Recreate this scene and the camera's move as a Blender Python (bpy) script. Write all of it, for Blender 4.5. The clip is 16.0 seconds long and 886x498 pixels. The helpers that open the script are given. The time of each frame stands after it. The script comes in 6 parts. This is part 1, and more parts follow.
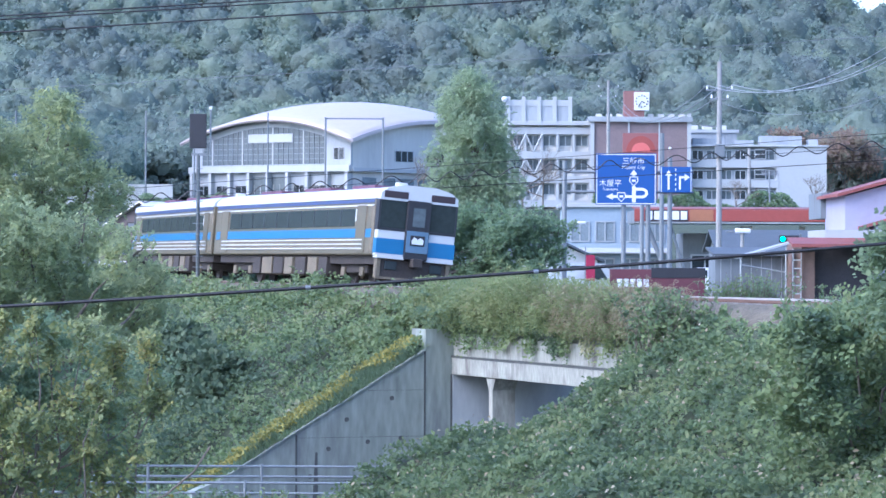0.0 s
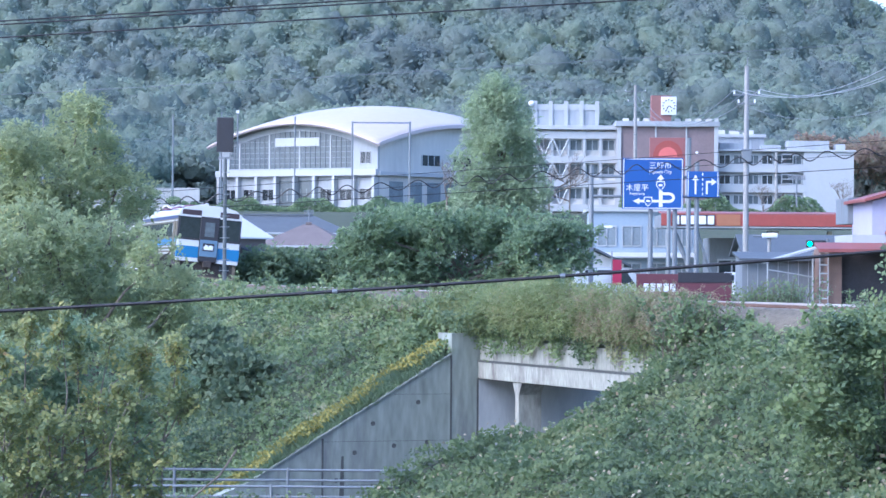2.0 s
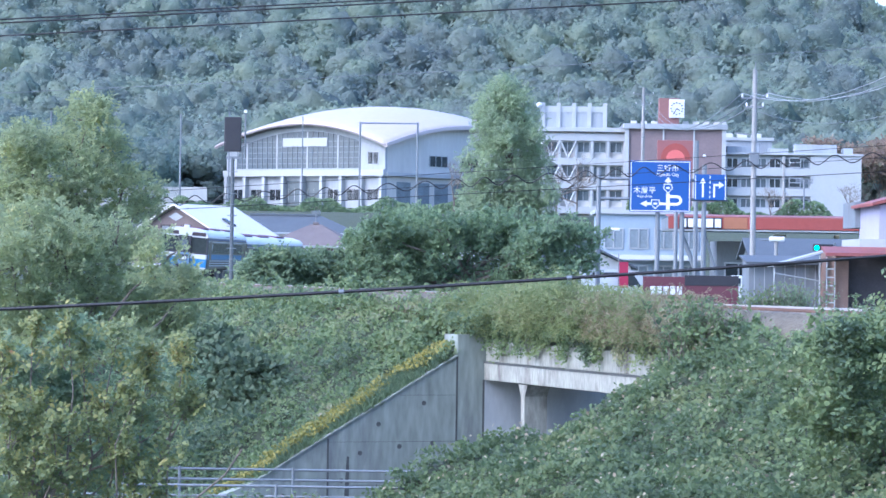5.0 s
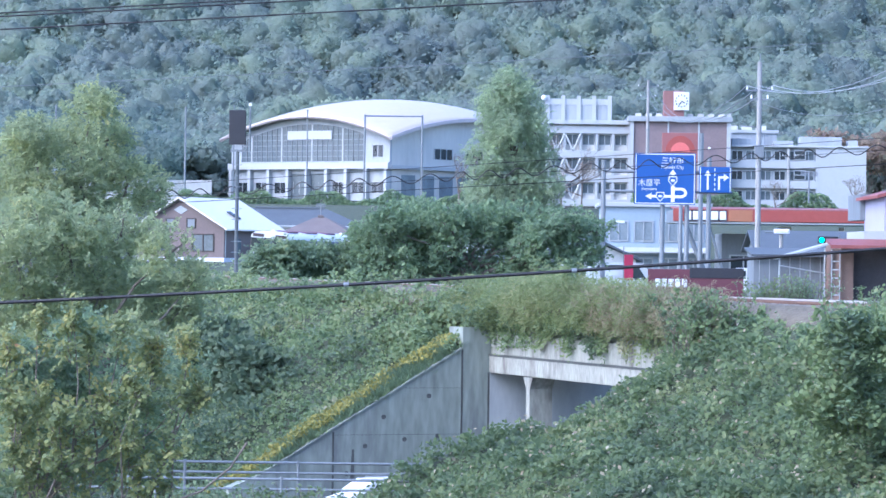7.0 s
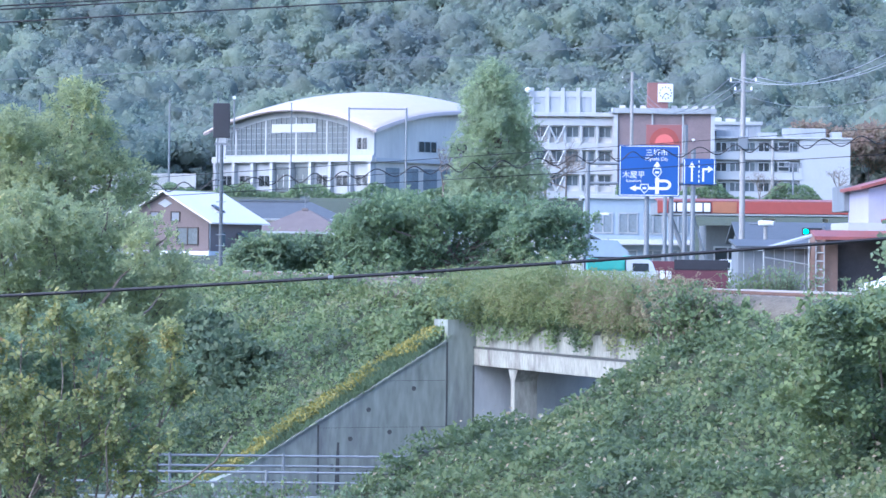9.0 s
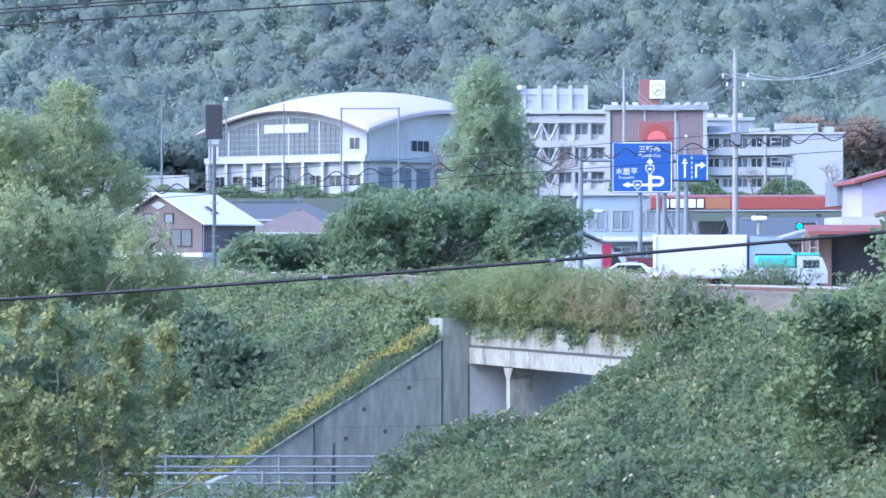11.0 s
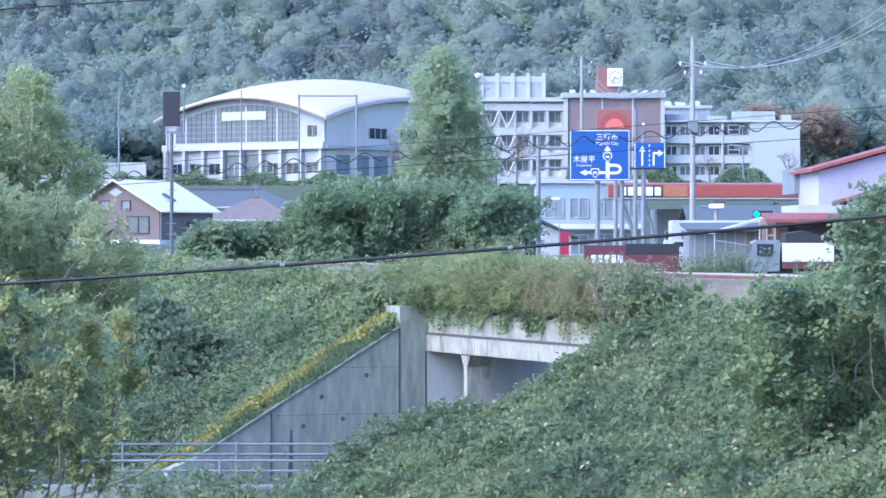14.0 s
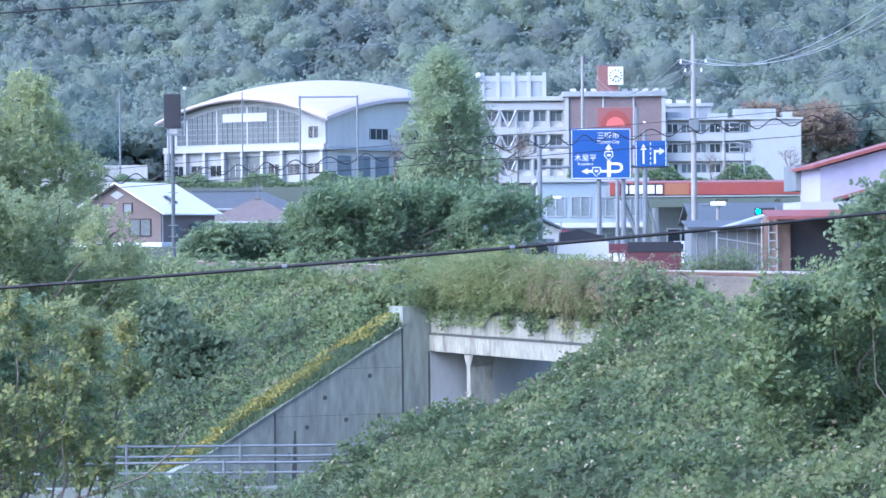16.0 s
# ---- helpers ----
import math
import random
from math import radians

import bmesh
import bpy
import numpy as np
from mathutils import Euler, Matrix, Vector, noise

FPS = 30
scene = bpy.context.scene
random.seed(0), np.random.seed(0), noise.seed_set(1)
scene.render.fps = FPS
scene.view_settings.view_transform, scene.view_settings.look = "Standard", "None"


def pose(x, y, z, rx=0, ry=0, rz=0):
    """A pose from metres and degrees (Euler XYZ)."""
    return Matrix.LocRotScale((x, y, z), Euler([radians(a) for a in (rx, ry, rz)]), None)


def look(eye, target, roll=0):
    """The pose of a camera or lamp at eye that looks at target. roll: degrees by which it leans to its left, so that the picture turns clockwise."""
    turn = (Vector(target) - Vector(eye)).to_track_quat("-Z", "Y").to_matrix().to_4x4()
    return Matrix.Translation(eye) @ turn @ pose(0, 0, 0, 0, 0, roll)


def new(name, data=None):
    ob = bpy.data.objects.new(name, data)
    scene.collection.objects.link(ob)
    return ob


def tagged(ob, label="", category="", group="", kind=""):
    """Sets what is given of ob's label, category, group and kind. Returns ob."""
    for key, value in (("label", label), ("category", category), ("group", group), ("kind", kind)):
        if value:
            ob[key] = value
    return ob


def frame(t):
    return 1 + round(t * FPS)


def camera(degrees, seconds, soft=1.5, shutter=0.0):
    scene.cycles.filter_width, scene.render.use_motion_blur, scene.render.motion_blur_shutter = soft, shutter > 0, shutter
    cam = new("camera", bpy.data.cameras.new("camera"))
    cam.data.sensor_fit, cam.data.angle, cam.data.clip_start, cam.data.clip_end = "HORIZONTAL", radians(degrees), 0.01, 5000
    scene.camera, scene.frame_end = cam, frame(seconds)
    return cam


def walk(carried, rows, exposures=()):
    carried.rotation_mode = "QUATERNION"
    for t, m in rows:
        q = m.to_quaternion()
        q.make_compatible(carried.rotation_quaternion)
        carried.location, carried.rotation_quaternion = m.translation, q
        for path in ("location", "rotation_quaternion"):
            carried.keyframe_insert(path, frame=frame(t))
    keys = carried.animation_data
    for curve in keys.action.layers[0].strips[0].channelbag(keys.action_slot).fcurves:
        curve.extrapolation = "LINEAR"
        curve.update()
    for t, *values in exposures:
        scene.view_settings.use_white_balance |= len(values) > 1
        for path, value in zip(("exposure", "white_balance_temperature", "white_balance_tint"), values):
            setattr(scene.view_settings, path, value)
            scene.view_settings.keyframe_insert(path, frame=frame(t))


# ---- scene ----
# ---- camera and its path: held by hand on a bank, turning a little ----
cam = camera(16.226, 16.0, soft=1.55)
TURNS = [
    (0, -0.0000, 0.1615, 0.3028),
    (0.5, -0.1674, 0.1853, 0.1930),
    (1, -0.3999, 0.2107, 0.1060),
    (1.5, -0.6902, 0.2281, 0.1059),
    (2, -0.4910, 0.2345, 0.4334),
    (2.5, -0.7547, 0.2494, 0.7246),
    (3, -0.6663, 0.2548, 0.6717),
    (3.5, -0.6682, 0.2633, 0.8684),
    (4, -0.5704, 0.2690, 0.9117),
    (6.5, -0.7079, 0.1674, 0.7672),
    (7, -0.7059, 0.1191, 0.7893),
    (7.5, -0.5262, 0.0558, 0.7639),
    (8, -0.4200, 0.0006, 0.7191),
    (8.5, -0.4413, -0.0132, 0.6777),
    (9, -0.4184, -0.0138, 0.6081),
    (11.5, -0.2376, -0.0554, -0.1467),
    (12, -0.0842, -0.0811, -0.1278),
    (12.5, 0.0612, -0.1181, -0.1113),
    (13, 0.4765, -0.2381, 0.0308),
    (13.5, 0.5183, -0.2544, 0.0558),
    (14, 0.4782, -0.2640, 0.0385),
    (14.5, 0.5613, -0.2656, -0.0616),
    (15, 0.4059, -0.2551, -0.2192),
    (15.5, 0.5493, -0.2614, -0.3498),
    (16, 0.4408, -0.2645, -0.4606),
]


def aim(yaw, tilt, roll):
    return pose(0, 0, 1.05, 90 + tilt, 0, -yaw) @ pose(0, 0, 0, 0, 0, roll)


walk(cam, [(t, aim(a, b, c)) for t, a, b, c in TURNS], exposures=[(0.0, 1.69, 5220, 18), (3.0, 1.74, 5220, 18), (6.5, 1.82, 5220, 18), (16.0, 1.86, 5220, 18)])

# ---- daylight: pale hazy sky, weak wide sun behind the camera ----
world = bpy.data.worlds.new("world")
scene.world = world
world.use_nodes = True
sky = world.node_tree.nodes.new("ShaderNodeTexSky")
sky.sky_type = "NISHITA"
sky.sun_disc = False
sky.sun_elevation, sky.sun_rotation = radians(41), radians(239)
sky.air_density, sky.dust_density, sky.ozone_density = 1.0, 2.0, 2.0
backing = world.node_tree.nodes["Background"]
backing.inputs["Strength"].default_value = 0.15
world.node_tree.links.new(sky.outputs["Color"], backing.inputs["Color"])
sun = new("sun", bpy.data.lights.new("sun", "SUN"))
sun.data.energy, sun.data.angle, sun.data.color = 0.75, radians(55), (1.0, 0.95, 0.87)
sun.matrix_world = look((-56, -34, 58), (0, 0, 0))


# ---- materials ----
def nd(tree, kind, **values):
    n = tree.nodes.new(kind)
    for k, v in values.items():
        n.inputs[k.replace("_", " ")].default_value = v
    return n


def mat(name, col, rough=0.6, metal=0.0, var=0.15, scale=3.0, bump=0.15, stain=None, streak=1.0, island=0.0, spec=0.5):
    """A surface with fine grain, broad blotches and, where stain is given, weather marks; streak < 1 draws them out downwards."""
    m = bpy.data.materials.new(name)
    m.use_nodes = True
    t = m.node_tree
    p = t.nodes["Principled BSDF"]
    p.inputs["Roughness"].default_value, p.inputs["Metallic"].default_value = rough, metal
    p.inputs["Specular IOR Level"].default_value = spec
    co = nd(t, "ShaderNodeTexCoord")
    mp = nd(t, "ShaderNodeMapping", Scale=(1, 1, streak))
    t.links.new(co.outputs["Object"], mp.inputs["Vector"])
    fine = nd(t, "ShaderNodeTexNoise", Scale=scale * 7, Detail=4.0)
    broad = nd(t, "ShaderNodeTexNoise", Scale=scale * 0.6, Detail=5.0, Roughness=0.65)
    for n in (fine, broad):
        t.links.new(mp.outputs["Vector"], n.inputs["Vector"])
    add = nd(t, "ShaderNodeMath")
    add.operation = "ADD"
    t.links.new(fine.outputs["Fac"], add.inputs[0])
    t.links.new(broad.outputs["Fac"], add.inputs[1])
    rng = nd(t, "ShaderNodeMapRange")
    rng.inputs["From Min"].default_value, rng.inputs["From Max"].default_value = 0.6, 1.4
    rng.inputs["To Min"].default_value, rng.inputs["To Max"].default_value = 1 - var, 1 + var
    t.links.new(add.outputs[0], rng.inputs["Value"])
    tint = nd(t, "ShaderNodeMix")
    tint.data_type, tint.blend_type = "RGBA", "MULTIPLY"
    tint.inputs["Factor"].default_value = 1.0
    tint.inputs[6].default_value = (*col, 1)
    t.links.new(rng.outputs["Result"], tint.inputs[7])
    out = tint.outputs[2]
    if island:
        geo = nd(t, "ShaderNodeNewGeometry")
        r2 = nd(t, "ShaderNodeMapRange")
        r2.inputs["To Min"].default_value, r2.inputs["To Max"].default_value = 1 - island, 1 + island
        t.links.new(geo.outputs["Random Per Island"], r2.inputs["Value"])
        mul = nd(t, "ShaderNodeMix")
        mul.data_type, mul.blend_type = "RGBA", "MULTIPLY"
        mul.inputs["Factor"].default_value = 1.0
        t.links.new(out, mul.inputs[6])
        t.links.new(r2.outputs["Result"], mul.inputs[7])
        out = mul.outputs[2]
    if stain:
        sn = nd(t, "ShaderNodeTexNoise", Scale=scale * 0.9, Detail=6.0, Roughness=0.7)
        t.links.new(mp.outputs["Vector"], sn.inputs["Vector"])
        sr = nd(t, "ShaderNodeMapRange")
        sr.inputs["From Min"].default_value, sr.inputs["From Max"].default_value = 0.5, 0.68
        t.links.new(sn.outputs["Fac"], sr.inputs["Value"])
        mx = nd(t, "ShaderNodeMix")
        mx.data_type = "RGBA"
        t.links.new(sr.outputs["Result"], mx.inputs["Factor"])
        t.links.new(out, mx.inputs[6])
        mx.inputs[7].default_value = (*stain, 1)
        out = mx.outputs[2]
    t.links.new(out, p.inputs["Base Color"])
    if bump:
        b = nd(t, "ShaderNodeBump", Strength=bump, Distance=0.05)
        t.links.new(fine.outputs["Fac"], b.inputs["Height"])
        t.links.new(b.outputs["Normal"], p.inputs["Normal"])
    return m


def leaf_mat(name, stops, rough=0.55, through_light=0.35, haze_sheen=0.15, own=0.5, patch=0.45, grain=0.0):
    """Leaves: each one takes its own tone between the stops; some light passes through."""
    m = bpy.data.materials.new(name)
    m.use_nodes = True
    t = m.node_tree
    p = t.nodes["Principled BSDF"]
    p.inputs["Roughness"].default_value = rough
    p.inputs["Specular IOR Level"].default_value = 0.3
    # a bluish sheen on the leaves imitates haze
    p.inputs["Sheen Weight"].default_value, p.inputs["Sheen Roughness"].default_value = haze_sheen, 0.7
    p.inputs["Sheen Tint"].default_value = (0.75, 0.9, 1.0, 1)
    geo = nd(t, "ShaderNodeNewGeometry")
    co = nd(t, "ShaderNodeTexCoord")
    big = nd(t, "ShaderNodeTexNoise", Scale=patch, Detail=4.0)
    t.links.new(co.outputs["Object"], big.inputs["Vector"])
    mixv = nd(t, "ShaderNodeMath")
    mixv.operation = "MULTIPLY_ADD"
    t.links.new(geo.outputs["Random Per Island"], mixv.inputs[0])
    mixv.inputs[1].default_value = own
    rr = nd(t, "ShaderNodeMapRange")
    rr.inputs["From Min"].default_value, rr.inputs["From Max"].default_value = 0.3, 0.7
    rr.inputs["To Min"].default_value, rr.inputs["To Max"].default_value = 0.0, 1.0 - own
    t.links.new(big.outputs["Fac"], rr.inputs["Value"])
    t.links.new(rr.outputs["Result"], mixv.inputs[2])
    ramp = nd(t, "ShaderNodeValToRGB")
    while len(ramp.color_ramp.elements) < len(stops):
        ramp.color_ramp.elements.new(0.5)
    for e, (at, c) in zip(ramp.color_ramp.elements, stops):
        e.position, e.color = at, (*c, 1)
    t.links.new(mixv.outputs[0], ramp.inputs["Fac"])
    tone = ramp.outputs["Color"]
    tr = nd(t, "ShaderNodeBsdfTranslucent")
    if grain:
        # leafy unevenness of a crown seen from afar
        gn = nd(t, "ShaderNodeTexNoise", Scale=grain, Detail=3.0, Roughness=0.7)
        t.links.new(co.outputs["Object"], gn.inputs["Vector"])
        gr_ = nd(t, "ShaderNodeMapRange")
        gr_.inputs["From Min"].default_value, gr_.inputs["From Max"].default_value = 0.3, 0.7
        gr_.inputs["To Min"].default_value, gr_.inputs["To Max"].default_value = 0.84, 1.16
        t.links.new(gn.outputs["Fac"], gr_.inputs["Value"])
        gm = nd(t, "ShaderNodeMix")
        gm.data_type, gm.blend_type = "RGBA", "MULTIPLY"
        gm.inputs["Factor"].default_value = 1.0
        t.links.new(tone, gm.inputs[6])
        t.links.new(gr_.outputs["Result"], gm.inputs[7])
        tone = gm.outputs[2]
        gb = nd(t, "ShaderNodeBump", Strength=0.9, Distance=0.5)
        t.links.new(gn.outputs["Fac"], gb.inputs["Height"])
        t.links.new(gb.outputs["Normal"], p.inputs["Normal"])
    t.links.new(tone, p.inputs["Base Color"])
    t.links.new(tone, tr.inputs["Color"])
    mx = nd(t, "ShaderNodeMixShader", Fac=through_light)
    t.links.new(p.outputs[0], mx.inputs[1])
    t.links.new(tr.outputs[0], mx.inputs[2])
    t.links.new(mx.outputs[0], t.nodes["Material Output"].inputs["Surface"])
    return m


def glow(name, col, power):
    m = bpy.data.materials.new(name)
    m.use_nodes = True
    p = m.node_tree.nodes["Principled BSDF"]
    p.inputs["Base Color"].default_value = (*col, 1)
    p.inputs["Emission Color"].default_value = (*col, 1)
    p.inputs["Emission Strength"].default_value = power
    return m


def glass(name, col=(0.03, 0.04, 0.045)):
    return mat(name, col, rough=0.25, var=0.3, scale=0.8, bump=0.0, spec=0.3)


M_CONC = mat("weathered concrete", (0.238, 0.268, 0.234), 0.85, var=0.38, scale=0.8, stain=(0.15, 0.158, 0.158), streak=0.22)
M_CONC_PALE = mat("pale streaked concrete", (0.31, 0.315, 0.27), 0.85, var=0.34, scale=1.6, stain=(0.136, 0.128, 0.115), streak=0.3)
M_CONC_DARK = mat("stained joint", (0.08, 0.085, 0.08), 0.9, var=0.3)
M_SOIL = mat("soil and weeds", (0.0595, 0.0723, 0.0382), 0.95, var=0.4, scale=1.2, bump=0.6, stain=(0.034, 0.051, 0.0213))
M_BALLAST = mat("rusty ballast stone", (0.14, 0.122, 0.09), 0.95, var=0.5, scale=1.6, bump=1.0, stain=(0.09, 0.08, 0.055))
M_RAIL = mat("rusty rail steel", (0.17, 0.1, 0.07), 0.6, 0.5, var=0.3)
M_RAILTOP = mat("polished rail head", (0.5, 0.46, 0.42), 0.5, 0.6, var=0.1)
M_SLEEPER = mat("grey sleeper", (0.22, 0.2, 0.18), 0.9, var=0.25)
M_ASPHALT = mat("worn asphalt", (0.055, 0.056, 0.058), 0.9, var=0.25, scale=2, bump=0.4)
# both whites are greyed in colour to carry haze over the far buildings
M_WHITE = mat("white wall paint dulled for haze", (0.344, 0.37, 0.387), 0.7, var=0.12, scale=0.25, stain=(0.258, 0.284, 0.301), streak=0.2)
M_WHITE_TRIM = mat("white painted trim", (0.4, 0.42, 0.428), 0.55, var=0.05, scale=0.4)
M_GYM_GREY = mat("pale blue-grey wall", (0.54, 0.535, 0.5), 0.75, var=0.08, scale=0.2, stain=(0.45, 0.45, 0.42), streak=0.3)
M_ROOF_PALE = mat("pale pinkish metal roof", (0.46, 0.405, 0.4), 0.45, 0.0, var=0.06, scale=0.15, bump=0.02)
M_ROOF_WHITE = mat("bright metal roof sheet", (0.66, 0.62, 0.58), 0.45, 0.0, var=0.06, scale=0.5, bump=0.03)
M_BROWN_TILE = mat("brown brick tile", (0.216, 0.167, 0.167), 0.8, var=0.15, scale=0.8)
M_BROWN_WALL = mat("brown house siding", (0.15, 0.12, 0.115), 0.8, var=0.15, scale=0.9)
M_ROOF_BROWN = mat("brown roof tiles", (0.15, 0.125, 0.118), 0.75, var=0.2, scale=1.5)
M_ROOF_GREY = mat("grey roof tiles", (0.085, 0.1, 0.112), 0.65, var=0.2, scale=1.5)
M_DARK_GLASS = glass("dark window glass")
# grey raised in colour for haze over the school windows
M_GLASS_GREY = glass("grey window glass", (0.115, 0.14, 0.15))
M_GLASS_PALE = glass("pale reflecting glass", (0.2, 0.24, 0.26))
M_FRAME = mat("aluminium frame", (0.42, 0.44, 0.45), 0.45, 0.6, var=0.1)
M_STEEL = mat("galvanised steel", (0.2, 0.22, 0.235), 0.5, 0.3, var=0.12, scale=2)
M_POLE = mat("concrete pole", (0.3, 0.3, 0.29), 0.85, var=0.12, scale=2, stain=(0.22, 0.22, 0.21), streak=0.3)
M_MAST = mat("dull grey mast paint", (0.1, 0.115, 0.12), 0.7, var=0.15, scale=2)
M_DARK = mat("dark enamel", (0.025, 0.025, 0.03), 0.55, var=0.2)
M_BLACK = mat("black rubber sheath", (0.012, 0.012, 0.014), 0.5, var=0.2)
M_BLUE = mat("blue sign sheet", (0.0144, 0.0792, 0.288), 0.4, var=0.06, scale=1)
M_SIGNWHITE = mat("white sign sheet", (0.722, 0.739, 0.765), 0.4, var=0.03)
M_RED = mat("red enamel", (0.3, 0.065, 0.05), 0.45, var=0.1, scale=0.6)
M_ORANGE = mat("orange enamel", (0.34, 0.14, 0.07), 0.45, var=0.08, scale=0.6)
M_MAROON = mat("maroon board", (0.12, 0.035, 0.045), 0.5, var=0.15)
M_REDROOF = mat("faded red metal roof", (0.25, 0.075, 0.065), 0.55, var=0.2, scale=1.2, stain=(0.2, 0.08, 0.07))
M_LAVENDER = mat("lavender plaster", (0.357, 0.348, 0.442), 0.8, var=0.06, scale=0.5)
M_LIGHTBLUE = mat("pale blue siding", (0.289, 0.357, 0.416), 0.7, var=0.07, scale=0.6)
M_SHED = mat("grey corrugated sheet", (0.187, 0.212, 0.234), 0.6, 0.0, var=0.12, scale=1.0, stain=(0.145, 0.162, 0.17), streak=0.3)
M_BEIGE = mat("beige column paint", (0.5, 0.46, 0.38), 0.7, var=0.1)
# brown of the ground mirrored in the steel is put into the base colour
M_STAINLESS = mat("brushed stainless with ground reflection", (0.165, 0.14, 0.092), 0.4, 0.3, var=0.2, scale=1.5, bump=0.05)
M_TRAIN_WHITE = mat("white train paint", (0.56, 0.57, 0.57), 0.35, var=0.04)
M_TRAIN_BLUE = mat("bright blue train paint", (0.02, 0.16, 0.34), 0.35, var=0.05)
M_TRAIN_NAVY = mat("deep blue train band", (0.05, 0.075, 0.19), 0.4, var=0.05)
M_TRAIN_GLASS = glass("train window glass", (0.025, 0.035, 0.035))
M_UNDER = mat("grimy underframe", (0.05, 0.042, 0.038), 0.85, var=0.4, scale=3)
M_UNDERBOX = mat("dusty equipment box", (0.16, 0.135, 0.095), 0.8, var=0.4, scale=3)
M_TAIL = mat("dark red lamp lens", (0.045, 0.028, 0.034), 0.3, var=0.1)
M_TRUCKWHITE = mat("clean white truck box", (0.62, 0.62, 0.6), 0.5, var=0.05, scale=0.8)
M_CARWHITE = mat("white car paint", (0.8, 0.81, 0.82), 0.25, var=0.03)
M_CARSILVER = mat("silver car paint", (0.5, 0.52, 0.54), 0.3, 0.5, var=0.04)
M_GREENSHEET = mat("sea green tarpaulin", (0.07, 0.4, 0.32), 0.6, var=0.12)
M_TYRE = mat("tyre rubber", (0.02, 0.02, 0.02), 0.85, var=0.2)
M_BARK = mat("grey brown bark", (0.17, 0.145, 0.12), 0.95, var=0.35, scale=4, bump=0.7)
M_GREENLAMP = glow("green signal lamp", (0.03, 0.8, 0.5), 1.6)
M_NET = mat("green netting", (0.05, 0.11, 0.11), 0.9, var=0.1)

# distance haze is mixed into these pale grey-blue hillside stops
L_HILL = leaf_mat("far forest leaves with haze", [(0.0, (0.189, 0.232, 0.219)), (0.35, (0.224, 0.276, 0.244)), (0.7, (0.259, 0.328, 0.253)), (1.0, (0.307, 0.365, 0.253))], rough=0.9, through_light=0.55, haze_sheen=0.1, own=0.12, patch=0.045, grain=1.1)
# russet autumn tones, washed paler in colour for the haze
L_AUTUMN = leaf_mat("hazed autumn leaves", [(0.0, (0.300, 0.210, 0.190)), (0.5, (0.390, 0.289, 0.209)), (1.0, (0.360, 0.350, 0.228))], through_light=0.65)
L_VINE = leaf_mat("dark vine leaves", [(0.0, (0.06, 0.095, 0.055)), (0.5, (0.1, 0.145, 0.08)), (1.0, (0.17, 0.22, 0.12))], own=0.5, haze_sheen=0.03)
# poplar green is lifted in colour to show haze before it
L_POPLAR = leaf_mat("poplar leaves paled for haze", [(0.0, (0.268, 0.334, 0.204)), (0.6, (0.335, 0.417, 0.235)), (1.0, (0.415, 0.500, 0.272))], rough=0.8, through_light=0.5, haze_sheen=0.3, own=0.3, patch=0.2)
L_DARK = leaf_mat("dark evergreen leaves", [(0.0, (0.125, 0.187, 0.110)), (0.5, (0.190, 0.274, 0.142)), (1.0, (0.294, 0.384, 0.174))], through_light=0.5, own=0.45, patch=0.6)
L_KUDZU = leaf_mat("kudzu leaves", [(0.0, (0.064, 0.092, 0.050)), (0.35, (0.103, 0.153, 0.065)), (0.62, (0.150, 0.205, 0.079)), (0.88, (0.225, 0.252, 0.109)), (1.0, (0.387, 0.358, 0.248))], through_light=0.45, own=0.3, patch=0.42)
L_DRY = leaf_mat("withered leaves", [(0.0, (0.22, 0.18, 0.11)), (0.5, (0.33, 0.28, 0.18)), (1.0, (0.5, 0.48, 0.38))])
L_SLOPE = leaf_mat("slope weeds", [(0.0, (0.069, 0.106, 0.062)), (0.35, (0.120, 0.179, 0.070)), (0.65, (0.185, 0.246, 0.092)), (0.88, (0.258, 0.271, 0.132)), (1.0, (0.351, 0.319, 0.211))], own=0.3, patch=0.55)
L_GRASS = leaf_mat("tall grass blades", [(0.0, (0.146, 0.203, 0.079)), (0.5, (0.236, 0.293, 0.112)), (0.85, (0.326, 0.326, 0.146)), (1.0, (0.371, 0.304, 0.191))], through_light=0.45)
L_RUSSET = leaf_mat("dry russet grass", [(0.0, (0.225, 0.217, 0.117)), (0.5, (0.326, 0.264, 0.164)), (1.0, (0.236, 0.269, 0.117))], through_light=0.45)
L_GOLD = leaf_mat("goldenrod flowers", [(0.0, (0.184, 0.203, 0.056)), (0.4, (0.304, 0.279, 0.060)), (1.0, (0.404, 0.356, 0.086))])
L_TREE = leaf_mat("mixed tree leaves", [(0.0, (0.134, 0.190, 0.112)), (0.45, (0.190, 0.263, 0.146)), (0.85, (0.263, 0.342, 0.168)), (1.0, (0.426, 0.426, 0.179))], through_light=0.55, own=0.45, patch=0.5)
# lineside trees: leaf tones lightened to carry the haze in the air
L_HAZY = leaf_mat("tree leaves paled for haze", [(0.0, (0.283, 0.330, 0.192)), (0.45, (0.354, 0.409, 0.223)), (0.85, (0.439, 0.482, 0.240)), (1.0, (0.609, 0.528, 0.228))], rough=0.8, through_light=0.68, haze_sheen=0.1, own=0.35, patch=1.1)
L_YELLOWING = leaf_mat("yellowing shrub leaves", [(0.0, (0.121, 0.159, 0.076)), (0.4, (0.186, 0.230, 0.089)), (0.72, (0.285, 0.297, 0.099)), (0.93, (0.438, 0.370, 0.116)), (1.0, (0.438, 0.225, 0.107))], through_light=0.45, own=0.4, patch=1.3)


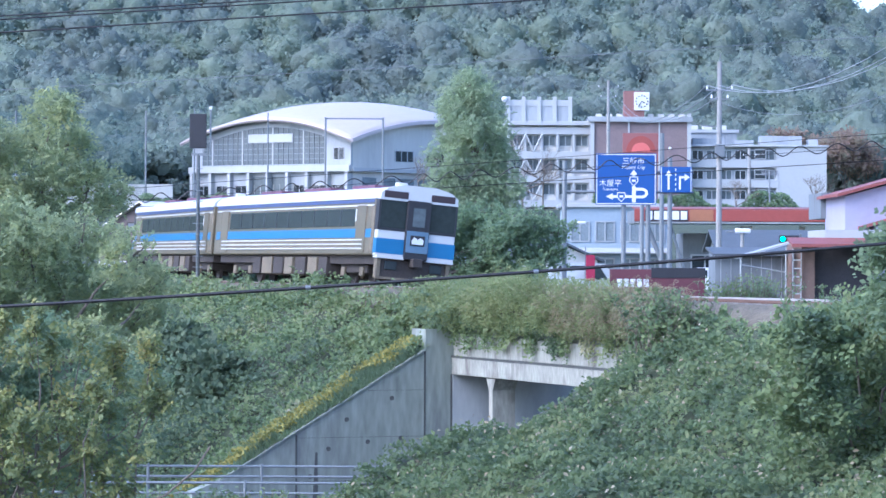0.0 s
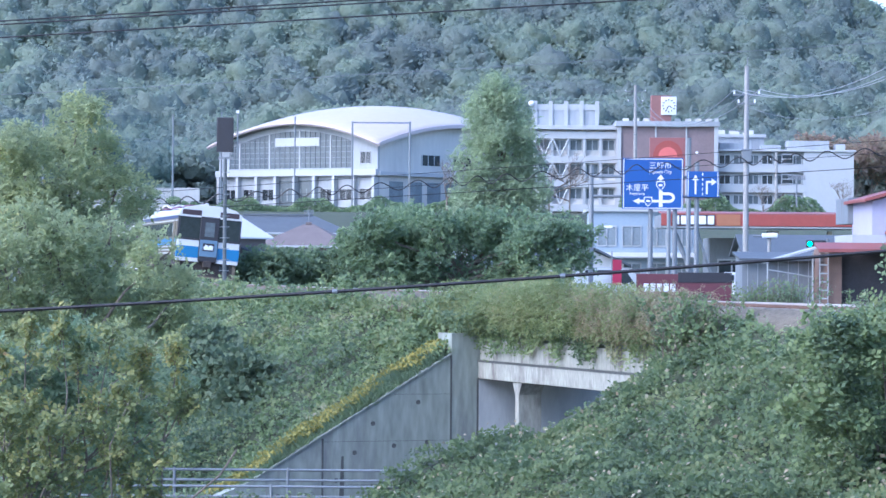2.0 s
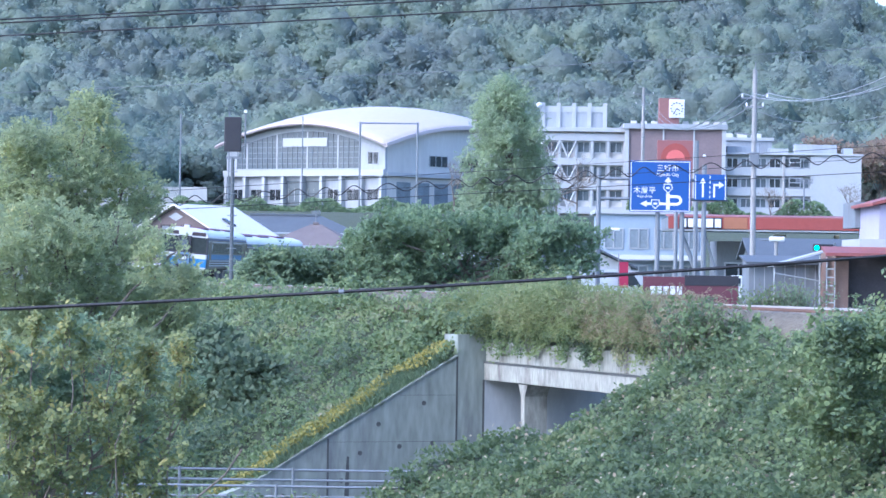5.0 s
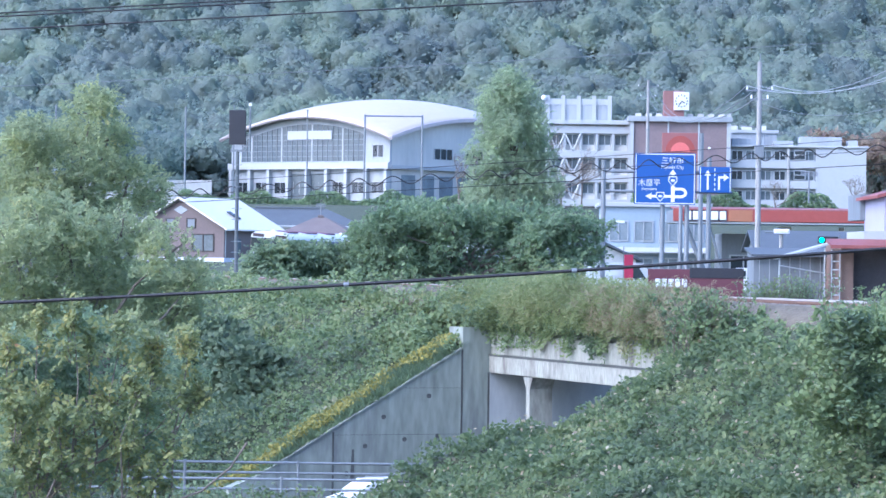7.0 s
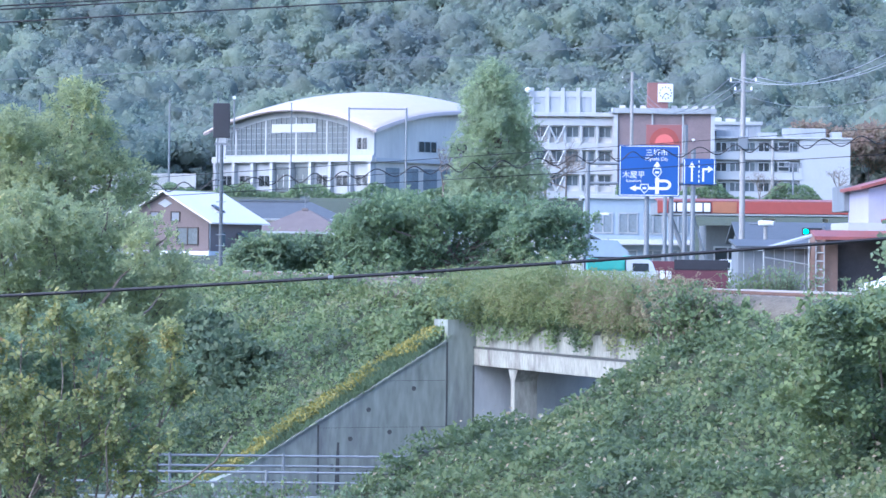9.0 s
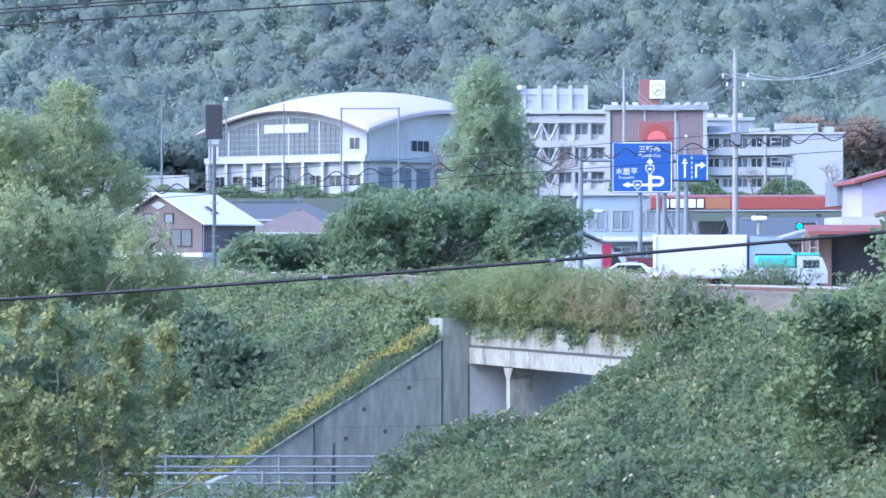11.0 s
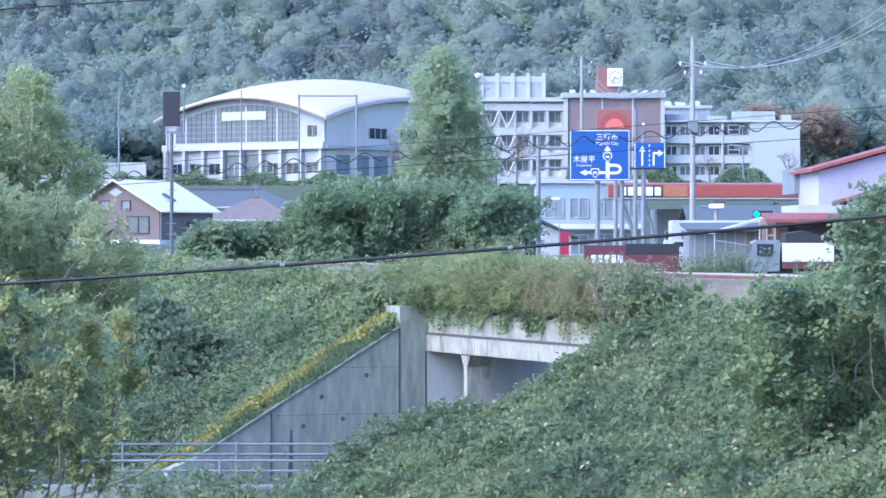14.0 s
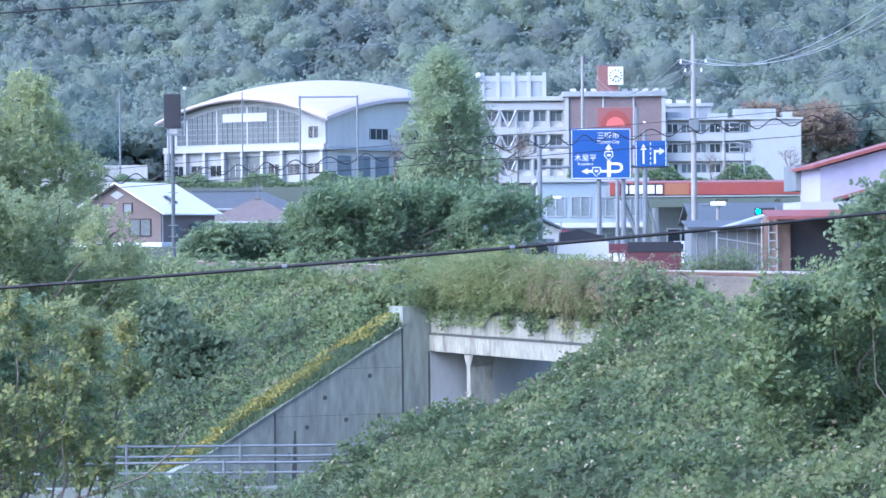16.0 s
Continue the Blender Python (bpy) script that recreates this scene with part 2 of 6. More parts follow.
# ---- mesh tools ----
def part(name, bm, material, parent=None, label=""):
    me = bpy.data.meshes.new(name)
    bm.to_mesh(me)
    bm.free()
    me.materials.append(material)
    ob = new(name, me)
    if parent is not None:
        ob.parent = parent
    if label:
        ob["label"] = label
    return ob


def thing(name, label, category, m=None, group="", kind=""):
    ob = new(name)
    ob.empty_display_size = 0.3
    if m is not None:
        ob.matrix_basis = m
    return tagged(ob, label, category, group, kind)


def box(x0, x1, y0, y1, z0, z1, bev=0.0, bm=None):
    bm = bm or bmesh.new()
    v = [bm.verts.new((x, y, z)) for x in (x0, x1) for y in (y0, y1) for z in (z0, z1)]
    for f in ((0, 1, 3, 2), (4, 6, 7, 5), (0, 4, 5, 1), (2, 3, 7, 6), (0, 2, 6, 4), (1, 5, 7, 3)):
        bm.faces.new([v[i] for i in f])
    if bev:
        bmesh.ops.bevel(bm, geom=list(bm.edges), offset=bev, segments=2, affect="EDGES", profile=0.6)
    return bm


def tube(p0, p1, r0, r1=None, seg=10, bm=None):
    bm = bm or bmesh.new()
    p0, p1 = Vector(p0), Vector(p1)
    r1 = r0 if r1 is None else r1
    q = (p1 - p0).to_track_quat("Z", "Y")
    rings = []
    for p, r in ((p0, r0), (p1, r1)):
        rings.append([bm.verts.new(p + q @ Vector((r * math.cos(a), r * math.sin(a), 0))) for a in (2 * math.pi * i / seg for i in range(seg))])
    for i in range(seg):
        j = (i + 1) % seg
        bm.faces.new((rings[0][i], rings[0][j], rings[1][j], rings[1][i]))
    bm.faces.new(rings[0][::-1])
    bm.faces.new(rings[1])
    return bm


def line(points, r, seg=6):
    """A round wire through the points."""
    bm = bmesh.new()
    prev = None
    for i, p in enumerate(points):
        a, b = Vector(points[max(0, i - 1)]), Vector(points[min(len(points) - 1, i + 1)])
        q = (b - a).to_track_quat("Z", "Y")
        ring = [bm.verts.new(Vector(p) + q @ Vector((r * math.cos(2 * math.pi * k / seg), r * math.sin(2 * math.pi * k / seg), 0))) for k in range(seg)]
        if prev:
            for k in range(seg):
                bm.faces.new((prev[k], prev[(k + 1) % seg], ring[(k + 1) % seg], ring[k]))
        else:
            bm.faces.new(ring[::-1])
        prev = ring
    bm.faces.new(prev)
    return bm


def sag(a, b, drop, n=16):
    a, b = Vector(a), Vector(b)
    return [a.lerp(b, i / n) - Vector((0, 0, drop * 4 * (i / n) * (1 - i / n))) for i in range(n + 1)]


def prism(outline, depth, axis="y", at=0.0, bm=None):
    """A flat outline given thickness. axis y: outline in x, z; axis x: outline in y, z; axis z: outline in x, y."""
    bm = bm or bmesh.new()

    def put(u, v, w):
        return {"y": (u, w, v), "x": (w, u, v), "z": (u, v, w)}[axis]
    a = [bm.verts.new(put(u, v, at)) for u, v in outline]
    b = [bm.verts.new(put(u, v, at + depth)) for u, v in outline]
    n = len(outline)
    bm.faces.new(a)
    bm.faces.new(b[::-1])
    for i in range(n):
        bm.faces.new((a[i], b[i], b[(i + 1) % n], a[(i + 1) % n]))
    bmesh.ops.recalc_face_normals(bm, faces=bm.faces)
    return bm


def mesh_object(name, verts, faces, material, parent=None, label=""):
    me = bpy.data.meshes.new(name)
    n = len(faces)
    k = faces.shape[1]
    me.vertices.add(len(verts))
    me.vertices.foreach_set("co", np.asarray(verts, np.float32).ravel())
    me.loops.add(n * k)
    me.loops.foreach_set("vertex_index", faces.astype(np.int32).ravel())
    me.polygons.add(n)
    me.polygons.foreach_set("loop_start", np.arange(0, n * k, k, dtype=np.int32))
    me.update(calc_edges=True)
    me.materials.append(material)
    ob = new(name, me)
    if parent is not None:
        ob.parent = parent
    if label:
        ob["label"] = label
    return ob


rng = np.random.default_rng(7)


def unit(v):
    return v / np.maximum(np.linalg.norm(v, axis=1, keepdims=True), 1e-6)


def leaves(name, centres, size, out, material, parent=None, label="", wide=0.6, loose=0.7, fold=0.12):
    """Many single leaves: a folded rhomb each, facing roughly out."""
    n = len(centres)
    nrm = unit(out + loose * rng.normal(size=(n, 3)))
    t = unit(np.cross(nrm, rng.normal(size=(n, 3))))
    b = np.cross(nrm, t)
    L = (size * rng.uniform(0.6, 1.3, n) if np.isscalar(size) else size)[:, None] * 0.5
    f = nrm * L * fold * 2
    v = np.stack([centres - t * L, centres + b * L * wide + f, centres + t * L, centres - b * L * wide + f], 1)
    tri = np.arange(4 * n).reshape(n, 4)
    return mesh_object(name, v.reshape(-1, 3), tri, material, parent, label)


def blades(name, roots, height, material, parent=None, label="", width=0.02, lean=0.35):
    """Grass: each blade two quads long, bent over at the tip."""
    n = len(roots)
    h = height * rng.uniform(0.45, 1.1, n)
    a = rng.uniform(0, 2 * np.pi, n)
    side = np.stack([np.cos(a), np.sin(a), 0 * a], 1) * width * rng.uniform(0.6, 1.4, (n, 1))
    bend = rng.normal(size=(n, 2)) * lean
    mid = roots + np.stack([bend[:, 0] * h * 0.25, bend[:, 1] * h * 0.25, h * 0.55], 1)
    top = roots + np.stack([bend[:, 0] * h, bend[:, 1] * h, h], 1)
    v = np.stack([roots - side, roots + side, mid + side * 0.9, mid - side * 0.9, top + side * 0.15, top - side * 0.15], 1).reshape(-1, 3)
    base = (np.arange(n) * 6)[:, None]
    f = np.concatenate([base + np.array([0, 1, 2, 3]), base + np.array([3, 2, 4, 5])], 0)
    return mesh_object(name, v, f, material, parent, label)


def ripple(x, y, k=1.0, seed=0.0):
    """Smooth unevenness between about -1 and 1."""
    x, y = np.asarray(x) * k, np.asarray(y) * k
    return (np.sin(x * 0.9 + 1.7 * np.sin(y * 0.7 + seed)) + np.sin(y * 1.1 + 1.3 * np.sin(x * 0.8 + 2 + seed)) + 0.6 * np.sin(2.3 * x - 1.9 * y + seed)) / 2.6


# ---- the railway's line and the lie of the land ----
RAD, CEN = 230.0, (211.8, 195.0)
BEND = (-1.92, 110.0)
ALONG, ASIDE = (-0.3696, 0.9292), (-0.9292, -0.3696)
ROAD_Z = -7.0


def line_at(s):
    """Place and heading of the railway s metres on from where its bend begins; straight before that."""
    if s < 0:
        return BEND[0] + ALONG[0] * s, BEND[1] + ALONG[1] * s, math.atan2(ALONG[1], ALONG[0])
    a0 = math.atan2(BEND[1] - CEN[1], BEND[0] - CEN[0])
    a = a0 - s / RAD
    return CEN[0] + RAD * math.cos(a), CEN[1] + RAD * math.sin(a), a - math.pi / 2


def fall(s):
    k = min(1.0, max(0.0, (s - 40) / 110))
    return -0.9 * k * k * (3 - 2 * k)


def beside(s, o, z=0.0):
    """A point o metres off the line on its outer side."""
    x, y, h = line_at(s)
    return (x - math.sin(h) * o, y + math.cos(h) * o, z)


def line_coords(x, y):
    vx, vy = x - BEND[0], y - BEND[1]
    s0 = vx * ALONG[0] + vy * ALONG[1]
    o0 = vx * ASIDE[0] + vy * ASIDE[1]
    a0 = math.atan2(BEND[1] - CEN[1], BEND[0] - CEN[0])
    a = np.arctan2(y - CEN[1], x - CEN[0])
    s1 = ((a0 - a + np.pi) % (2 * np.pi) - np.pi) * RAD
    o1 = np.hypot(x - CEN[0], y - CEN[1]) - RAD
    return np.where(s0 < 0, s0, s1), np.where(s0 < 0, o0, o1)


def ramp01(v, a, b):
    k = np.clip((v - a) / (b - a), 0, 1)
    return k * k * (3 - 2 * k)


def crest(x):
    return 104 - 42 * ramp01(x, 67, 128) - 14 * ramp01(x, 122, 230) + 6 * ripple(x, 0 * x, 0.06)


def ground_z(x, y):
    x, y = np.asarray(x, float), np.asarray(y, float)
    s, o = line_coords(x, y)
    low = -6.6 + 5.4 * ramp01(y, 112, 165)
    low = np.where(o < 0, np.maximum(low, -1.2), low)
    low = low + 1.4 * ramp01(y, 225, 292) + 8.2 * ramp01(y, 300, 470) + 2.0 * ramp01(y, 470, 525)
    up = ramp01(y, 515, 960)
    low = low + (crest(x) - 10) * up * (0.75 + 0.25 * np.clip((y - 515) / 445, 0, 1)) - 0.2 * np.clip(y - 960, 0, 300)
    low = low + np.where(y > 520, 2.5 * ripple(x, y, 0.05), 0.0)
    z_line = -0.9 * ramp01(s, 40, 150)
    bank = z_line - 0.62 - np.clip(np.abs(o) - 2.7, 0, None) / 1.6
    bank = bank - 0.75 * ramp01(-s, 3, 10) * (o > 2.7) * (s > -14)
    bank = bank + np.interp(o, [7.5, 10, 13, 17, 21], [0.0, 1.2, 1.3, 1.0, 0.0]) * ramp01(-s, 25.5, 27.5)
    z = np.where((y < 520) & (np.abs(o) < 40), np.maximum(low, bank), low)
    cut = (s < -11.7) & (s > -28.4 + 0.25 * np.clip(o - 8, 0, 4)) & (o > -45)
    z = np.where(cut, ROAD_Z, z)
    knoll = -0.55 - np.clip(np.hypot(x, y) - 7, 0, None) / 1.4
    z = np.maximum(z, np.where(y < 30, knoll, -99))
    return z + 0.06 * ripple(x, y, 1.3, 1.0) * ((np.abs(o) > 3.2) & ~cut)


def axis(*runs):
    out = []
    for a, b, step in runs:
        out += list(np.arange(a, b, step))
    return np.array(out + [runs[-1][1]])


gx = axis((-3000, -400, 260), (-400, -60, 17), (-60, -24, 2), (-24, 24, 0.5), (24, 60, 2), (60, 400, 17), (400, 3000, 260))
gy = axis((-3000, -200, 280), (-200, -12, 12), (-12, 60, 2), (60, 132, 0.5), (132, 300, 3), (300, 1000, 12), (1000, 4000, 250))
XX, YY = np.meshgrid(gx, gy)
gv = np.stack([XX, YY, ground_z(XX, YY)], -1).reshape(-1, 3)
ii = np.arange(len(gv)).reshape(len(gy), len(gx))
gf = np.stack([ii[:-1, :-1], ii[:-1, 1:], ii[1:, 1:], ii[1:, :-1]], -1).reshape(-1, 4)
tagged(mesh_object("ground", gv, gf, M_SOIL), "weedy soil ground with railway bank and wooded hillside", "ground", kind="structure")

# ---- railway ----
def strip(name, profile, s0, s1, step, material, parent, label="", lean=None):
    """A profile of (offset, height) drawn along the railway's line."""
    verts, k = [], len(profile)
    ss = np.arange(s0, s1 + 0.01, step)
    for s in ss:
        x, y, h = line_at(s)
        for o, z in profile:
            verts.append((x - math.sin(h) * o, y + math.cos(h) * o, z + fall(s) + (0.09 * o if s > -6 else 0.09 * o * max(0, (s + 30) / 24))))
    f = [(i * k + j, i * k + (j + 1) % k, (i + 1) * k + (j + 1) % k, (i + 1) * k + j) for i in range(len(ss) - 1) for j in range(k)]
    ob = mesh_object(name, np.array(verts), np.array(f), material, parent, label)
    return ob


track = thing("railway_track", "single railway track on brown ballast", "railway track", kind="structure")
strip("ballast", [(-2.7, -0.66), (-1.7, -0.14), (1.7, -0.14), (2.7, -0.66), (2.7, -0.9), (-2.7, -0.9)], -64, 175, 1.5, M_BALLAST, track)
for o in (-0.57, 0.57):
    strip("rail", [(o - 0.06, -0.14), (o - 0.03, -0.02), (o + 0.03, -0.02), (o + 0.06, -0.14)], -64, 175, 1.5, M_RAIL, track)
    strip("rail_head", [(o - 0.034, -0.03), (o - 0.034, 0.004), (o + 0.034, 0.004), (o + 0.034, -0.03)], -64, 175, 1.5, M_RAILTOP, track, "worn shiny rail head")
sleeper_mesh = None
for i in range(210):
    s = -42 + i * 0.66
    x, y, h = line_at(s)
    if sleeper_mesh is None:
        sl = part("sleeper", box(-0.11, 0.11, -1.0, 1.0, -0.2, -0.115, 0.015), M_SLEEPER, track)
        sleeper_mesh = sl.data
    else:
        sl = new("sleeper", sleeper_mesh)
        sl.parent = track
    sl.matrix_basis = pose(x, y, fall(s), 0, 0, math.degrees(h)) @ pose(0, 0, 0, 5.1 if s > -6 else max(0, 5.1 * (s + 30) / 24), 0, 0)

# ---- bridge over the sunken road; x runs out from the line, y back along it ----
bx, by, _ = line_at(-12)
bridge = thing("railway_bridge", "weathered concrete railway bridge over a sunken road", "bridge", pose(bx, by, 0, 0, 0, 201.69), kind="structure")
part("wing_wall", prism([(3.32, -1.88), (9.75, -5.68), (10.9, -6.15), (10.9, -7.6), (3.32, -7.6)], 0.55, "y", -0.55), M_CONC, bridge, "grey sloping concrete wing wall with weep holes")
cop = prism([(3.32, -1.88), (9.75, -5.68), (9.75, -5.63), (3.32, -1.83)], 0.62, "y", -0.58)
part("coping", cop, M_CONC, bridge)
part("abutment", prism([(-4.5, -1.3), (2.42, -1.3), (2.42, -1.2), (3.28, -1.2), (3.28, -7.6), (-4.5, -7.6)], 1.2, "y", -1.2), M_CONC, bridge)
for o, z0, z1 in ((3.3, -6.6, -1.9), (7.55, -6.6, -4.45), (2.4, -6.6, -2.62)):
    part("joint", box(o - 0.03, o + 0.03, -0.02, 0.012, z0, z1), M_CONC_DARK, bridge, "dark vertical expansion joint")
hole = None
for o, z in ((4.4, -3.35), (5.9, -4.0), (5.2, -4.7), (6.5, -4.9), (4.7, -5.6), (7.1, -5.75), (6.0, -6.1), (4.1, -4.6), (9.0, -6.2), (8.1, -6.25)):
    if hole is None:
        hole = part("weep_hole", tube((0, -0.05, 0), (0, 0.015, 0), 0.075, seg=10), M_CONC_DARK, bridge)
        h = hole
    else:
        h = new("weep_hole", hole.data)
        h.parent = bridge
    h.matrix_basis = pose(o, 0, z)
part("rust_stain", prism([(6.86, -5.0), (6.93, -5.0), (7.02, -6.6), (6.84, -6.6)], 0.006, "y", 0.004), M_CONC_DARK, bridge, "dark seepage streak")
for z in (-3.1, -4.55, -5.9):
    part("pour_line", box(3.34, 9.0 if z < -5 else (5.2 if z > -4 else 7.5), 0.0, 0.004, z - 0.005, z + 0.005), M_CONC_DARK, bridge)
part("girder", box(-1.7, 2.40, 0.02, 16.5, -2.62, -2.06, 0.03), M_CONC_PALE, bridge, "pale streaked concrete edge girder")
part("parapet", box(2.05, 2.34, 0.02, 16.5, -2.03, -1.4, 0.02), M_CONC_PALE, bridge, "pale stained concrete parapet")
part("deck", box(-1.7, 2.05, 0.0, 16.5, -2.06, -0.9), M_CONC, bridge)
part("drip_line", box(2.395, 2.415, 0.02, 16.5, -2.10, -2.03), M_CONC_DARK, bridge)
pier = prism([(2.98, -7.6), (3.26, -7.6), (3.26, -3.0), (3.5, -2.64), (2.74, -2.64), (2.98, -3.0)], 0.75, "x", 1.6)
part("pier", pier, M_CONC_PALE, bridge, "slim pale concrete column with a flared head")
# thin paler facing: daylight from the open far side is in its colour
part("inner_wall", box(-4.5, 2.36, -0.02, 0.03, -7.6, -2.63), mat("concrete paled for daylight", (0.4, 0.42, 0.41), 0.85, var=0.15, scale=0.8, stain=(0.33, 0.35, 0.35), streak=0.3), bridge, "wall under the bridge, coloured paler for light from its open far side")
part("near_abutment", box(-4.5, 3.3, 16.5, 17.6, -7.6, -1.3), M_CONC, bridge)
# road under it
road = thing("road_lane", "sunken asphalt road under the bridge", "road", pose(bx, by, 0, 0, 0, 201.69), kind="structure")
part("carriageway", box(-45, 120, 0.9, 13.4, ROAD_Z - 0.2, ROAD_Z + 0.02), M_ASPHALT, road)
part("kerb", box(-14, 12, 0.55, 0.75, ROAD_Z - 0.2, ROAD_Z + 0.17, 0.02), M_CONC, road)


def railing(label, x0, x1, y, tops, foot, posts):
    r = thing("railing", label, "railing", pose(0, y, 0), "pipe railings by the sunken road")
    for z in tops:
        part("pipe", tube((x0, 0, z), (x1, 0, z), 0.035), M_STEEL, r)
    for x in posts:
        part("post", tube((x, 0, foot), (x, 0, tops[0] + 0.06), 0.042), M_STEEL, r)
    return r


railing("galvanised pipe railing on a concrete kerb by the road", -16, 1.0, 82.0, (-4.48, -4.75), -5.6, (-14.6, -11.5, -7.75, -4.75, -1.0))
railing("lower galvanised pipe railing on a concrete kerb", -16, 1.0, 79.0, (-4.7, -4.96), -6.7, (-13.0, -8.2, -5.0, -1.5))
tagged(part("retaining_kerb", box(-18, 3.0, 81.8, 82.2, -7.6, -5.55, 0.05), M_CONC), "low concrete retaining kerb under the pipe railings", "kerb", kind="structure")

# railway signal beside the line
sig = thing("railway_signal", "dark railway signal head on a slim steel mast", "railway signal", pose(-10.1, 128, -0.75))
part("mast", tube((0, 0, 0), (0, 0, 6.0), 0.085, 0.07), M_MAST, sig)
part("backboard", box(-0.36, 0.34, -0.1, 0.0, 6.25, 7.68, 0.04), M_DARK, sig, "black backboard seen from behind")
part("lamp_housing", box(-0.25, 0.24, 0.0, 0.22, 6.35, 7.6, 0.05), M_DARK, sig)
part("bracket", box(-0.3, 0.35, -0.06, 0.06, 5.95, 6.05), M_STEEL, sig)
part("finial_pole", tube((0.5, 0.0, 5.98), (0.5, 0, 7.85), 0.035), M_STEEL, sig)
part("finial", box(0.44, 0.56, -0.06, 0.06, 7.85, 7.98, 0.02), M_SIGNWHITE, sig)
for z in np.arange(0.9, 5.8, 0.45):
    part("rung", box(-0.2, 0.2, -0.12, -0.09, z, z + 0.03), M_STEEL, sig)
part("footing", box(-0.35, 0.35, -0.35, 0.35, -0.5, 0.1, 0.04), M_CONC, sig)


# ---- trees, shrubs and undergrowth ----
def blob_leaves(blobs, count, flat=0.8):
    """Points strewn over uneven clumps, most of them near the outside."""
    r = np.array([b[3] for b in blobs])
    pick = rng.choice(len(blobs), count, p=r ** 2 / (r ** 2).sum())
    c = np.array([b[:3] for b in blobs])[pick]
    d = unit(rng.normal(size=(count, 3)))
    lump = 1 + 0.16 * np.sin(d[:, 0] * 5 + pick) + 0.16 * np.sin(d[:, 2] * 6 + pick * 2) + 0.1 * np.sin(d[:, 1] * 11 + pick)
    loose_ones = rng.random(count) < 0.3
    k = r[pick] * np.where(loose_ones, rng.uniform(0.85, 1.35, count), (1 - 0.45 * rng.random(count) ** 2) * lump)
    p = c + d * k[:, None] * np.array([1, 1, flat])
    return p, unit(0.5 * d + np.array([-0.15, -0.3, 0.5]))


def sprays(name, bases, out, size, per, material, parent=None, label="", wide=0.55, length=3.2, droop=0.25, loose=0.3, wild=0.55):
    """Leafy twigs: each carries a row of leaves on either side of a short drooping line."""
    n = len(bases)
    d = unit(out + wild * rng.normal(size=(n, 3)) - np.array([0, 0, droop]))
    nrm = unit(np.array([-0.12, -0.45, 0.75]) + 0.45 * out + 0.5 * rng.normal(size=(n, 3)))
    side = unit(np.cross(d, nrm))
    L = size * length * rng.uniform(0.6, 1.3, n)
    i = np.repeat(np.arange(n), per)
    k = np.tile((np.arange(per) + 0.5) / per, n) + rng.normal(size=n * per) * 0.05
    sg = np.tile(np.where(np.arange(per) % 2, 1.0, -1.0), n)
    c = bases[i] + d[i] * (L[i] * k)[:, None] + side[i] * (sg * size * 0.45 * (1.15 - 0.5 * k))[:, None]
    c[:, 2] -= droop * L[i] * k * k
    nn = unit(nrm[i] + loose * rng.normal(size=(n * per, 3)))
    t = unit(side[i] * sg[:, None] + 0.7 * d[i] + 0.3 * rng.normal(size=(n * per, 3)))
    b = unit(np.cross(nn, t))
    h = (size * rng.uniform(0.6, 1.25, n * per) * 0.5)[:, None]
    f = nn * h * 0.22
    v = np.stack([c - t * h, c + b * h * wide + f, c + t * h, c - b * h * wide + f], 1)
    return mesh_object(name, v.reshape(-1, 3), np.arange(4 * n * per).reshape(-1, 4), material, parent, label)


def limb(a, b, r, bm, wob=0.12):
    a, b = Vector(a), Vector(b)
    n = 4
    L = (b - a).length
    pts = [a.lerp(b, i / n) + (Vector(rng.normal(size=3)) * L * wob * 0.3 if 0 < i < n else Vector((0, 0, 0))) for i in range(n + 1)]
    for i in range(n):
        tube(pts[i], pts[i + 1], r * (1 - 0.2 * i), r * (1 - 0.2 * (i + 1)), 6, bm)


def plant(name, label, category, root, blobs, material, count, size, trunk=0.0, group="", flat=0.8, wide=0.6):
    """A tree or shrub: trunk with limbs to its clumps, and a crown of single leaves."""
    x, y, z = root
    t = thing(name, label, category, pose(x, y, z), group)
    rel = [(a - x, b - y, c - z, r) for a, b, c, r in blobs]
    clumps = []
    for a, b, c, r in rel:
        clumps.append((a, b, c, r * 0.72))
        for e in unit(rng.normal(size=(9, 3))):
            k = r * rng.uniform(0.55, 0.95)
            clumps.append((a + e[0] * k, b + e[1] * k, c + e[2] * k * flat, r * rng.uniform(0.2, 0.42)))
    bm = bmesh.new()
    top = max(b[2] for b in rel) * 0.55
    if trunk:
        tube((0, 0, -0.3), (0, 0, top * 0.6), trunk, trunk * 0.75, 8, bm)
        tube((0, 0, top * 0.6), (0.1, 0, top), trunk * 0.75, trunk * 0.5, 8, bm)
    for bx_, by_, bz_, r in rel:
        start = (0, 0, max(0, min(top, bz_ * 0.5)))
        limb(start, (bx_, by_, bz_), max(0.02, (trunk or 0.05) * 0.4), bm)
        for _ in range(3):
            e = unit(rng.normal(size=(1, 3)))[0] * r * 0.75
            limb((bx_, by_, bz_), (bx_ + e[0], by_ + e[1], bz_ + e[2]), max(0.012, (trunk or 0.05) * 0.15), bm)
    part("trunk", bm, M_BARK, t, "grey-brown trunk and limbs")
    p, o = blob_leaves(clumps, count // 8, flat)
    sprays("crown", p, o, size * 1.12, 8, material, t, "crown of many small leaves", wide=wide)
    return t



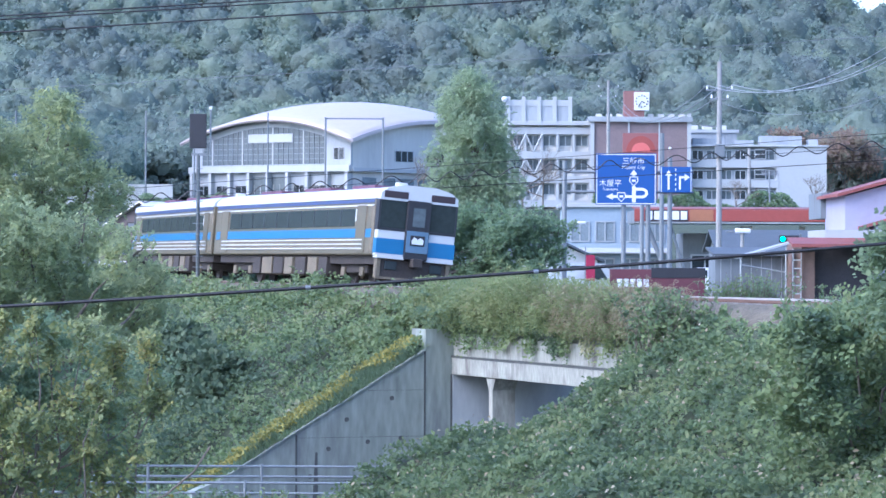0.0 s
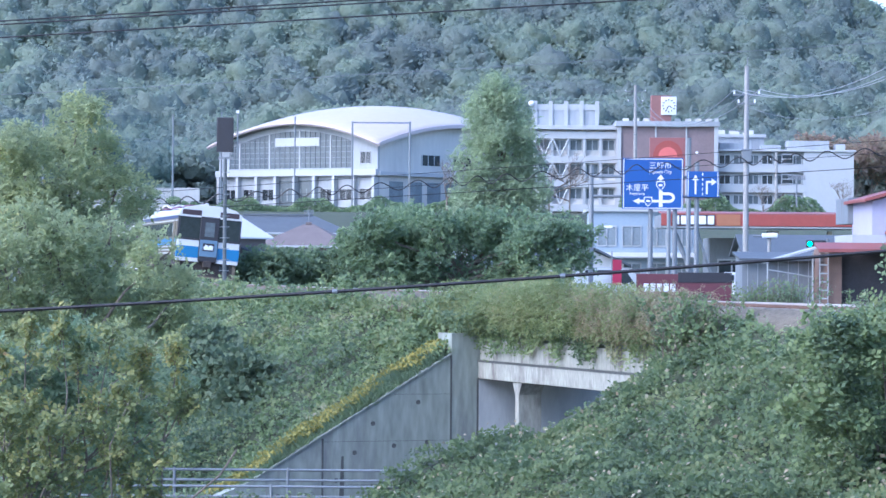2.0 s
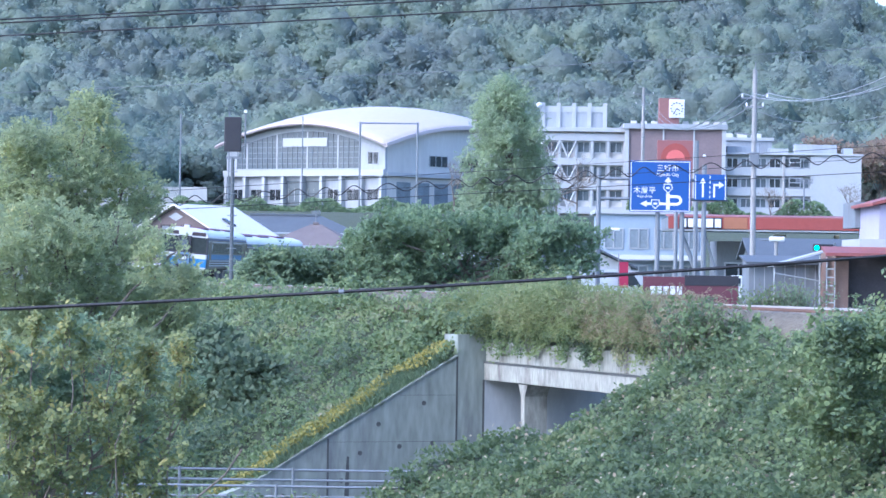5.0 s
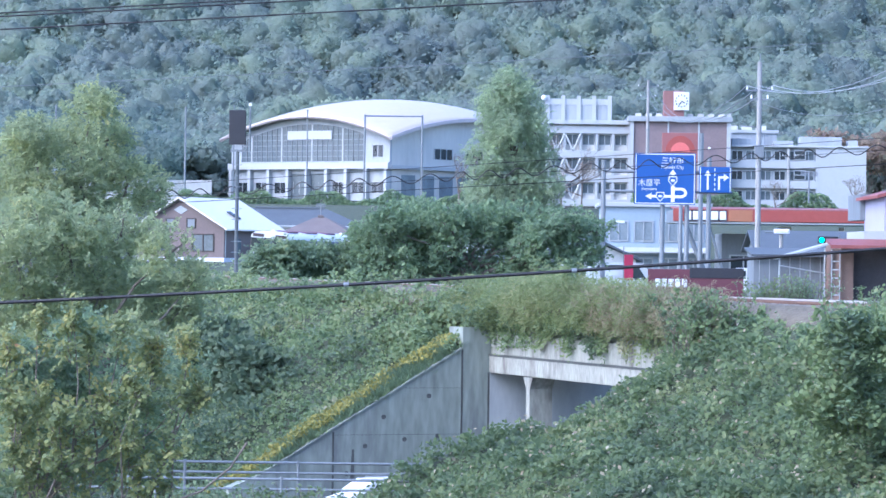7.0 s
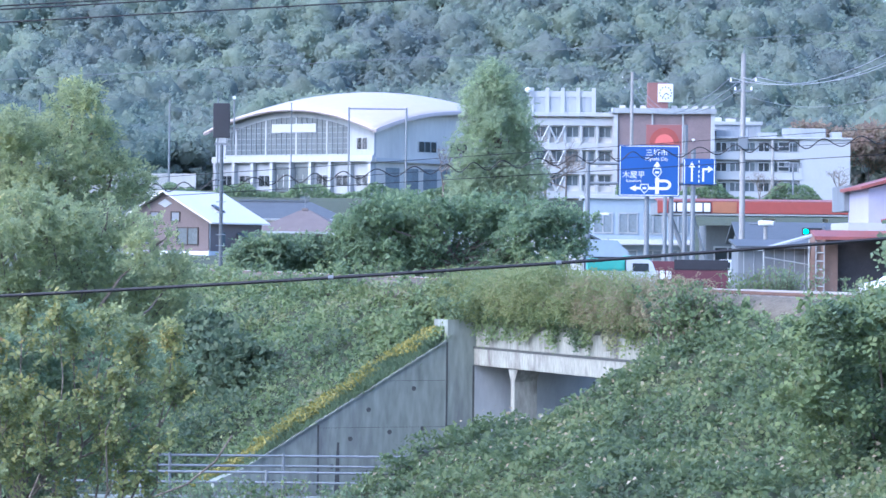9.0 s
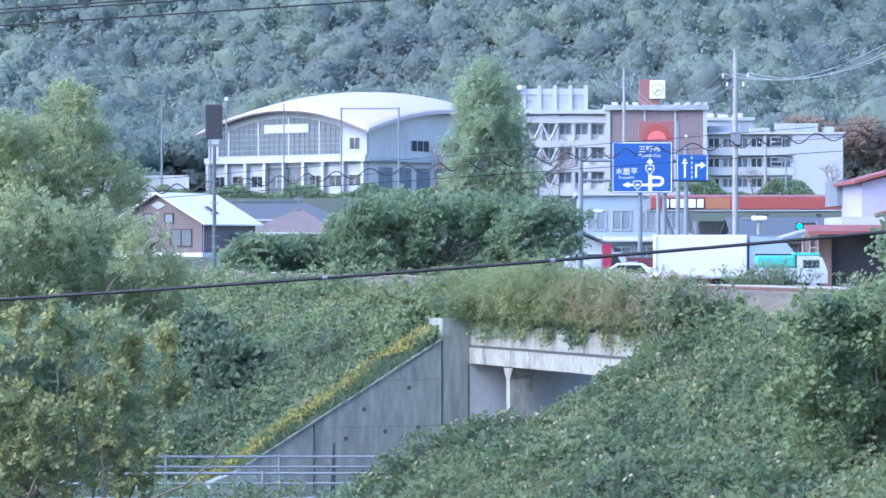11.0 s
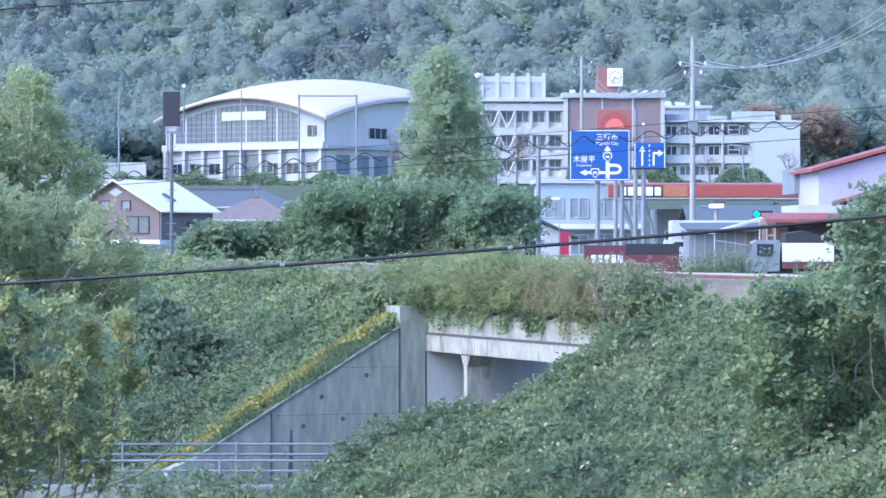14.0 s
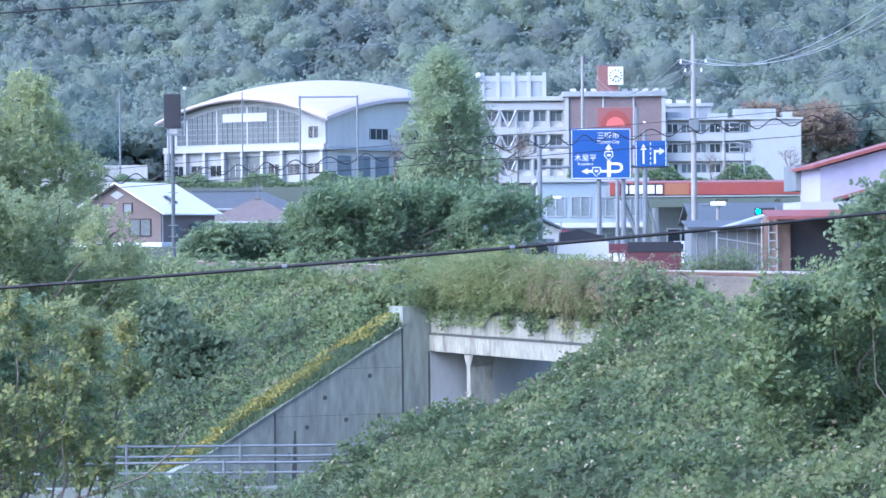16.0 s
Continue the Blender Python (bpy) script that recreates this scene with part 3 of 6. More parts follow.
def weed_bush(label, x, y, z, height, width, material, stems=60, size=0.13, group=""):
    """A scraggly bush: leaning stems thick with leaves low down, thin at the top."""
    t = thing("weed_bush", label, "bush", pose(x, y, z), group)
    pts, bm = [], bmesh.new()
    for _ in range(stems):
        h = height * rng.uniform(0.35, 1.08)
        bx0, by0 = rng.normal(size=2) * width * 0.3
        lx, ly = rng.normal(size=2) * width * 0.35
        tube((bx0, by0, -0.1), (bx0 + lx, by0 + ly, h), 0.012, 0.005, 4, bm)
        for k in rng.random(int(26 * h / height)) ** 0.85:
            pts.append((bx0 + lx * k + rng.normal() * 0.08, by0 + ly * k + rng.normal() * 0.08, h * k + rng.normal() * 0.04))
    tagged(part("stem", bm, M_BARK, t), "thin brown stems", kind="stuff")
    p = np.array(pts)
    leaves("foliage", p, size, unit(p + np.array([0, -0.3, 0.6])), material, t, "ragged leaves", loose=0.8)
    return t


def bare_tree(label, x, y, z, height, spread, group="bare trees"):
    t = thing("bare_tree", label, "tree", pose(x, y, z), group)
    bm = bmesh.new()

    def grow(p, v, length, r, depth):
        q = (p[0] + v[0] * length, p[1] + v[1] * length, p[2] + v[2] * length)
        tube(p, q, r, r * 0.65, 5, bm)
        if depth:
            for _ in range(3):
                w = unit(np.array([v]) + rng.normal(size=(1, 3)) * spread)[0]
                grow(q, (w[0], w[1], abs(w[2]) * 0.8 + 0.2), length * rng.uniform(0.6, 0.85), r * 0.6, depth - 1)
    grow((0, 0, -0.3), (0, 0, 1), height * 0.33, height * 0.022, 5)
    part("branchwork", bm, M_BARK, t, "leafless grey branches")
    return t


TREE_FAR = [(-13.75, 95, 4.55, 1.04), (-12.14, 96.6, 5.34, 0.97), (-11.88, 98.2, 4.52, 0.89), (-12.92, 95.4, 3.36, 1.39), (-11.09, 97, 3.08, 1.23), (-10.5, 98.6, 2.85, 0.61), (-14.18, 95.8, 2.31, 1.57), (-14.79, 97.4, 3.74, 1.06), (-13.06, 99, 4.54, 0.81), (-12.13, 96.2, 1.99, 1.05)]
TREE_MID = [(-11.97, 80, 0.79, 1.31), (-10.87, 81.6, 1.25, 1.34), (-9.72, 83.2, 1.42, 1.13), (-8.07, 80.4, 0.99, 0.8), (-10.01, 82, 0.07, 1.19), (-8.68, 83.6, -0.24, 1.06), (-11.63, 80.8, -0.39, 1.18), (-7.66, 82.4, 0.25, 0.67), (-13.04, 84, 1.69, 0.92), (-11.57, 81.2, 1.83, 0.89), (-10.7, 82.8, -0.86, 1.05), (-9.02, 80, -1.06, 0.87), (-12.62, 81.6, -1.3, 1.04), (-7.88, 83.2, -0.37, 0.68)]
SHRUB_FRONT = [(-8.83, 58.5, -1.27, 0.8), (-8.04, 59.7, -0.87, 0.65), (-7.59, 60.9, -0.57, 0.5), (-8.43, 58.8, -2.14, 0.96), (-7.41, 60, -1.64, 0.76), (-6.62, 61.2, -1.01, 0.5), (-6.65, 59.1, -1.91, 0.64), (-5.8, 60.3, -1.3, 0.38), (-7.8, 61.5, -2.94, 1.01), (-8.72, 59.4, -3.36, 0.97), (-6.58, 60.6, -2.86, 0.55), (-5.41, 58.5, -1.54, 0.32)]
SHRUB_EDGE = [(7.64, 64, -0.58, 0.81), (8.79, 65.6, -0.26, 0.72), (9.49, 67.2, -1.39, 1.1), (7.7, 64.4, -1.99, 0.94), (8.97, 66, -2.78, 1.14), (7.84, 67.6, -3.62, 0.98), (9.86, 64.8, -0.12, 1.06), (10.11, 66.4, -2.56, 1.21), (9.62, 68, -4.13, 0.99)]
VINE_TREE = [(8.5, 57, 1.67, 0.36), (8.45, 57.8, 1.15, 0.44), (9.16, 58.6, 0.93, 0.64), (8.47, 57.2, 0.52, 0.52), (9.49, 58, 1.56, 0.74), (9.61, 58.8, 0.07, 0.86), (8.23, 57.4, 0.11, 0.42)]
SPREADING = [(-4.27, 144.5, 2.5, 1.1), (-5.22, 145.7, 1.92, 1.06), (-3.01, 146.9, 2.86, 1.12), (-5.31, 144.8, 0.93, 1.05), (-5.09, 146, 1.33, 1.27), (-3.54, 147.2, 2.16, 1.39), (-1.65, 145.1, 2.57, 1.19), (0.2, 146.3, 2.61, 1.33), (2.08, 147.5, 2.64, 1.29), (3.9, 145.4, 2.51, 1.11), (5.4, 146.6, 2.33, 0.69), (-3.98, 144.5, 0.56, 1.37), (-1.9, 145.7, 1.11, 1.59), (0.49, 146.9, 1.15, 1.6), (2.58, 144.8, 1.44, 1.32), (4.2, 146, 1.46, 0.93), (-0.57, 147.2, 0.33, 1.2), (-5.31, 145.1, 0.14, 0.95), (-3.75, 146.3, -0.11, 0.96), (-2.17, 147.5, -0.1, 0.97), (1.03, 145.4, 0.1, 1.06), (2.63, 146.6, 0.24, 1.07), (3.9, 144.5, 0.54, 0.89), (4.99, 145.7, 1.21, 0.69)]
LOW_A = [(-9.67, 143, 0.8, 0.83), (-8.67, 143.8, 0.86, 0.89), (-8.06, 144.6, 0.45, 0.89), (-9.15, 143.2, 0.23, 1.04), (-10.25, 144, 0.21, 0.92)]
LOW_B = [(-7.69, 145, 0.72, 0.84), (-6.67, 145.8, 0.91, 0.9), (-7.23, 146.6, 0.24, 1.07), (-5.84, 145.2, 0.4, 0.95)]
LOW_C = [(-4.09, 139.5, 0.06, 0.61), (-3.08, 139.9, 0.08, 0.56)]
POPLAR = [(3.7, 428, 24.9, 2.2), (1.9, 430, 23.9, 2.1), (5.5, 429, 23.8, 2.2), (3.7, 431, 22.4, 2.6), (1.3, 429, 21.4, 2.2), (6.4, 430, 21.4, 2.3), (3.9, 428, 19.0, 3.2), (0.9, 431, 18.2, 2.5), (7.2, 429, 18.2, 2.5), (4.4, 430, 15.2, 3.8), (0.5, 428, 14.6, 2.8), (8.2, 431, 14.6, 2.7), (4.4, 429, 11.6, 4.0), (-0.2, 430, 11.0, 2.7), (8.9, 429, 11.2, 2.7), (4.6, 431, 8.6, 3.9), (-0.8, 428, 8.0, 2.5), (9.3, 430, 8.0, 2.4)]
AUTUMN_A = [(54.74, 502, 20.34, 2.01), (57.3, 504.4, 19.37, 2.2), (59.87, 506.8, 19.21, 2.21)]
AUTUMN_B = [(62.05, 502, 18.16, 2.56), (65.07, 504.4, 19.47, 2.75), (67.7, 506.8, 17.47, 3.32)]
ROADSIDE_A = [(10.72, 119.5, 0.29, 0.48), (11.19, 119.9, 0.01, 0.52)]
ROADSIDE_B = [(11.8, 119.5, 0.53, 0.52), (12.21, 119.9, 0.2, 0.57), (11.67, 120.3, 0.02, 0.48)]
MOUND = [(5.69, 80.5, 0.15, 0.5), (6.05, 80.9, -0.14, 0.53), (5.53, 81.3, -0.3, 0.53), (6.36, 80.6, -0.35, 0.44)]
VERGE_BUSH = [(9.41, 77.5, 0.38, 0.37), (9.96, 77.9, 0.32, 0.37)]
FORE_A = [(-6, 69.5, -4.76, 0.43), (-6.67, 69.9, -4.86, 0.38), (-5.43, 70.3, -4.96, 0.38)]
FORE_B = [(-4.36, 69.5, -4.84, 0.38), (-3.75, 69.9, -4.92, 0.33), (-4.92, 70.3, -4.97, 0.36)]

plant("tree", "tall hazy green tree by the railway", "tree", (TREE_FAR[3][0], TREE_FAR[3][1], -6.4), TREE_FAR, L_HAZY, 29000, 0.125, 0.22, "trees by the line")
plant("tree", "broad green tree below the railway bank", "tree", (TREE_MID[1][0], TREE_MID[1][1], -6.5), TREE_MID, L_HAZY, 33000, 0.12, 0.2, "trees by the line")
plant("shrub", "yellowing shrub with bare twigs below the bank", "shrub", (SHRUB_FRONT[3][0], SHRUB_FRONT[3][1], -6.6), SHRUB_FRONT, L_TREE, 18000, 0.11, 0.09)
plant("shrub", "dense dark green shrub on the bank", "shrub", (SHRUB_EDGE[4][0], SHRUB_EDGE[4][1], -6.6), SHRUB_EDGE, L_SLOPE, 30000, 0.14, 0.12)
plant("tree", "slender tree draped with vine leaves", "tree", (VINE_TREE[2][0], VINE_TREE[2][1], -6.6), VINE_TREE, L_TREE, 11000, 0.13, 0.04)
plant("tree", "dark spreading evergreen tree beside the line", "tree", (-0.5, 146, -1.3), SPREADING, L_DARK, 52000, 0.17, 0.25, flat=0.75)
plant("shrub", "light green shrub beside the line", "shrub", (LOW_A[2][0], LOW_A[2][1], -2.3), LOW_A, L_TREE, 9000, 0.2, 0.06, "shrubs by the line")
plant("shrub", "light green shrub beside the line", "shrub", (LOW_B[2][0], LOW_B[2][1], -2.0), LOW_B, L_TREE, 9000, 0.2, 0.06, "shrubs by the line")
weed_bush("small pale weedy bush beside the line", LOW_C[0][0], LOW_C[0][1], -0.9, 1.2, 1.6, L_SLOPE, 60, 0.15)
plant("poplar", "tall upright poplar, its green paled for haze", "tree", (4.4, 430, 6.5), POPLAR, L_POPLAR, 72000, 0.27, 0.35, flat=1.15)
plant("tree", "tree in russet autumn leaf behind the school", "tree", (AUTUMN_A[1][0], AUTUMN_A[1][1], 8), AUTUMN_A, L_AUTUMN, 3000, 0.6, 0.2, "autumn trees")
plant("tree", "tree in russet autumn leaf behind the school", "tree", (AUTUMN_B[1][0], AUTUMN_B[1][1], 8), AUTUMN_B, L_AUTUMN, 4000, 0.6, 0.2, "autumn trees")
weed_bush("ragged leafy bush by the roadside", ROADSIDE_A[1][0], 120, -1.25, 1.5, 1.3, L_SLOPE, 110, 0.13, "roadside bushes")
weed_bush("ragged leafy bush by the roadside", ROADSIDE_B[1][0], 120, -1.25, 1.75, 1.3, L_TREE, 150, 0.13, "roadside bushes")
weed_bush("ragged green bush beside the rails", ROADSIDE_B[1][0] + 2.6, 116, -1.25, 1.3, 1.4, L_SLOPE, 60, 0.13, "roadside bushes")
weed_bush("vine-covered mound beside the rails", MOUND[1][0] - 0.2, MOUND[1][1], -1.35, 1.55, 1.3, L_SLOPE, 170, 0.14)
weed_bush("low weedy growth beside the rails", MOUND[1][0] + 1.0, MOUND[1][1] - 0.5, -1.5, 0.9, 1.3, L_KUDZU, 120, 0.14)
weed_bush("weedy bush beside the rails", VERGE_BUSH[0][0], VERGE_BUSH[0][1], -1.2, 1.25, 1.2, L_TREE, 90, 0.13)
weed_bush("low weeds at the road's edge", FORE_A[0][0], FORE_A[0][1], -5.3, 1.1, 1.5, L_TREE, 90, 0.12, "low weeds by the railing")
weed_bush("low weeds at the road's edge", FORE_B[0][0], FORE_B[0][1], -5.3, 1.1, 1.5, L_SLOPE, 90, 0.12, "low weeds by the railing")
weed_bush("low weeds at the road's edge", FORE_B[0][0] + 1.6, FORE_B[0][1], -5.3, 0.95, 1.3, L_TREE, 70, 0.12, "low weeds by the railing")


def sapling(label, root, tip, material, size, bushy, group):
    """A leaning young stem with side twigs, its leaves in tufts towards the top."""
    t = thing("sapling", label, "sapling", pose(*root), group)
    v = np.array(tip) - np.array(root)
    L = float(np.linalg.norm(v))
    bm = bmesh.new()
    limb((0, 0, -0.3), tuple(v), 0.035, bm, 0.1)
    base = []
    for _ in range(bushy):
        k = 0.35 + 0.63 * rng.random() ** 0.8
        a = v * k
        e = a + rng.normal(size=3) * np.array([0.32, 0.32, 0.14]) * (1.25 - k) * 1.5 + np.array([0, 0, 0.28])
        limb(tuple(a), tuple(e), 0.01, bm, 0.15)
        for q in (0.35, 0.6, 0.8, 1.0):
            base.append(a + (e - a) * q)
            base.append(a + (e - a) * q + rng.normal(size=3) * 0.06)
    for _ in range(14):
        base.append(v * (0.9 + 0.12 * rng.random()) + rng.normal(size=3) * 0.07)
    part("stem", bm, M_BARK, t, "grey-brown stem with side twigs")
    b = np.array(base)
    o = unit(rng.normal(size=b.shape) * np.array([1, 1, 0.5]) + np.array([0, -0.2, 0.4]))
    sprays("foliage", b, o, size, 6, material, t, "tufts of broad leaves", wide=0.62, length=2.0, droop=0.2)
    return t


for rx_, tip in ((-8.3, (-8.75, 57.5, -0.75)), (-8.0, (-8.15, 57.2, -0.15)), (-7.6, (-7.5, 57.0, 0.12)), (-7.2, (-7.25, 57.4, -0.5)), (-6.9, (-6.55, 57.1, -0.28)), (-6.5, (-5.98, 57.6, -0.5)), (-6.3, (-5.3, 57.2, -0.3)), (-6.4, (-5.15, 57.5, -1.35)), (-6.8, (-6.2, 57.0, -1.5)), (-8.6, (-8.5, 57.2, -1.7)), (-7.6, (-7.7, 56.8, -1.9))):
    sapling("upright sapling with yellowing leaf tufts", (rx_, tip[1] + 0.5, -5.2), tip, L_YELLOWING, 0.115, 17, "saplings below the bank")
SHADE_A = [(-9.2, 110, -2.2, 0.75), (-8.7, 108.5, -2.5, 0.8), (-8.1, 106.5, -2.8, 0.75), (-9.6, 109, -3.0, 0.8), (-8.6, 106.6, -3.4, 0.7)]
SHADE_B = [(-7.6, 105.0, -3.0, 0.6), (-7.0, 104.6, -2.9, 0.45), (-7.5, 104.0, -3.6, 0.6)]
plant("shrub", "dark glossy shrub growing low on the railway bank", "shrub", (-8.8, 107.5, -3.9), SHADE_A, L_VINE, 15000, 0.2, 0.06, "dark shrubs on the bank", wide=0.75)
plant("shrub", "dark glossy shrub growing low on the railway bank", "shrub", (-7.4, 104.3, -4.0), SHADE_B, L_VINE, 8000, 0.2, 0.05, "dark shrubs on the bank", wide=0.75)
bare_tree("leafless grey tree before the school", 11.5, 452, 7.5, 11.0, 0.5)
bare_tree("leafless grey tree before the school", 14.6, 455, 7.5, 8.5, 0.5)
bare_tree("leafless grey tree beside the gymnasium", -3.5, 470, 7.6, 10.0, 0.55)
bare_tree("leafless grey tree by the school wing", 55.0, 458, 7.0, 7.5, 0.6)
bare_tree("leafless grey tree by the school wing", 43.0, 456, 7.0, 6.5, 0.6)
# long bare stick arching out of the foreground shrub
tagged(part("bare_branch", line([(-7.6, 66, -4.55), (-6.7, 66.2, -4.35), (-5.9, 66.3, -4.05), (-5.3, 66.4, -3.55), (-4.95, 66.4, -3.0)], 0.025), M_BARK), "long bare grey branch arching over the bank", "branch")
tagged(part("bare_branch", line([(-7.9, 63, -4.9), (-7.2, 63, -4.0), (-6.8, 63.1, -3.1), (-6.1, 63.2, -2.5)], 0.022), M_BARK), "bare grey branch rising from the shrub", "branch")

# kudzu and weeds on the railway's banks
def on_bank(n, s0, s1, o0, o1):
    s, o = rng.uniform(s0, s1, n), rng.uniform(o0, o1, n)
    h = np.array([beside(a, b) for a, b in zip(s, o)])
    return s, o, h[:, 0], h[:, 1]


def cover(name, label, n, s0, s1, o0, o1, thick, size, material, lump=0.35, k=1.0, loose=0.55, keep=None):
    s, o, x, y = on_bank(n, s0, s1, o0, o1)
    if keep is not None:
        ok = keep(s, o)
        s, o, x, y = s[ok], o[ok], x[ok], y[ok]
    z = ground_z(x, y) + thick * (0.55 + lump * (ripple(x, y, 1.1 * k, 3.0) + 0.7 * ripple(x, y, 2.7 * k, 5.0) + 0.5 * ripple(x, y, 6.1 * k, 1.0))) - thick * 0.5 * rng.random(len(x)) ** 2
    out = np.tile(np.array([-0.35, -0.45, 0.6]), (len(x), 1))
    z = np.maximum(z, ground_z(x, y) + 0.2)
    if len(x) < 5000:
        return tagged(leaves(name, np.stack([x, y, z], 1), size, out, material, loose=loose), label, "undergrowth", kind="stuff")
    p = np.stack([x, y, z - 0.22], 1)[::5]
    return tagged(sprays(name, p, unit(out[::5]), size * 1.12, 5, material, length=2.6, droop=0.35, wide=0.68, wild=0.7), label, "undergrowth", kind="stuff")


cover("kudzu_bank", "kudzu vines smothering the railway bank", 150000, -60, -27.0, 3.4, 18.5, 0.7, 0.128, L_KUDZU, lump=0.55, keep=lambda s, o: s < -29.0 + 0.25 * np.clip(o - 8, 0, 4))
cover("withered_leaves", "withered pale leaves scattered in the kudzu", 1500, -60, -29, 3.6, 16.5, 0.75, 0.12, L_DRY, lump=0.55)
cover("kudzu_bank", "low vines along the edge of the ballast", 14000, -60, -27.8, 2.55, 4.2, 0.25, 0.12, L_SLOPE)
cover("slope_weeds", "mixed weeds and vines on the railway bank", 85000, -11.0, 34, 2.1, 13, 0.7, 0.135, L_SLOPE, lump=0.4)
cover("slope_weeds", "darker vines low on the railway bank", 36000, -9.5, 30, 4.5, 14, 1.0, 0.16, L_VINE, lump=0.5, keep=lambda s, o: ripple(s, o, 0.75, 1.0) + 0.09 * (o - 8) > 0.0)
cover("slope_weeds", "low weeds on the far railway bank", 20000, 30, 90, 2.0, 9, 0.6, 0.16, L_SLOPE)
cover("slope_weeds", "low weeds on the town side of the line", 22000, -60, 60, -6.5, -2.3, 0.4, 0.14, L_SLOPE)


def tuft_band(name, label, n, s0, s1, o0, o1, height, material, width=0.02, z_add=0.0, lean=0.3):
    s, o, x, y = on_bank(n, s0, s1, o0, o1)
    z = np.where((s < -11.7) & (s > -28.5), -0.95, ground_z(x, y)) + z_add
    hh = height * (0.75 + 0.35 * ripple(s, o, 1.6, 2.0) + 0.2 * ripple(s, o, 5.1, 1.0))
    return tagged(blades(name, np.stack([x, y, z], 1), hh, material, width=width, lean=lean), label, "grass", kind="stuff")


tuft_band("tall_grass", "tall green grass growing over the bridge parapet", 3500, -21.0, -11.0, 1.3, 2.5, 1.3, L_GRASS, width=0.02, lean=0.4)
tuft_band("tall_grass", "dry reddish grass over the bridge parapet", 2500, -27.5, -18.5, 1.3, 2.5, 1.2, L_RUSSET, width=0.02, lean=0.4)
tuft_band("shoulder_grass", "rough grass along the edge of the ballast", 15000, -10.5, 70, 1.5, 2.9, 0.45, L_GRASS, width=0.025, z_add=0.12, lean=0.45)
cover("shoulder_weeds", "leafy weeds along the edge of the ballast", 18000, -11, 70, 1.5, 3.2, 1.3, 0.14, L_SLOPE)
cover("shoulder_weeds", "low leafy weeds creeping over the ballast edge", 5200, -32, -12, 1.7, 3.2, 0.62, 0.13, L_SLOPE)
cover("shoulder_weeds", "leafy weeds crowding the bridge end", 6000, -12.5, -6.0, 1.8, 4.2, 1.0, 0.15, L_SLOPE)
sv = rng.uniform(-27, -8.5, 9000)
ov = rng.uniform(2.3, 2.85, 9000)
vz = -1.15 + 1.05 * rng.random(9000) * (0.75 + 0.4 * ripple(sv, ov, 1.9))
vp = np.array([beside(p, q, r) for p, q, r in zip(sv, ov, vz)])
tagged(leaves("hanging_vine", vp, 0.11, np.tile([-0.7, -0.4, 0.5], (9000, 1)), L_SLOPE, loose=0.7), "leafy vines creeping over the bridge edge", "vine", kind="stuff")
rp = np.array([beside(p, q, r) for p, q, r in zip(rng.uniform(-28, -19, 7000), rng.uniform(1.6, 2.7, 7000), -1.2 + 1.5 * rng.random(7000))])
tagged(leaves("dry_grass_heads", rp, 0.1, np.tile([-0.6, -0.4, 0.4], (7000, 1)), L_RUSSET, wide=0.3, loose=1.0), "feathery reddish seed heads over the bridge", "grass", kind="stuff")
fg = np.array([beside(p, q, r) for p, q, r in zip(rng.uniform(-24, -9, 12000), rng.uniform(1.4, 2.7, 12000), -1.0 + 1.45 * rng.random(12000) ** 1.2)])
tagged(leaves("grass_tufts", fg, 0.17, np.tile([-0.5, -0.4, 0.5], (12000, 1)), L_GRASS, wide=0.22, loose=1.0), "feathery green grass leaves over the bridge", "grass", kind="stuff")


def plumes(name, label, n, s0, s1, height, material, size, wide, per=7):
    """Bushy weeds on the bridge's edge: leaning stems feathered with small leaves, some tipping outwards."""
    s = rng.uniform(s0, s1, n)
    o = rng.uniform(1.9, 2.85, n)
    h = height * (0.78 + 0.22 * np.sin(s * 0.55 + 5.2) + 0.16 * np.sin(s * 2.3 + 1.0)) * rng.uniform(0.5, 1.1, n)
    root = np.array([beside(a, b, -1.05) for a, b in zip(s, o)])
    tip = np.stack([-0.3 * h * rng.random(n) + 0.2 * rng.normal(size=n), -0.12 * h * rng.random(n) + 0.2 * rng.normal(size=n), h], 1)
    k = rng.random((n, 10)) ** 0.8
    base = (root[:, None] + tip[:, None] * k[:, :, None]).reshape(-1, 3)
    out = unit(rng.normal(size=base.shape) * np.array([1, 1, 0.4]) + np.array([-0.2, -0.3, 0.35]))
    return tagged(sprays(name, base, out, size, per, material, length=2.4, droop=0.4, wide=wide, wild=0.4), label, "weeds", kind="stuff")


plumes("bridge_weeds", "bushy green weeds crowding the bridge parapet", 620, -21.5, -9.5, 1.7, L_GRASS, 0.1, 0.34)
plumes("bridge_weeds", "leafy dark green weeds at the bridge end", 160, -13.0, -9.0, 1.35, L_TREE, 0.14, 0.6)
plumes("bridge_weeds", "yellowing feathery weeds over the bridge", 420, -25.0, -16.0, 1.8, L_GRASS, 0.09, 0.3)
plumes("bridge_weeds", "reddish dry weeds over the bridge parapet", 420, -28.0, -20.5, 1.5, L_RUSSET, 0.09, 0.3)
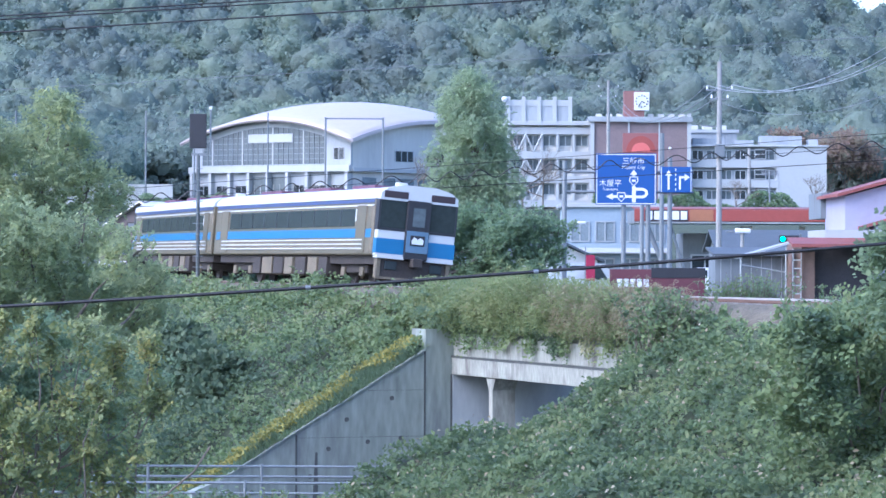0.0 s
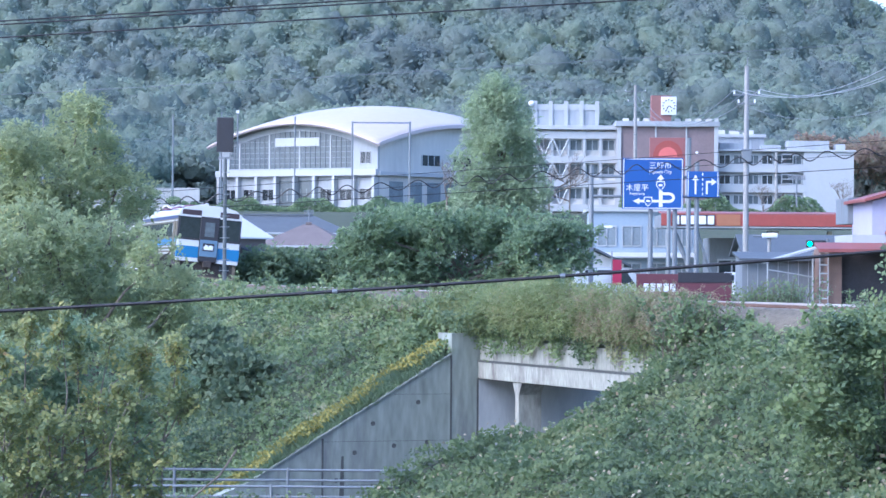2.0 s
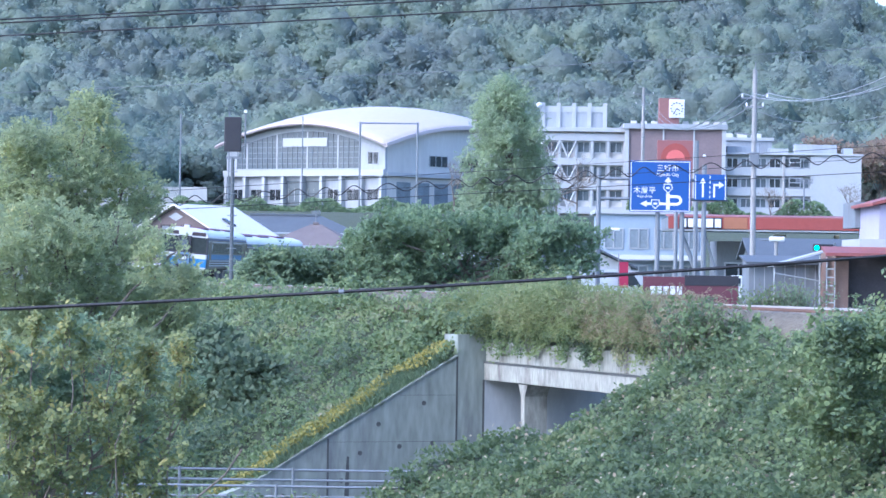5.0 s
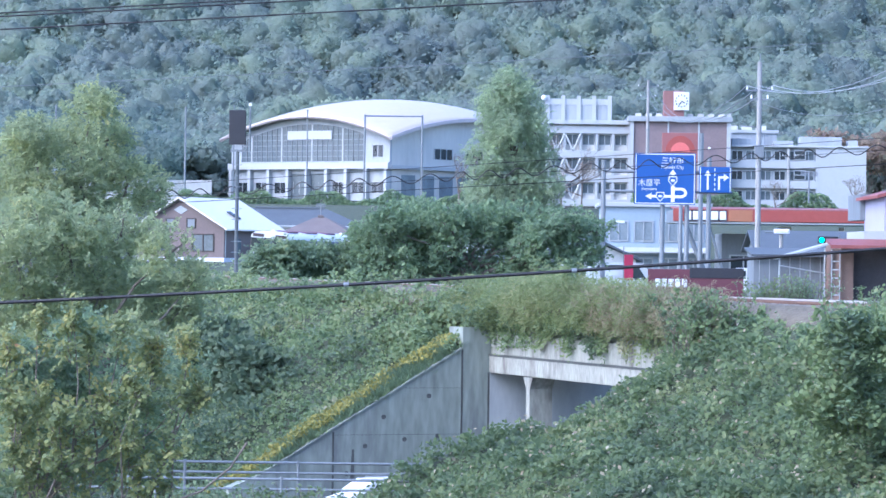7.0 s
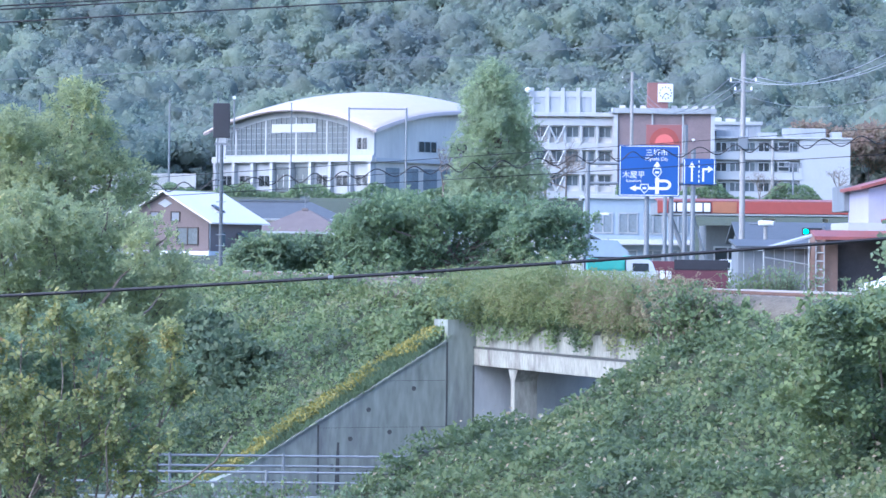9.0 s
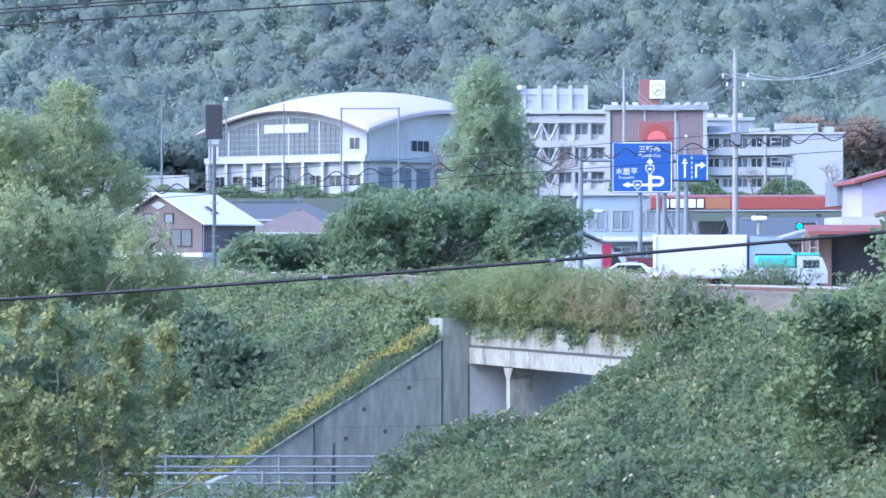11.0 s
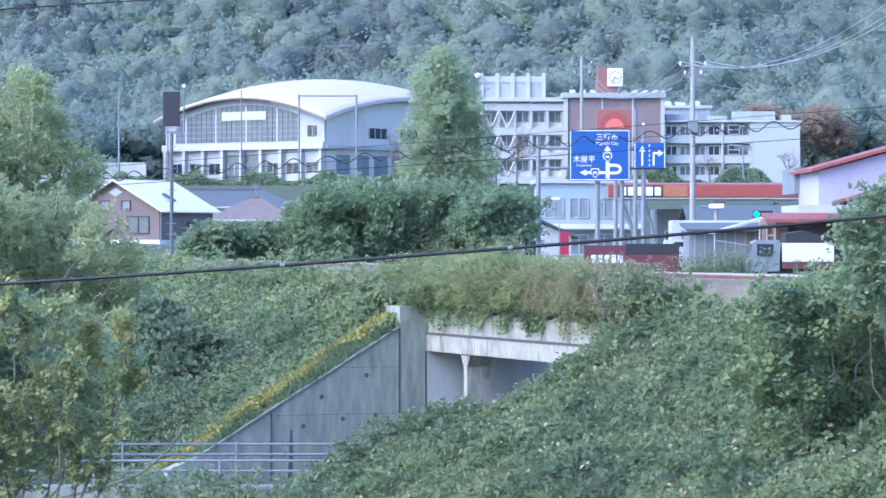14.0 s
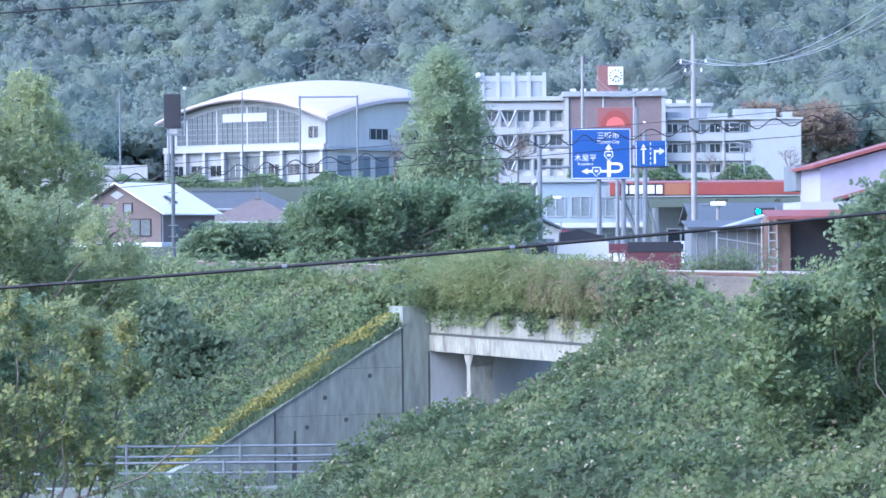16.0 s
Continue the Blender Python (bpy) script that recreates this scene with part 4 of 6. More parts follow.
# vine tongues hanging down over the parapet
ts_ = rng.choice(np.array([-12.6, -13.4, -15.0, -16.4, -17.0, -18.6, -20.2, -21.0, -22.7, -24.0]), 300) + rng.normal(size=300) * 0.25
tz_ = -1.0 - 0.72 * rng.random(300) ** 1.3 * (0.45 + 0.55 * np.abs(np.sin(ts_ * 1.3)))
tp_ = np.array([beside(a, 2.45, b) for a, b in zip(ts_, tz_)])
tagged(sprays("hanging_vine", tp_, np.tile(unit(np.array([[-0.6, -0.35, -0.5]])), (300, 1)), 0.11, 6, L_SLOPE, length=2.0, droop=0.7, wide=0.7), "leafy vine tongues hanging down the parapet", "vine", kind="stuff")
hs = rng.uniform(-25.5, -11.5, 2600)
hz = -1.0 - 0.75 * rng.random(2600) ** 1.6 * (0.35 + 0.65 * (np.sin(hs * 2.1) * np.sin(hs * 0.9 + 1) > 0.0))
hp = np.array([beside(a, 2.42 + 0.12 * rng.random(), b) for a, b in zip(hs, hz)])
tagged(leaves("hanging_vine", hp, 0.12, np.tile([-0.93, -0.37, 0.2], (2600, 1)), L_SLOPE, loose=0.5), "vine strands hanging down the stained parapet", "vine", kind="stuff")

# goldenrod along the top of the wing wall
NG = 15000
go = rng.uniform(3.4, 11.2, NG)
gu = rng.uniform(0.1, 1.5, NG)
gp = np.array([beside(-12 + u, o) for u, o in zip(gu, go)])
low_edge = -1.95 - (go - 3.3) * 0.59
gz = low_edge + (-1.75 - (go - 3.3) * 0.62 - low_edge) * np.clip(gu / 1.0, 0, 1)
hgt = 0.24 + 0.1 * ripple(go, gu, 2.5) - 0.12 * np.clip((go - 8.5) / 2, 0, 1)
roots = np.stack([gp[:, 0], gp[:, 1], gz - 0.15], 1)
tagged(blades("goldenrod_stems", roots, hgt + 0.22, L_TREE, width=0.04, lean=0.4), "green goldenrod stems along the wing wall", "wildflowers", kind="stuff")
fl = rng.choice(NG, 6300)
fl = fl[(ripple(go[fl], gu[fl], 1.3, 4.0) > -0.4) & (gu[fl] > 0.4)]
nf = len(fl)
fp = roots[fl] + np.stack([rng.normal(size=nf) * 0.08, rng.normal(size=nf) * 0.08, (hgt[fl] + 0.3) * rng.uniform(0.72, 1.05, nf)], 1)
tagged(leaves("goldenrod_flowers", fp, 0.13, np.tile([-0.4, -0.5, 0.6], (nf, 1)), L_GOLD, loose=0.9), "yellow goldenrod flower heads along the wing wall", "wildflowers", kind="stuff")


# woods on the hillside
def forest():
    """Tree places on the hillside: x, y, crown radius and height of the crown's middle."""
    tx, ty = [], []
    y = 512.0
    while y < 965:
        for x in np.arange(-0.13 * y - 14, 0.135 * y + 30, 4.9 + 0.006 * (y - 512)):
            tx.append(x + rng.uniform(-2.4, 2.4))
            ty.append(y + rng.uniform(-2.4, 2.4))
        y += 5.2 + 0.016 * (y - 512)
    tx, ty = np.array(tx), np.array(ty)
    clear = ((tx > -46) & (tx < 13) & (ty < 557)) | ((tx > 0) & (tx < 66) & (ty < 522))
    tx, ty = tx[~clear], ty[~clear]
    n = len(tx)
    R = (3.4 + 3.4 * rng.random(n) ** 2) * (0.95 + 0.2 * ripple(tx, ty, 0.12))
    H = 4.6 + 0.35 * R + rng.uniform(0.0, 1.3, n)
    # underwood along the forest's foot
    foot = ty < 590
    tx, ty, R, H = (np.concatenate([a, b]) for a, b in ((tx, tx[foot] + 2), (ty, ty[foot] - 3), (R, 0.7 * R[foot]), (H, 0 * H[foot] + 1.5)))
    return tx, ty, R, H


def crown_lump(d, i):
    return 1 + 0.2 * np.sin(d[..., 0] * 4.3 + i) * np.sin(d[..., 2] * 5 + 2 * i) + 0.13 * np.sin(d[..., 0] * 8 + d[..., 2] * 9 + i) + 0.08 * np.sin(d[..., 0] * 15 - d[..., 2] * 13 + 3 * i)


def crowns(tx, ty, tz, R, H, nu=12, nv=7):
    """Rounded uneven crown bodies, one closed cap for each tree."""
    n = len(tx)
    u, v = np.meshgrid(np.arange(nu) * 2 * np.pi / nu, np.linspace(-0.7, 1.5, nv))
    d = np.stack([np.cos(u) * np.cos(v), np.sin(u) * np.cos(v), np.sin(v)], -1).reshape(-1, 3)
    lump = crown_lump(d[None], np.arange(n)[:, None])
    p = np.stack([tx, ty, tz + H], 1)[:, None, :] + d[None] * (R[:, None] * lump * 0.77)[:, :, None]
    f = [(r * nu + k, r * nu + (k + 1) % nu, (r + 1) * nu + (k + 1) % nu, (r + 1) * nu + k) for r in range(nv - 1) for k in range(nu)]
    f = (np.array(f)[None] + (np.arange(n) * len(d))[:, None, None]).reshape(-1, 4)
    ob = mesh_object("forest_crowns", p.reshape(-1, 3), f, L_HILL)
    ob.data.polygons.foreach_set("use_smooth", np.ones(len(f), bool))
    return tagged(ob, "rounded crowns of the hillside forest", "forest", kind="stuff")


FX, FY, FR, FH = forest()
FZ = ground_z(FX, FY)
crowns(FX, FY, FZ, FR, FH)
# loose leaf sprigs over the crowns, fewer on the upper slope
idx = np.repeat(np.arange(len(FX)), np.where(FZ > 66, 22, 175))
fd = unit(rng.normal(size=(len(idx), 3)))
fd[:, 2] = np.abs(fd[:, 2]) * 1.2 - 0.3
fd[:, 1] = np.where(rng.random(len(idx)) < 0.6, -np.abs(fd[:, 1]), fd[:, 1])
fc = np.stack([FX, FY, FZ + FH], 1)[idx] + fd * (FR[idx] * crown_lump(fd, idx) * rng.uniform(0.76, 1.1, len(idx)))[:, None]
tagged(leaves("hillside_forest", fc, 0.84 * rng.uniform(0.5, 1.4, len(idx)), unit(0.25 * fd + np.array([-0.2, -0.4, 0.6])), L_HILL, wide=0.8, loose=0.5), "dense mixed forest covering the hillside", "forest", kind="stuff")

# ---- school: sports hall with a vaulted roof ----
def window(parent, x0, x1, z0, z1, y, cols=2, rows=1, glass_mat=None, frame=0.12, deep=0.2, bars=None):
    """A framed window: the glass set back, frame bars in front."""
    w = part("window", box(x0, x1, y + 0.02, y + deep, z0, z1), glass_mat or M_DARK_GLASS, parent, "dark window")
    for i in range(cols + 1):
        x = x0 + (x1 - x0) * i / cols
        part("window_frame", box(x - frame / 2, x + frame / 2, y - 0.04, y + 0.05, z0 - frame / 2, z1 + frame / 2), bars or M_FRAME, w)
    for j in range(rows + 1):
        z = z0 + (z1 - z0) * j / rows
        part("window_frame", box(x0, x1, y - 0.03, y + 0.04, z - frame / 2, z + frame / 2), bars or M_FRAME, w)
    return w


GYM, DEEP = 34.0, 45.0
gym = thing("gymnasium", "white school gymnasium with a pale vaulted roof", "gymnasium", pose(-14.9, 500, 7.6, 0, 0, -37))
# x runs to the left face's far end at -34, y back along the other face
part("wall", box(-GYM, 0, 0, 0.5, -2, 12.0), M_WHITE, gym)
part("wall", box(-0.5, 0, 0.5, DEEP, -2, 12.0), M_GYM_GREY, gym)
part("wall", box(-GYM, -0.5, DEEP - 0.5, DEEP, -2, 12.0), M_WHITE, gym)
part("wall", box(-GYM, -GYM + 0.5, 0.5, DEEP - 0.5, -2, 12.0), M_WHITE, gym)


def vault_z(u, v, h=3.7):
    return 12.0 + h * (1 - u * u) + h * (1 - v * v)


def vault(thick=0.35, out=1.3, n=28):
    bm = bmesh.new()
    g = []
    for top in (1, 0):
        for i in range(n + 1):
            for j in range(n + 1):
                u, v = -1 + 2 * i / n, -1 + 2 * j / n
                k = 1 + out / (GYM / 2)
                g.append(bm.verts.new((-GYM / 2 + u * k * GYM / 2, DEEP / 2 + v * k * DEEP / 2, vault_z(u, v) + thick * top)))
    m = (n + 1) ** 2
    for i in range(n):
        for j in range(n):
            a, b, c, d = i * (n + 1) + j, (i + 1) * (n + 1) + j, (i + 1) * (n + 1) + j + 1, i * (n + 1) + j + 1
            bm.faces.new((g[a], g[b], g[c], g[d]))
            bm.faces.new((g[m + d], g[m + c], g[m + b], g[m + a]))
    rim = [i * (n + 1) for i in range(n + 1)] + [n * (n + 1) + j for j in range(1, n + 1)] + [i * (n + 1) + n for i in range(n - 1, -1, -1)] + list(range(n - 1, 0, -1))
    for a, b in zip(rim, rim[1:] + rim[:1]):
        bm.faces.new((g[a], g[m + a], g[m + b], g[b]))
    bmesh.ops.recalc_face_normals(bm, faces=bm.faces)
    for f in bm.faces:
        f.smooth = True
    return bm


part("roof", vault(), M_ROOF_PALE, gym, "pale pinkish vaulted metal roof")
arch = [(-GYM * i / 24, vault_z(1 - 2 * i / 24, -1)) for i in range(25)]
part("gable_wall", prism([(0, 11.9)] + arch + [(-GYM, 11.9)], 0.4, "y", 0.05), M_WHITE, gym)
part("gable_wall", prism([(0, 11.9)] + [(-a * DEEP / GYM, b) for a, b in arch] + [(DEEP, 11.9)], 0.4, "x", -0.45), M_GYM_GREY, gym, "pale blue-grey arched end wall")
band = [(a * 1.07 + 1.2, b - 0.1) for a, b in arch] + [(a * 1.07 + 1.2, b + 0.5) for a, b in arch[::-1]]
part("verge", prism(band, 0.3, "y", -1.6), M_ROOF_PALE, gym, "pale curved verge board")
part("verge", prism([(-a * DEEP / GYM, b) for a, b in band], 0.3, "x", 1.3), M_ROOF_PALE, gym, "pale curved verge board")
# great window under the arch, its top following the curve
big = part("great_window", prism([(-5.2, 8.6)] + [(a, b - 1.0) for a, b in arch if -31.5 < a < -5.0] + [(-31.8, 8.6)], 0.1, "y", -0.05), M_GLASS_GREY, gym, "large grey glazed front under the arch")
for i in range(25):
    x = -5.4 - i * 1.09
    top = 12.0 + 3.7 * (1 - (1 + 2 * x / GYM) ** 2) - 1.05
    wide = 0.28 if i % 6 == 4 else 0.1
    part("mullion", box(x - wide / 2, x + wide / 2, -0.16, -0.05, 8.6, top), M_WHITE_TRIM if wide > 0.2 else M_SHED, big)
for z in (9.4, 10.3, 11.2, 12.1, 13.0):
    part("transom", box(-31.6, -5.3, -0.13, -0.05, z - 0.06, z + 0.06), M_SHED, big)
part("blind", box(-21.5, -12.0, -0.3, -0.18, 12.2, 13.6), M_WHITE_TRIM, gym, "white panel across the great window")
part("ledge", box(-GYM, 0.4, -1.0, -0.02, 7.3, 8.3), M_WHITE_TRIM, gym, "white concrete balcony band")
part("ledge", box(0.02, 0.7, -0.2, DEEP, 7.3, 7.9), M_WHITE_TRIM, gym)
for i in range(9):
    x = -0.3 - i * 4.15
    part("pillar", box(x - 0.3, x + 0.3, -0.9, -0.02, -2, 7.3, 0.04), M_WHITE_TRIM, gym)
for i in range(8):
    x = -2.4 - i * 4.15
    if i == 0:
        window(gym, x - 1.2, x + 1.0, 9.2, 11.2, -0.02, 2, 1)
    if i in (3, 4):
        part("recess", box(x - 1.7, x + 1.7, -0.06, 0.1, 1.5, 6.6), M_GLASS_GREY, gym, "shaded glazed recess")
    window(gym, x - 1.3, x + 1.3, 3.3, 5.2, -0.02, 2, 1)
    window(gym, x - 1.3, x + 1.3, -0.6, 1.8, -0.02, 2, 1, M_GLASS_PALE)
for y0 in (11.5, 20.0):
    w = part("window", box(-0.02, 0.05, y0, y0 + 5.0, 9.2, 10.9), M_DARK_GLASS, gym)
    for k in range(4):
        part("window_frame", box(0.05, 0.12, y0 + k * 1.6, y0 + 0.15 + k * 1.6, 9.1, 11.0), M_FRAME, w)
for k in range(6):
    part("window", box(-0.02, 0.06, 3 + 5 * k, 6.6 + 5 * k, 2.8, 6.4), M_GLASS_PALE, gym, "pale glazed bay")

# ball net behind the sports ground, with posts
net = thing("ball_net", "tall green ball net between steel posts", "net fence", pose(-45.8, 478, 9))
for x in (-30, -20, -10, 0):
    part("post", tube((x, 0, 0), (x, 0, 14.4), 0.16, 0.12), M_STEEL, net)
nb = bmesh.new()
for k in range(151):
    tube((-30 + k * 0.2, 0, 0.6), (-30 + k * 0.2, 0, 14.2), 0.014, 0.014, 4, nb)
for k in range(69):
    tube((-30, 0, 0.6 + k * 0.2), (0, 0, 0.6 + k * 0.2), 0.014, 0.014, 4, nb)
part("netting", nb, M_NET, net, "dark green net mesh")
tagged(part("yard_wall", box(-62, -42, 482, 482.6, 8, 12.2, 0.05), M_GYM_GREY), "pale blue-grey yard wall beside the gymnasium", "wall", kind="structure")

# steel goal frame and net posts before the hall
for x0, x1, top in ((-18.7, -9.6, 23.2),):
    fr = thing("ball_stop", "tall galvanised ball stop frame before the gymnasium", "frame", pose(0, 492, 8))
    for x in (x0, x1):
        part("post", tube((x, 0, -0.6), (x, 0, top - 8), 0.16), M_STEEL, fr)
    part("crossbar", tube((x0, 0, top - 8.2), (x1, 0, top - 8.2), 0.12), M_STEEL, fr)
for x, top in ((-39.3, 24.2), (-27.7, 23.6)):
    fl_ = thing("net_post", "slim steel net post by the gymnasium", "post", pose(x, 490, 8), "net posts")
    part("post", tube((0, 0, -0.6), (0, 0, top - 8), 0.14, 0.1), M_STEEL, fl_)
    part("cap", tube((0, 0, top - 8), (0, 0, top - 7.85), 0.15), M_STEEL, fl_)


# ---- school: teaching blocks ----
sch = thing("school_building", "white school block with diagonal steel braces", "school building", pose(10, 480, 9.5))
part("wall", box(0, 12.9, 0.9, 13, -2, 12.4), M_GYM_GREY, sch)
for k in range(4):
    z = 0.2 + 3.75 * k
    part("floor_band", box(-0.2, 12.9, 0.0, 0.9, z - 0.75, z + 0.35, 0.03), M_WHITE_TRIM, sch)
for i in range(6):
    x = 0.1 + i * 2.5
    part("column", box(x - 0.2, x + 0.2, 0.05, 0.9, -2, 12.4), M_WHITE_TRIM, sch)
for k in range(3):
    z = 0.55 + 3.75 * k
    for i in range(5):
        x = 0.3 + i * 2.5
        window(sch, x + 0.15, x + 1.95, z + 0.9, z + 2.5, 0.86, 2, 1, M_GLASS_GREY)
    for i in (0, 1):
        x0 = 0.2 + i * 2.5
        part("brace", tube((x0, 0.0, z + 2.6), (x0 + 1.25, 0.0, z), 0.17, seg=6), M_WHITE_TRIM, sch)
        part("brace", tube((x0 + 1.25, 0.0, z), (x0 + 2.5, 0.0, z + 2.6), 0.17, seg=6), M_WHITE_TRIM, sch)
part("roof_slab", box(-0.6, 13.1, -0.5, 13.3, 12.1, 12.75, 0.04), M_WHITE_TRIM, sch)
pent = part("roof_house", box(-0.4, 9.7, 2, 9, 12.75, 15.4), M_WHITE, sch, "white rooftop plant house")
for i in range(5):
    part("fin", box(-0.3 + i * 2.4, 0.3 + i * 2.4, 1.7, 2.0, 12.75, 16.6), M_WHITE_TRIM, pent)
part("parapet", box(-0.4, 9.7, 1.9, 2.1, 15.2, 16.1), M_WHITE_TRIM, pent)
tank = bmesh.new()
bmesh.ops.create_uvsphere(tank, u_segments=12, v_segments=8, radius=0.45, matrix=Matrix.Translation((-0.6, 1.5, 16.2)))
part("dish", tank, M_SIGNWHITE, pent)

hall = thing("school_building", "brown tiled school block with white ribs", "school building", pose(22.9, 478, 9.5))
part("wall", box(0, 15.0, 0.3, 13, -2, 12.6), M_BROWN_TILE, hall)
for x in (0.0, 5.6, 10.3, 14.9):
    part("rib", box(x - (0.3 if x in (0.0, 14.9) else 0.12), x + (0.3 if x in (0.0, 14.9) else 0.12), 0.0, 0.35, -2, 13.9 if x == 14.9 else 12.9, 0.03), M_WHITE_TRIM, hall)
part("roof_slab", box(-0.6, 15.4, -0.4, 13.3, 12.6, 13.4, 0.05), M_WHITE, hall)
for k in range(9):
    part("roof_vent", box(0.6 + k * 1.6, 1.5 + k * 1.6, 1.5, 2.3, 13.4, 13.9), M_GYM_GREY, hall)
part("round_lamp", tube((11.9, 0.0, 8.6), (11.9, -0.3, 8.6), 0.22), M_SIGNWHITE, hall)
tower = part("clock_tower", box(4.9, 8.0, 0.6, 3.6, 13.4, 17.4, 0.05), mat("terracotta tile", (0.24, 0.12, 0.11), 0.8, var=0.12), hall, "terracotta tiled clock tower")
part("clock_face", box(6.4, 8.75, 0.2, 0.58, 14.4, 17.2, 0.05), M_SIGNWHITE, tower, "white square clock face")
for h in range(12):
    a = h * math.pi / 6
    part("hour_mark", tube((7.575 + 1.0 * math.sin(a), 0.17, 15.8 + 1.0 * math.cos(a)), (7.575 + 0.8 * math.sin(a), 0.17, 15.8 + 0.8 * math.cos(a)), 0.1, seg=5), M_DARK, tower)
part("hour_hand", tube((7.575, 0.16, 15.8), (7.575 + 0.5, 0.16, 15.8 - 0.32), 0.07, seg=5), M_DARK, tower)
part("minute_hand", tube((7.575, 0.15, 15.8), (7.575 - 0.45, 0.15, 15.8 - 0.72), 0.06, seg=5), M_DARK, tower)

eb = thing("school_building", "long white three-storey school wing", "school building", pose(38.2, 480, 9.0))
part("wall", box(0, 21.0, 0.9, 12, -3, 9.5), M_WHITE, eb)
part("wall", box(13.6, 21.0, 0.1, 0.9, -3, 9.45), M_WHITE_TRIM, eb, "plain white stair block")
for k in range(3):
    z = 0.3 + 3.1 * k
    part("balcony", box(-0.2, 13.6, 0.0, 0.9, z - 0.3, z + 0.9, 0.03), M_WHITE_TRIM, eb, "white balcony front")
    for i in range(6):
        window(eb, 0.3 + i * 2.2, 2.0 + i * 2.2, z + 1.0, z + 2.4, 0.86, 2, 1, M_GLASS_GREY if i % 3 else M_DARK_GLASS)
    for x in (0.0, 4.5, 9.0, 13.4):
        part("column", box(x - 0.18, x + 0.18, 0.05, 0.9, z + 0.9, z + 2.8), M_WHITE_TRIM, eb)
    window(eb, 9.9, 11.6, z + 1.1, z + 2.5, 0.06, 1, 2)
part("roof_slab", box(-0.4, 21.3, -0.2, 12.2, 9.45, 9.75, 0.04), M_WHITE_TRIM, eb)
for k, (x, w, h) in enumerate(((0.5, 5, 1.1), (7.0, 3, 0.8), (11, 6.5, 1.5), (18.5, 1.5, 1.0))):
    part("rooftop_unit", box(x, x + w, 3, 6, 9.75, 9.75 + h, 0.05), M_WHITE, eb)
annex = thing("school_annex", "white annex with rooftop plant beside the school", "building", pose(38.2, 500, 10))
part("wall", box(-2, 9, 0, 8, -3, 11.4), M_WHITE, annex)
part("roof_slab", box(-2.3, 9.3, -0.3, 8.3, 11.4, 11.9), M_WHITE_TRIM, annex)
for i in range(4):
    part("rooftop_unit", box(-1 + i * 2.3, 0.5 + i * 2.3, 1, 3, 11.9, 12.6, 0.04), M_GYM_GREY, annex)


# ---- houses ----
def gable_house(label, m, w, d, eave, ridge, wall_m, roof_m, over=0.5):
    """Gable towards -y; the ridge runs along y."""
    h = thing("house", label, "house", m)
    part("wall", prism([(-w / 2, -1.5), (w / 2, -1.5), (w / 2, eave), (0, ridge - 0.12), (-w / 2, eave)], d, "y", 0), wall_m, h)
    sl = (ridge - eave) / (w / 2)
    for sgn in (-1, 1):
        e = w / 2 + over
        o = [(0, ridge), (sgn * e, ridge - sl * e), (sgn * e, ridge - sl * e + 0.14), (0, ridge + 0.16)]
        part("roof", prism(o, d + 2 * over, "y", -over), roof_m, h, "sloping roof plane")
    return h


ho = gable_house("brown two-storey house with a bright metal roof", pose(-27.9, 288, 0.2, 0, 0, -24), 9.2, 10.5, 3.2, 5.8, M_BROWN_WALL, M_ROOF_WHITE, 0.6)
part("foundation", box(-4.7, 4.7, -0.15, 10.6, -1.5, 0.35, 0.03), mat("pale foundation render", (0.55, 0.57, 0.6), 0.8), ho, "pale rendered foundation strip")
for x in (-1.1, 1.1):
    window(ho, x - 0.45, x + 0.45, 3.1, 3.95, -0.05, 1, 1, M_SHED, 0.1, 0.2, M_UNDER)
for x in (-2.6, 2.4):
    window(ho, x - 1.1, x + 1.1, 0.95, 2.5, -0.05, 2, 1, M_GLASS_GREY, 0.1, 0.2, M_UNDER)
part("gable_vent", prism([(-0.75, 4.75), (0, 4.35), (0.75, 4.75), (0, 5.15)], 0.06, "y", -0.07), M_WHITE, ho, "white diamond gable vent")
part("skylight", box(0, 1.3, 0, 0.7, 0, 0.12, 0.03), M_DARK_GLASS, ho).matrix_basis = pose(2.5, 4.2, 4.62, 0, 29.5, 0)
part("downpipe", tube((4.62, 0.2, 0.3), (4.62, 0.2, 3.1), 0.06), M_FRAME, ho)
part("side_window", box(4.55, 4.63, 2.0, 3.2, 0.9, 2.1), M_GLASS_GREY, ho)
part("porch_roof", prism([(4.6, 1.9), (6.4, 1.3), (6.4, 1.45), (4.6, 2.1)], 3.0, "y", 5.5), M_ROOF_GREY, ho)


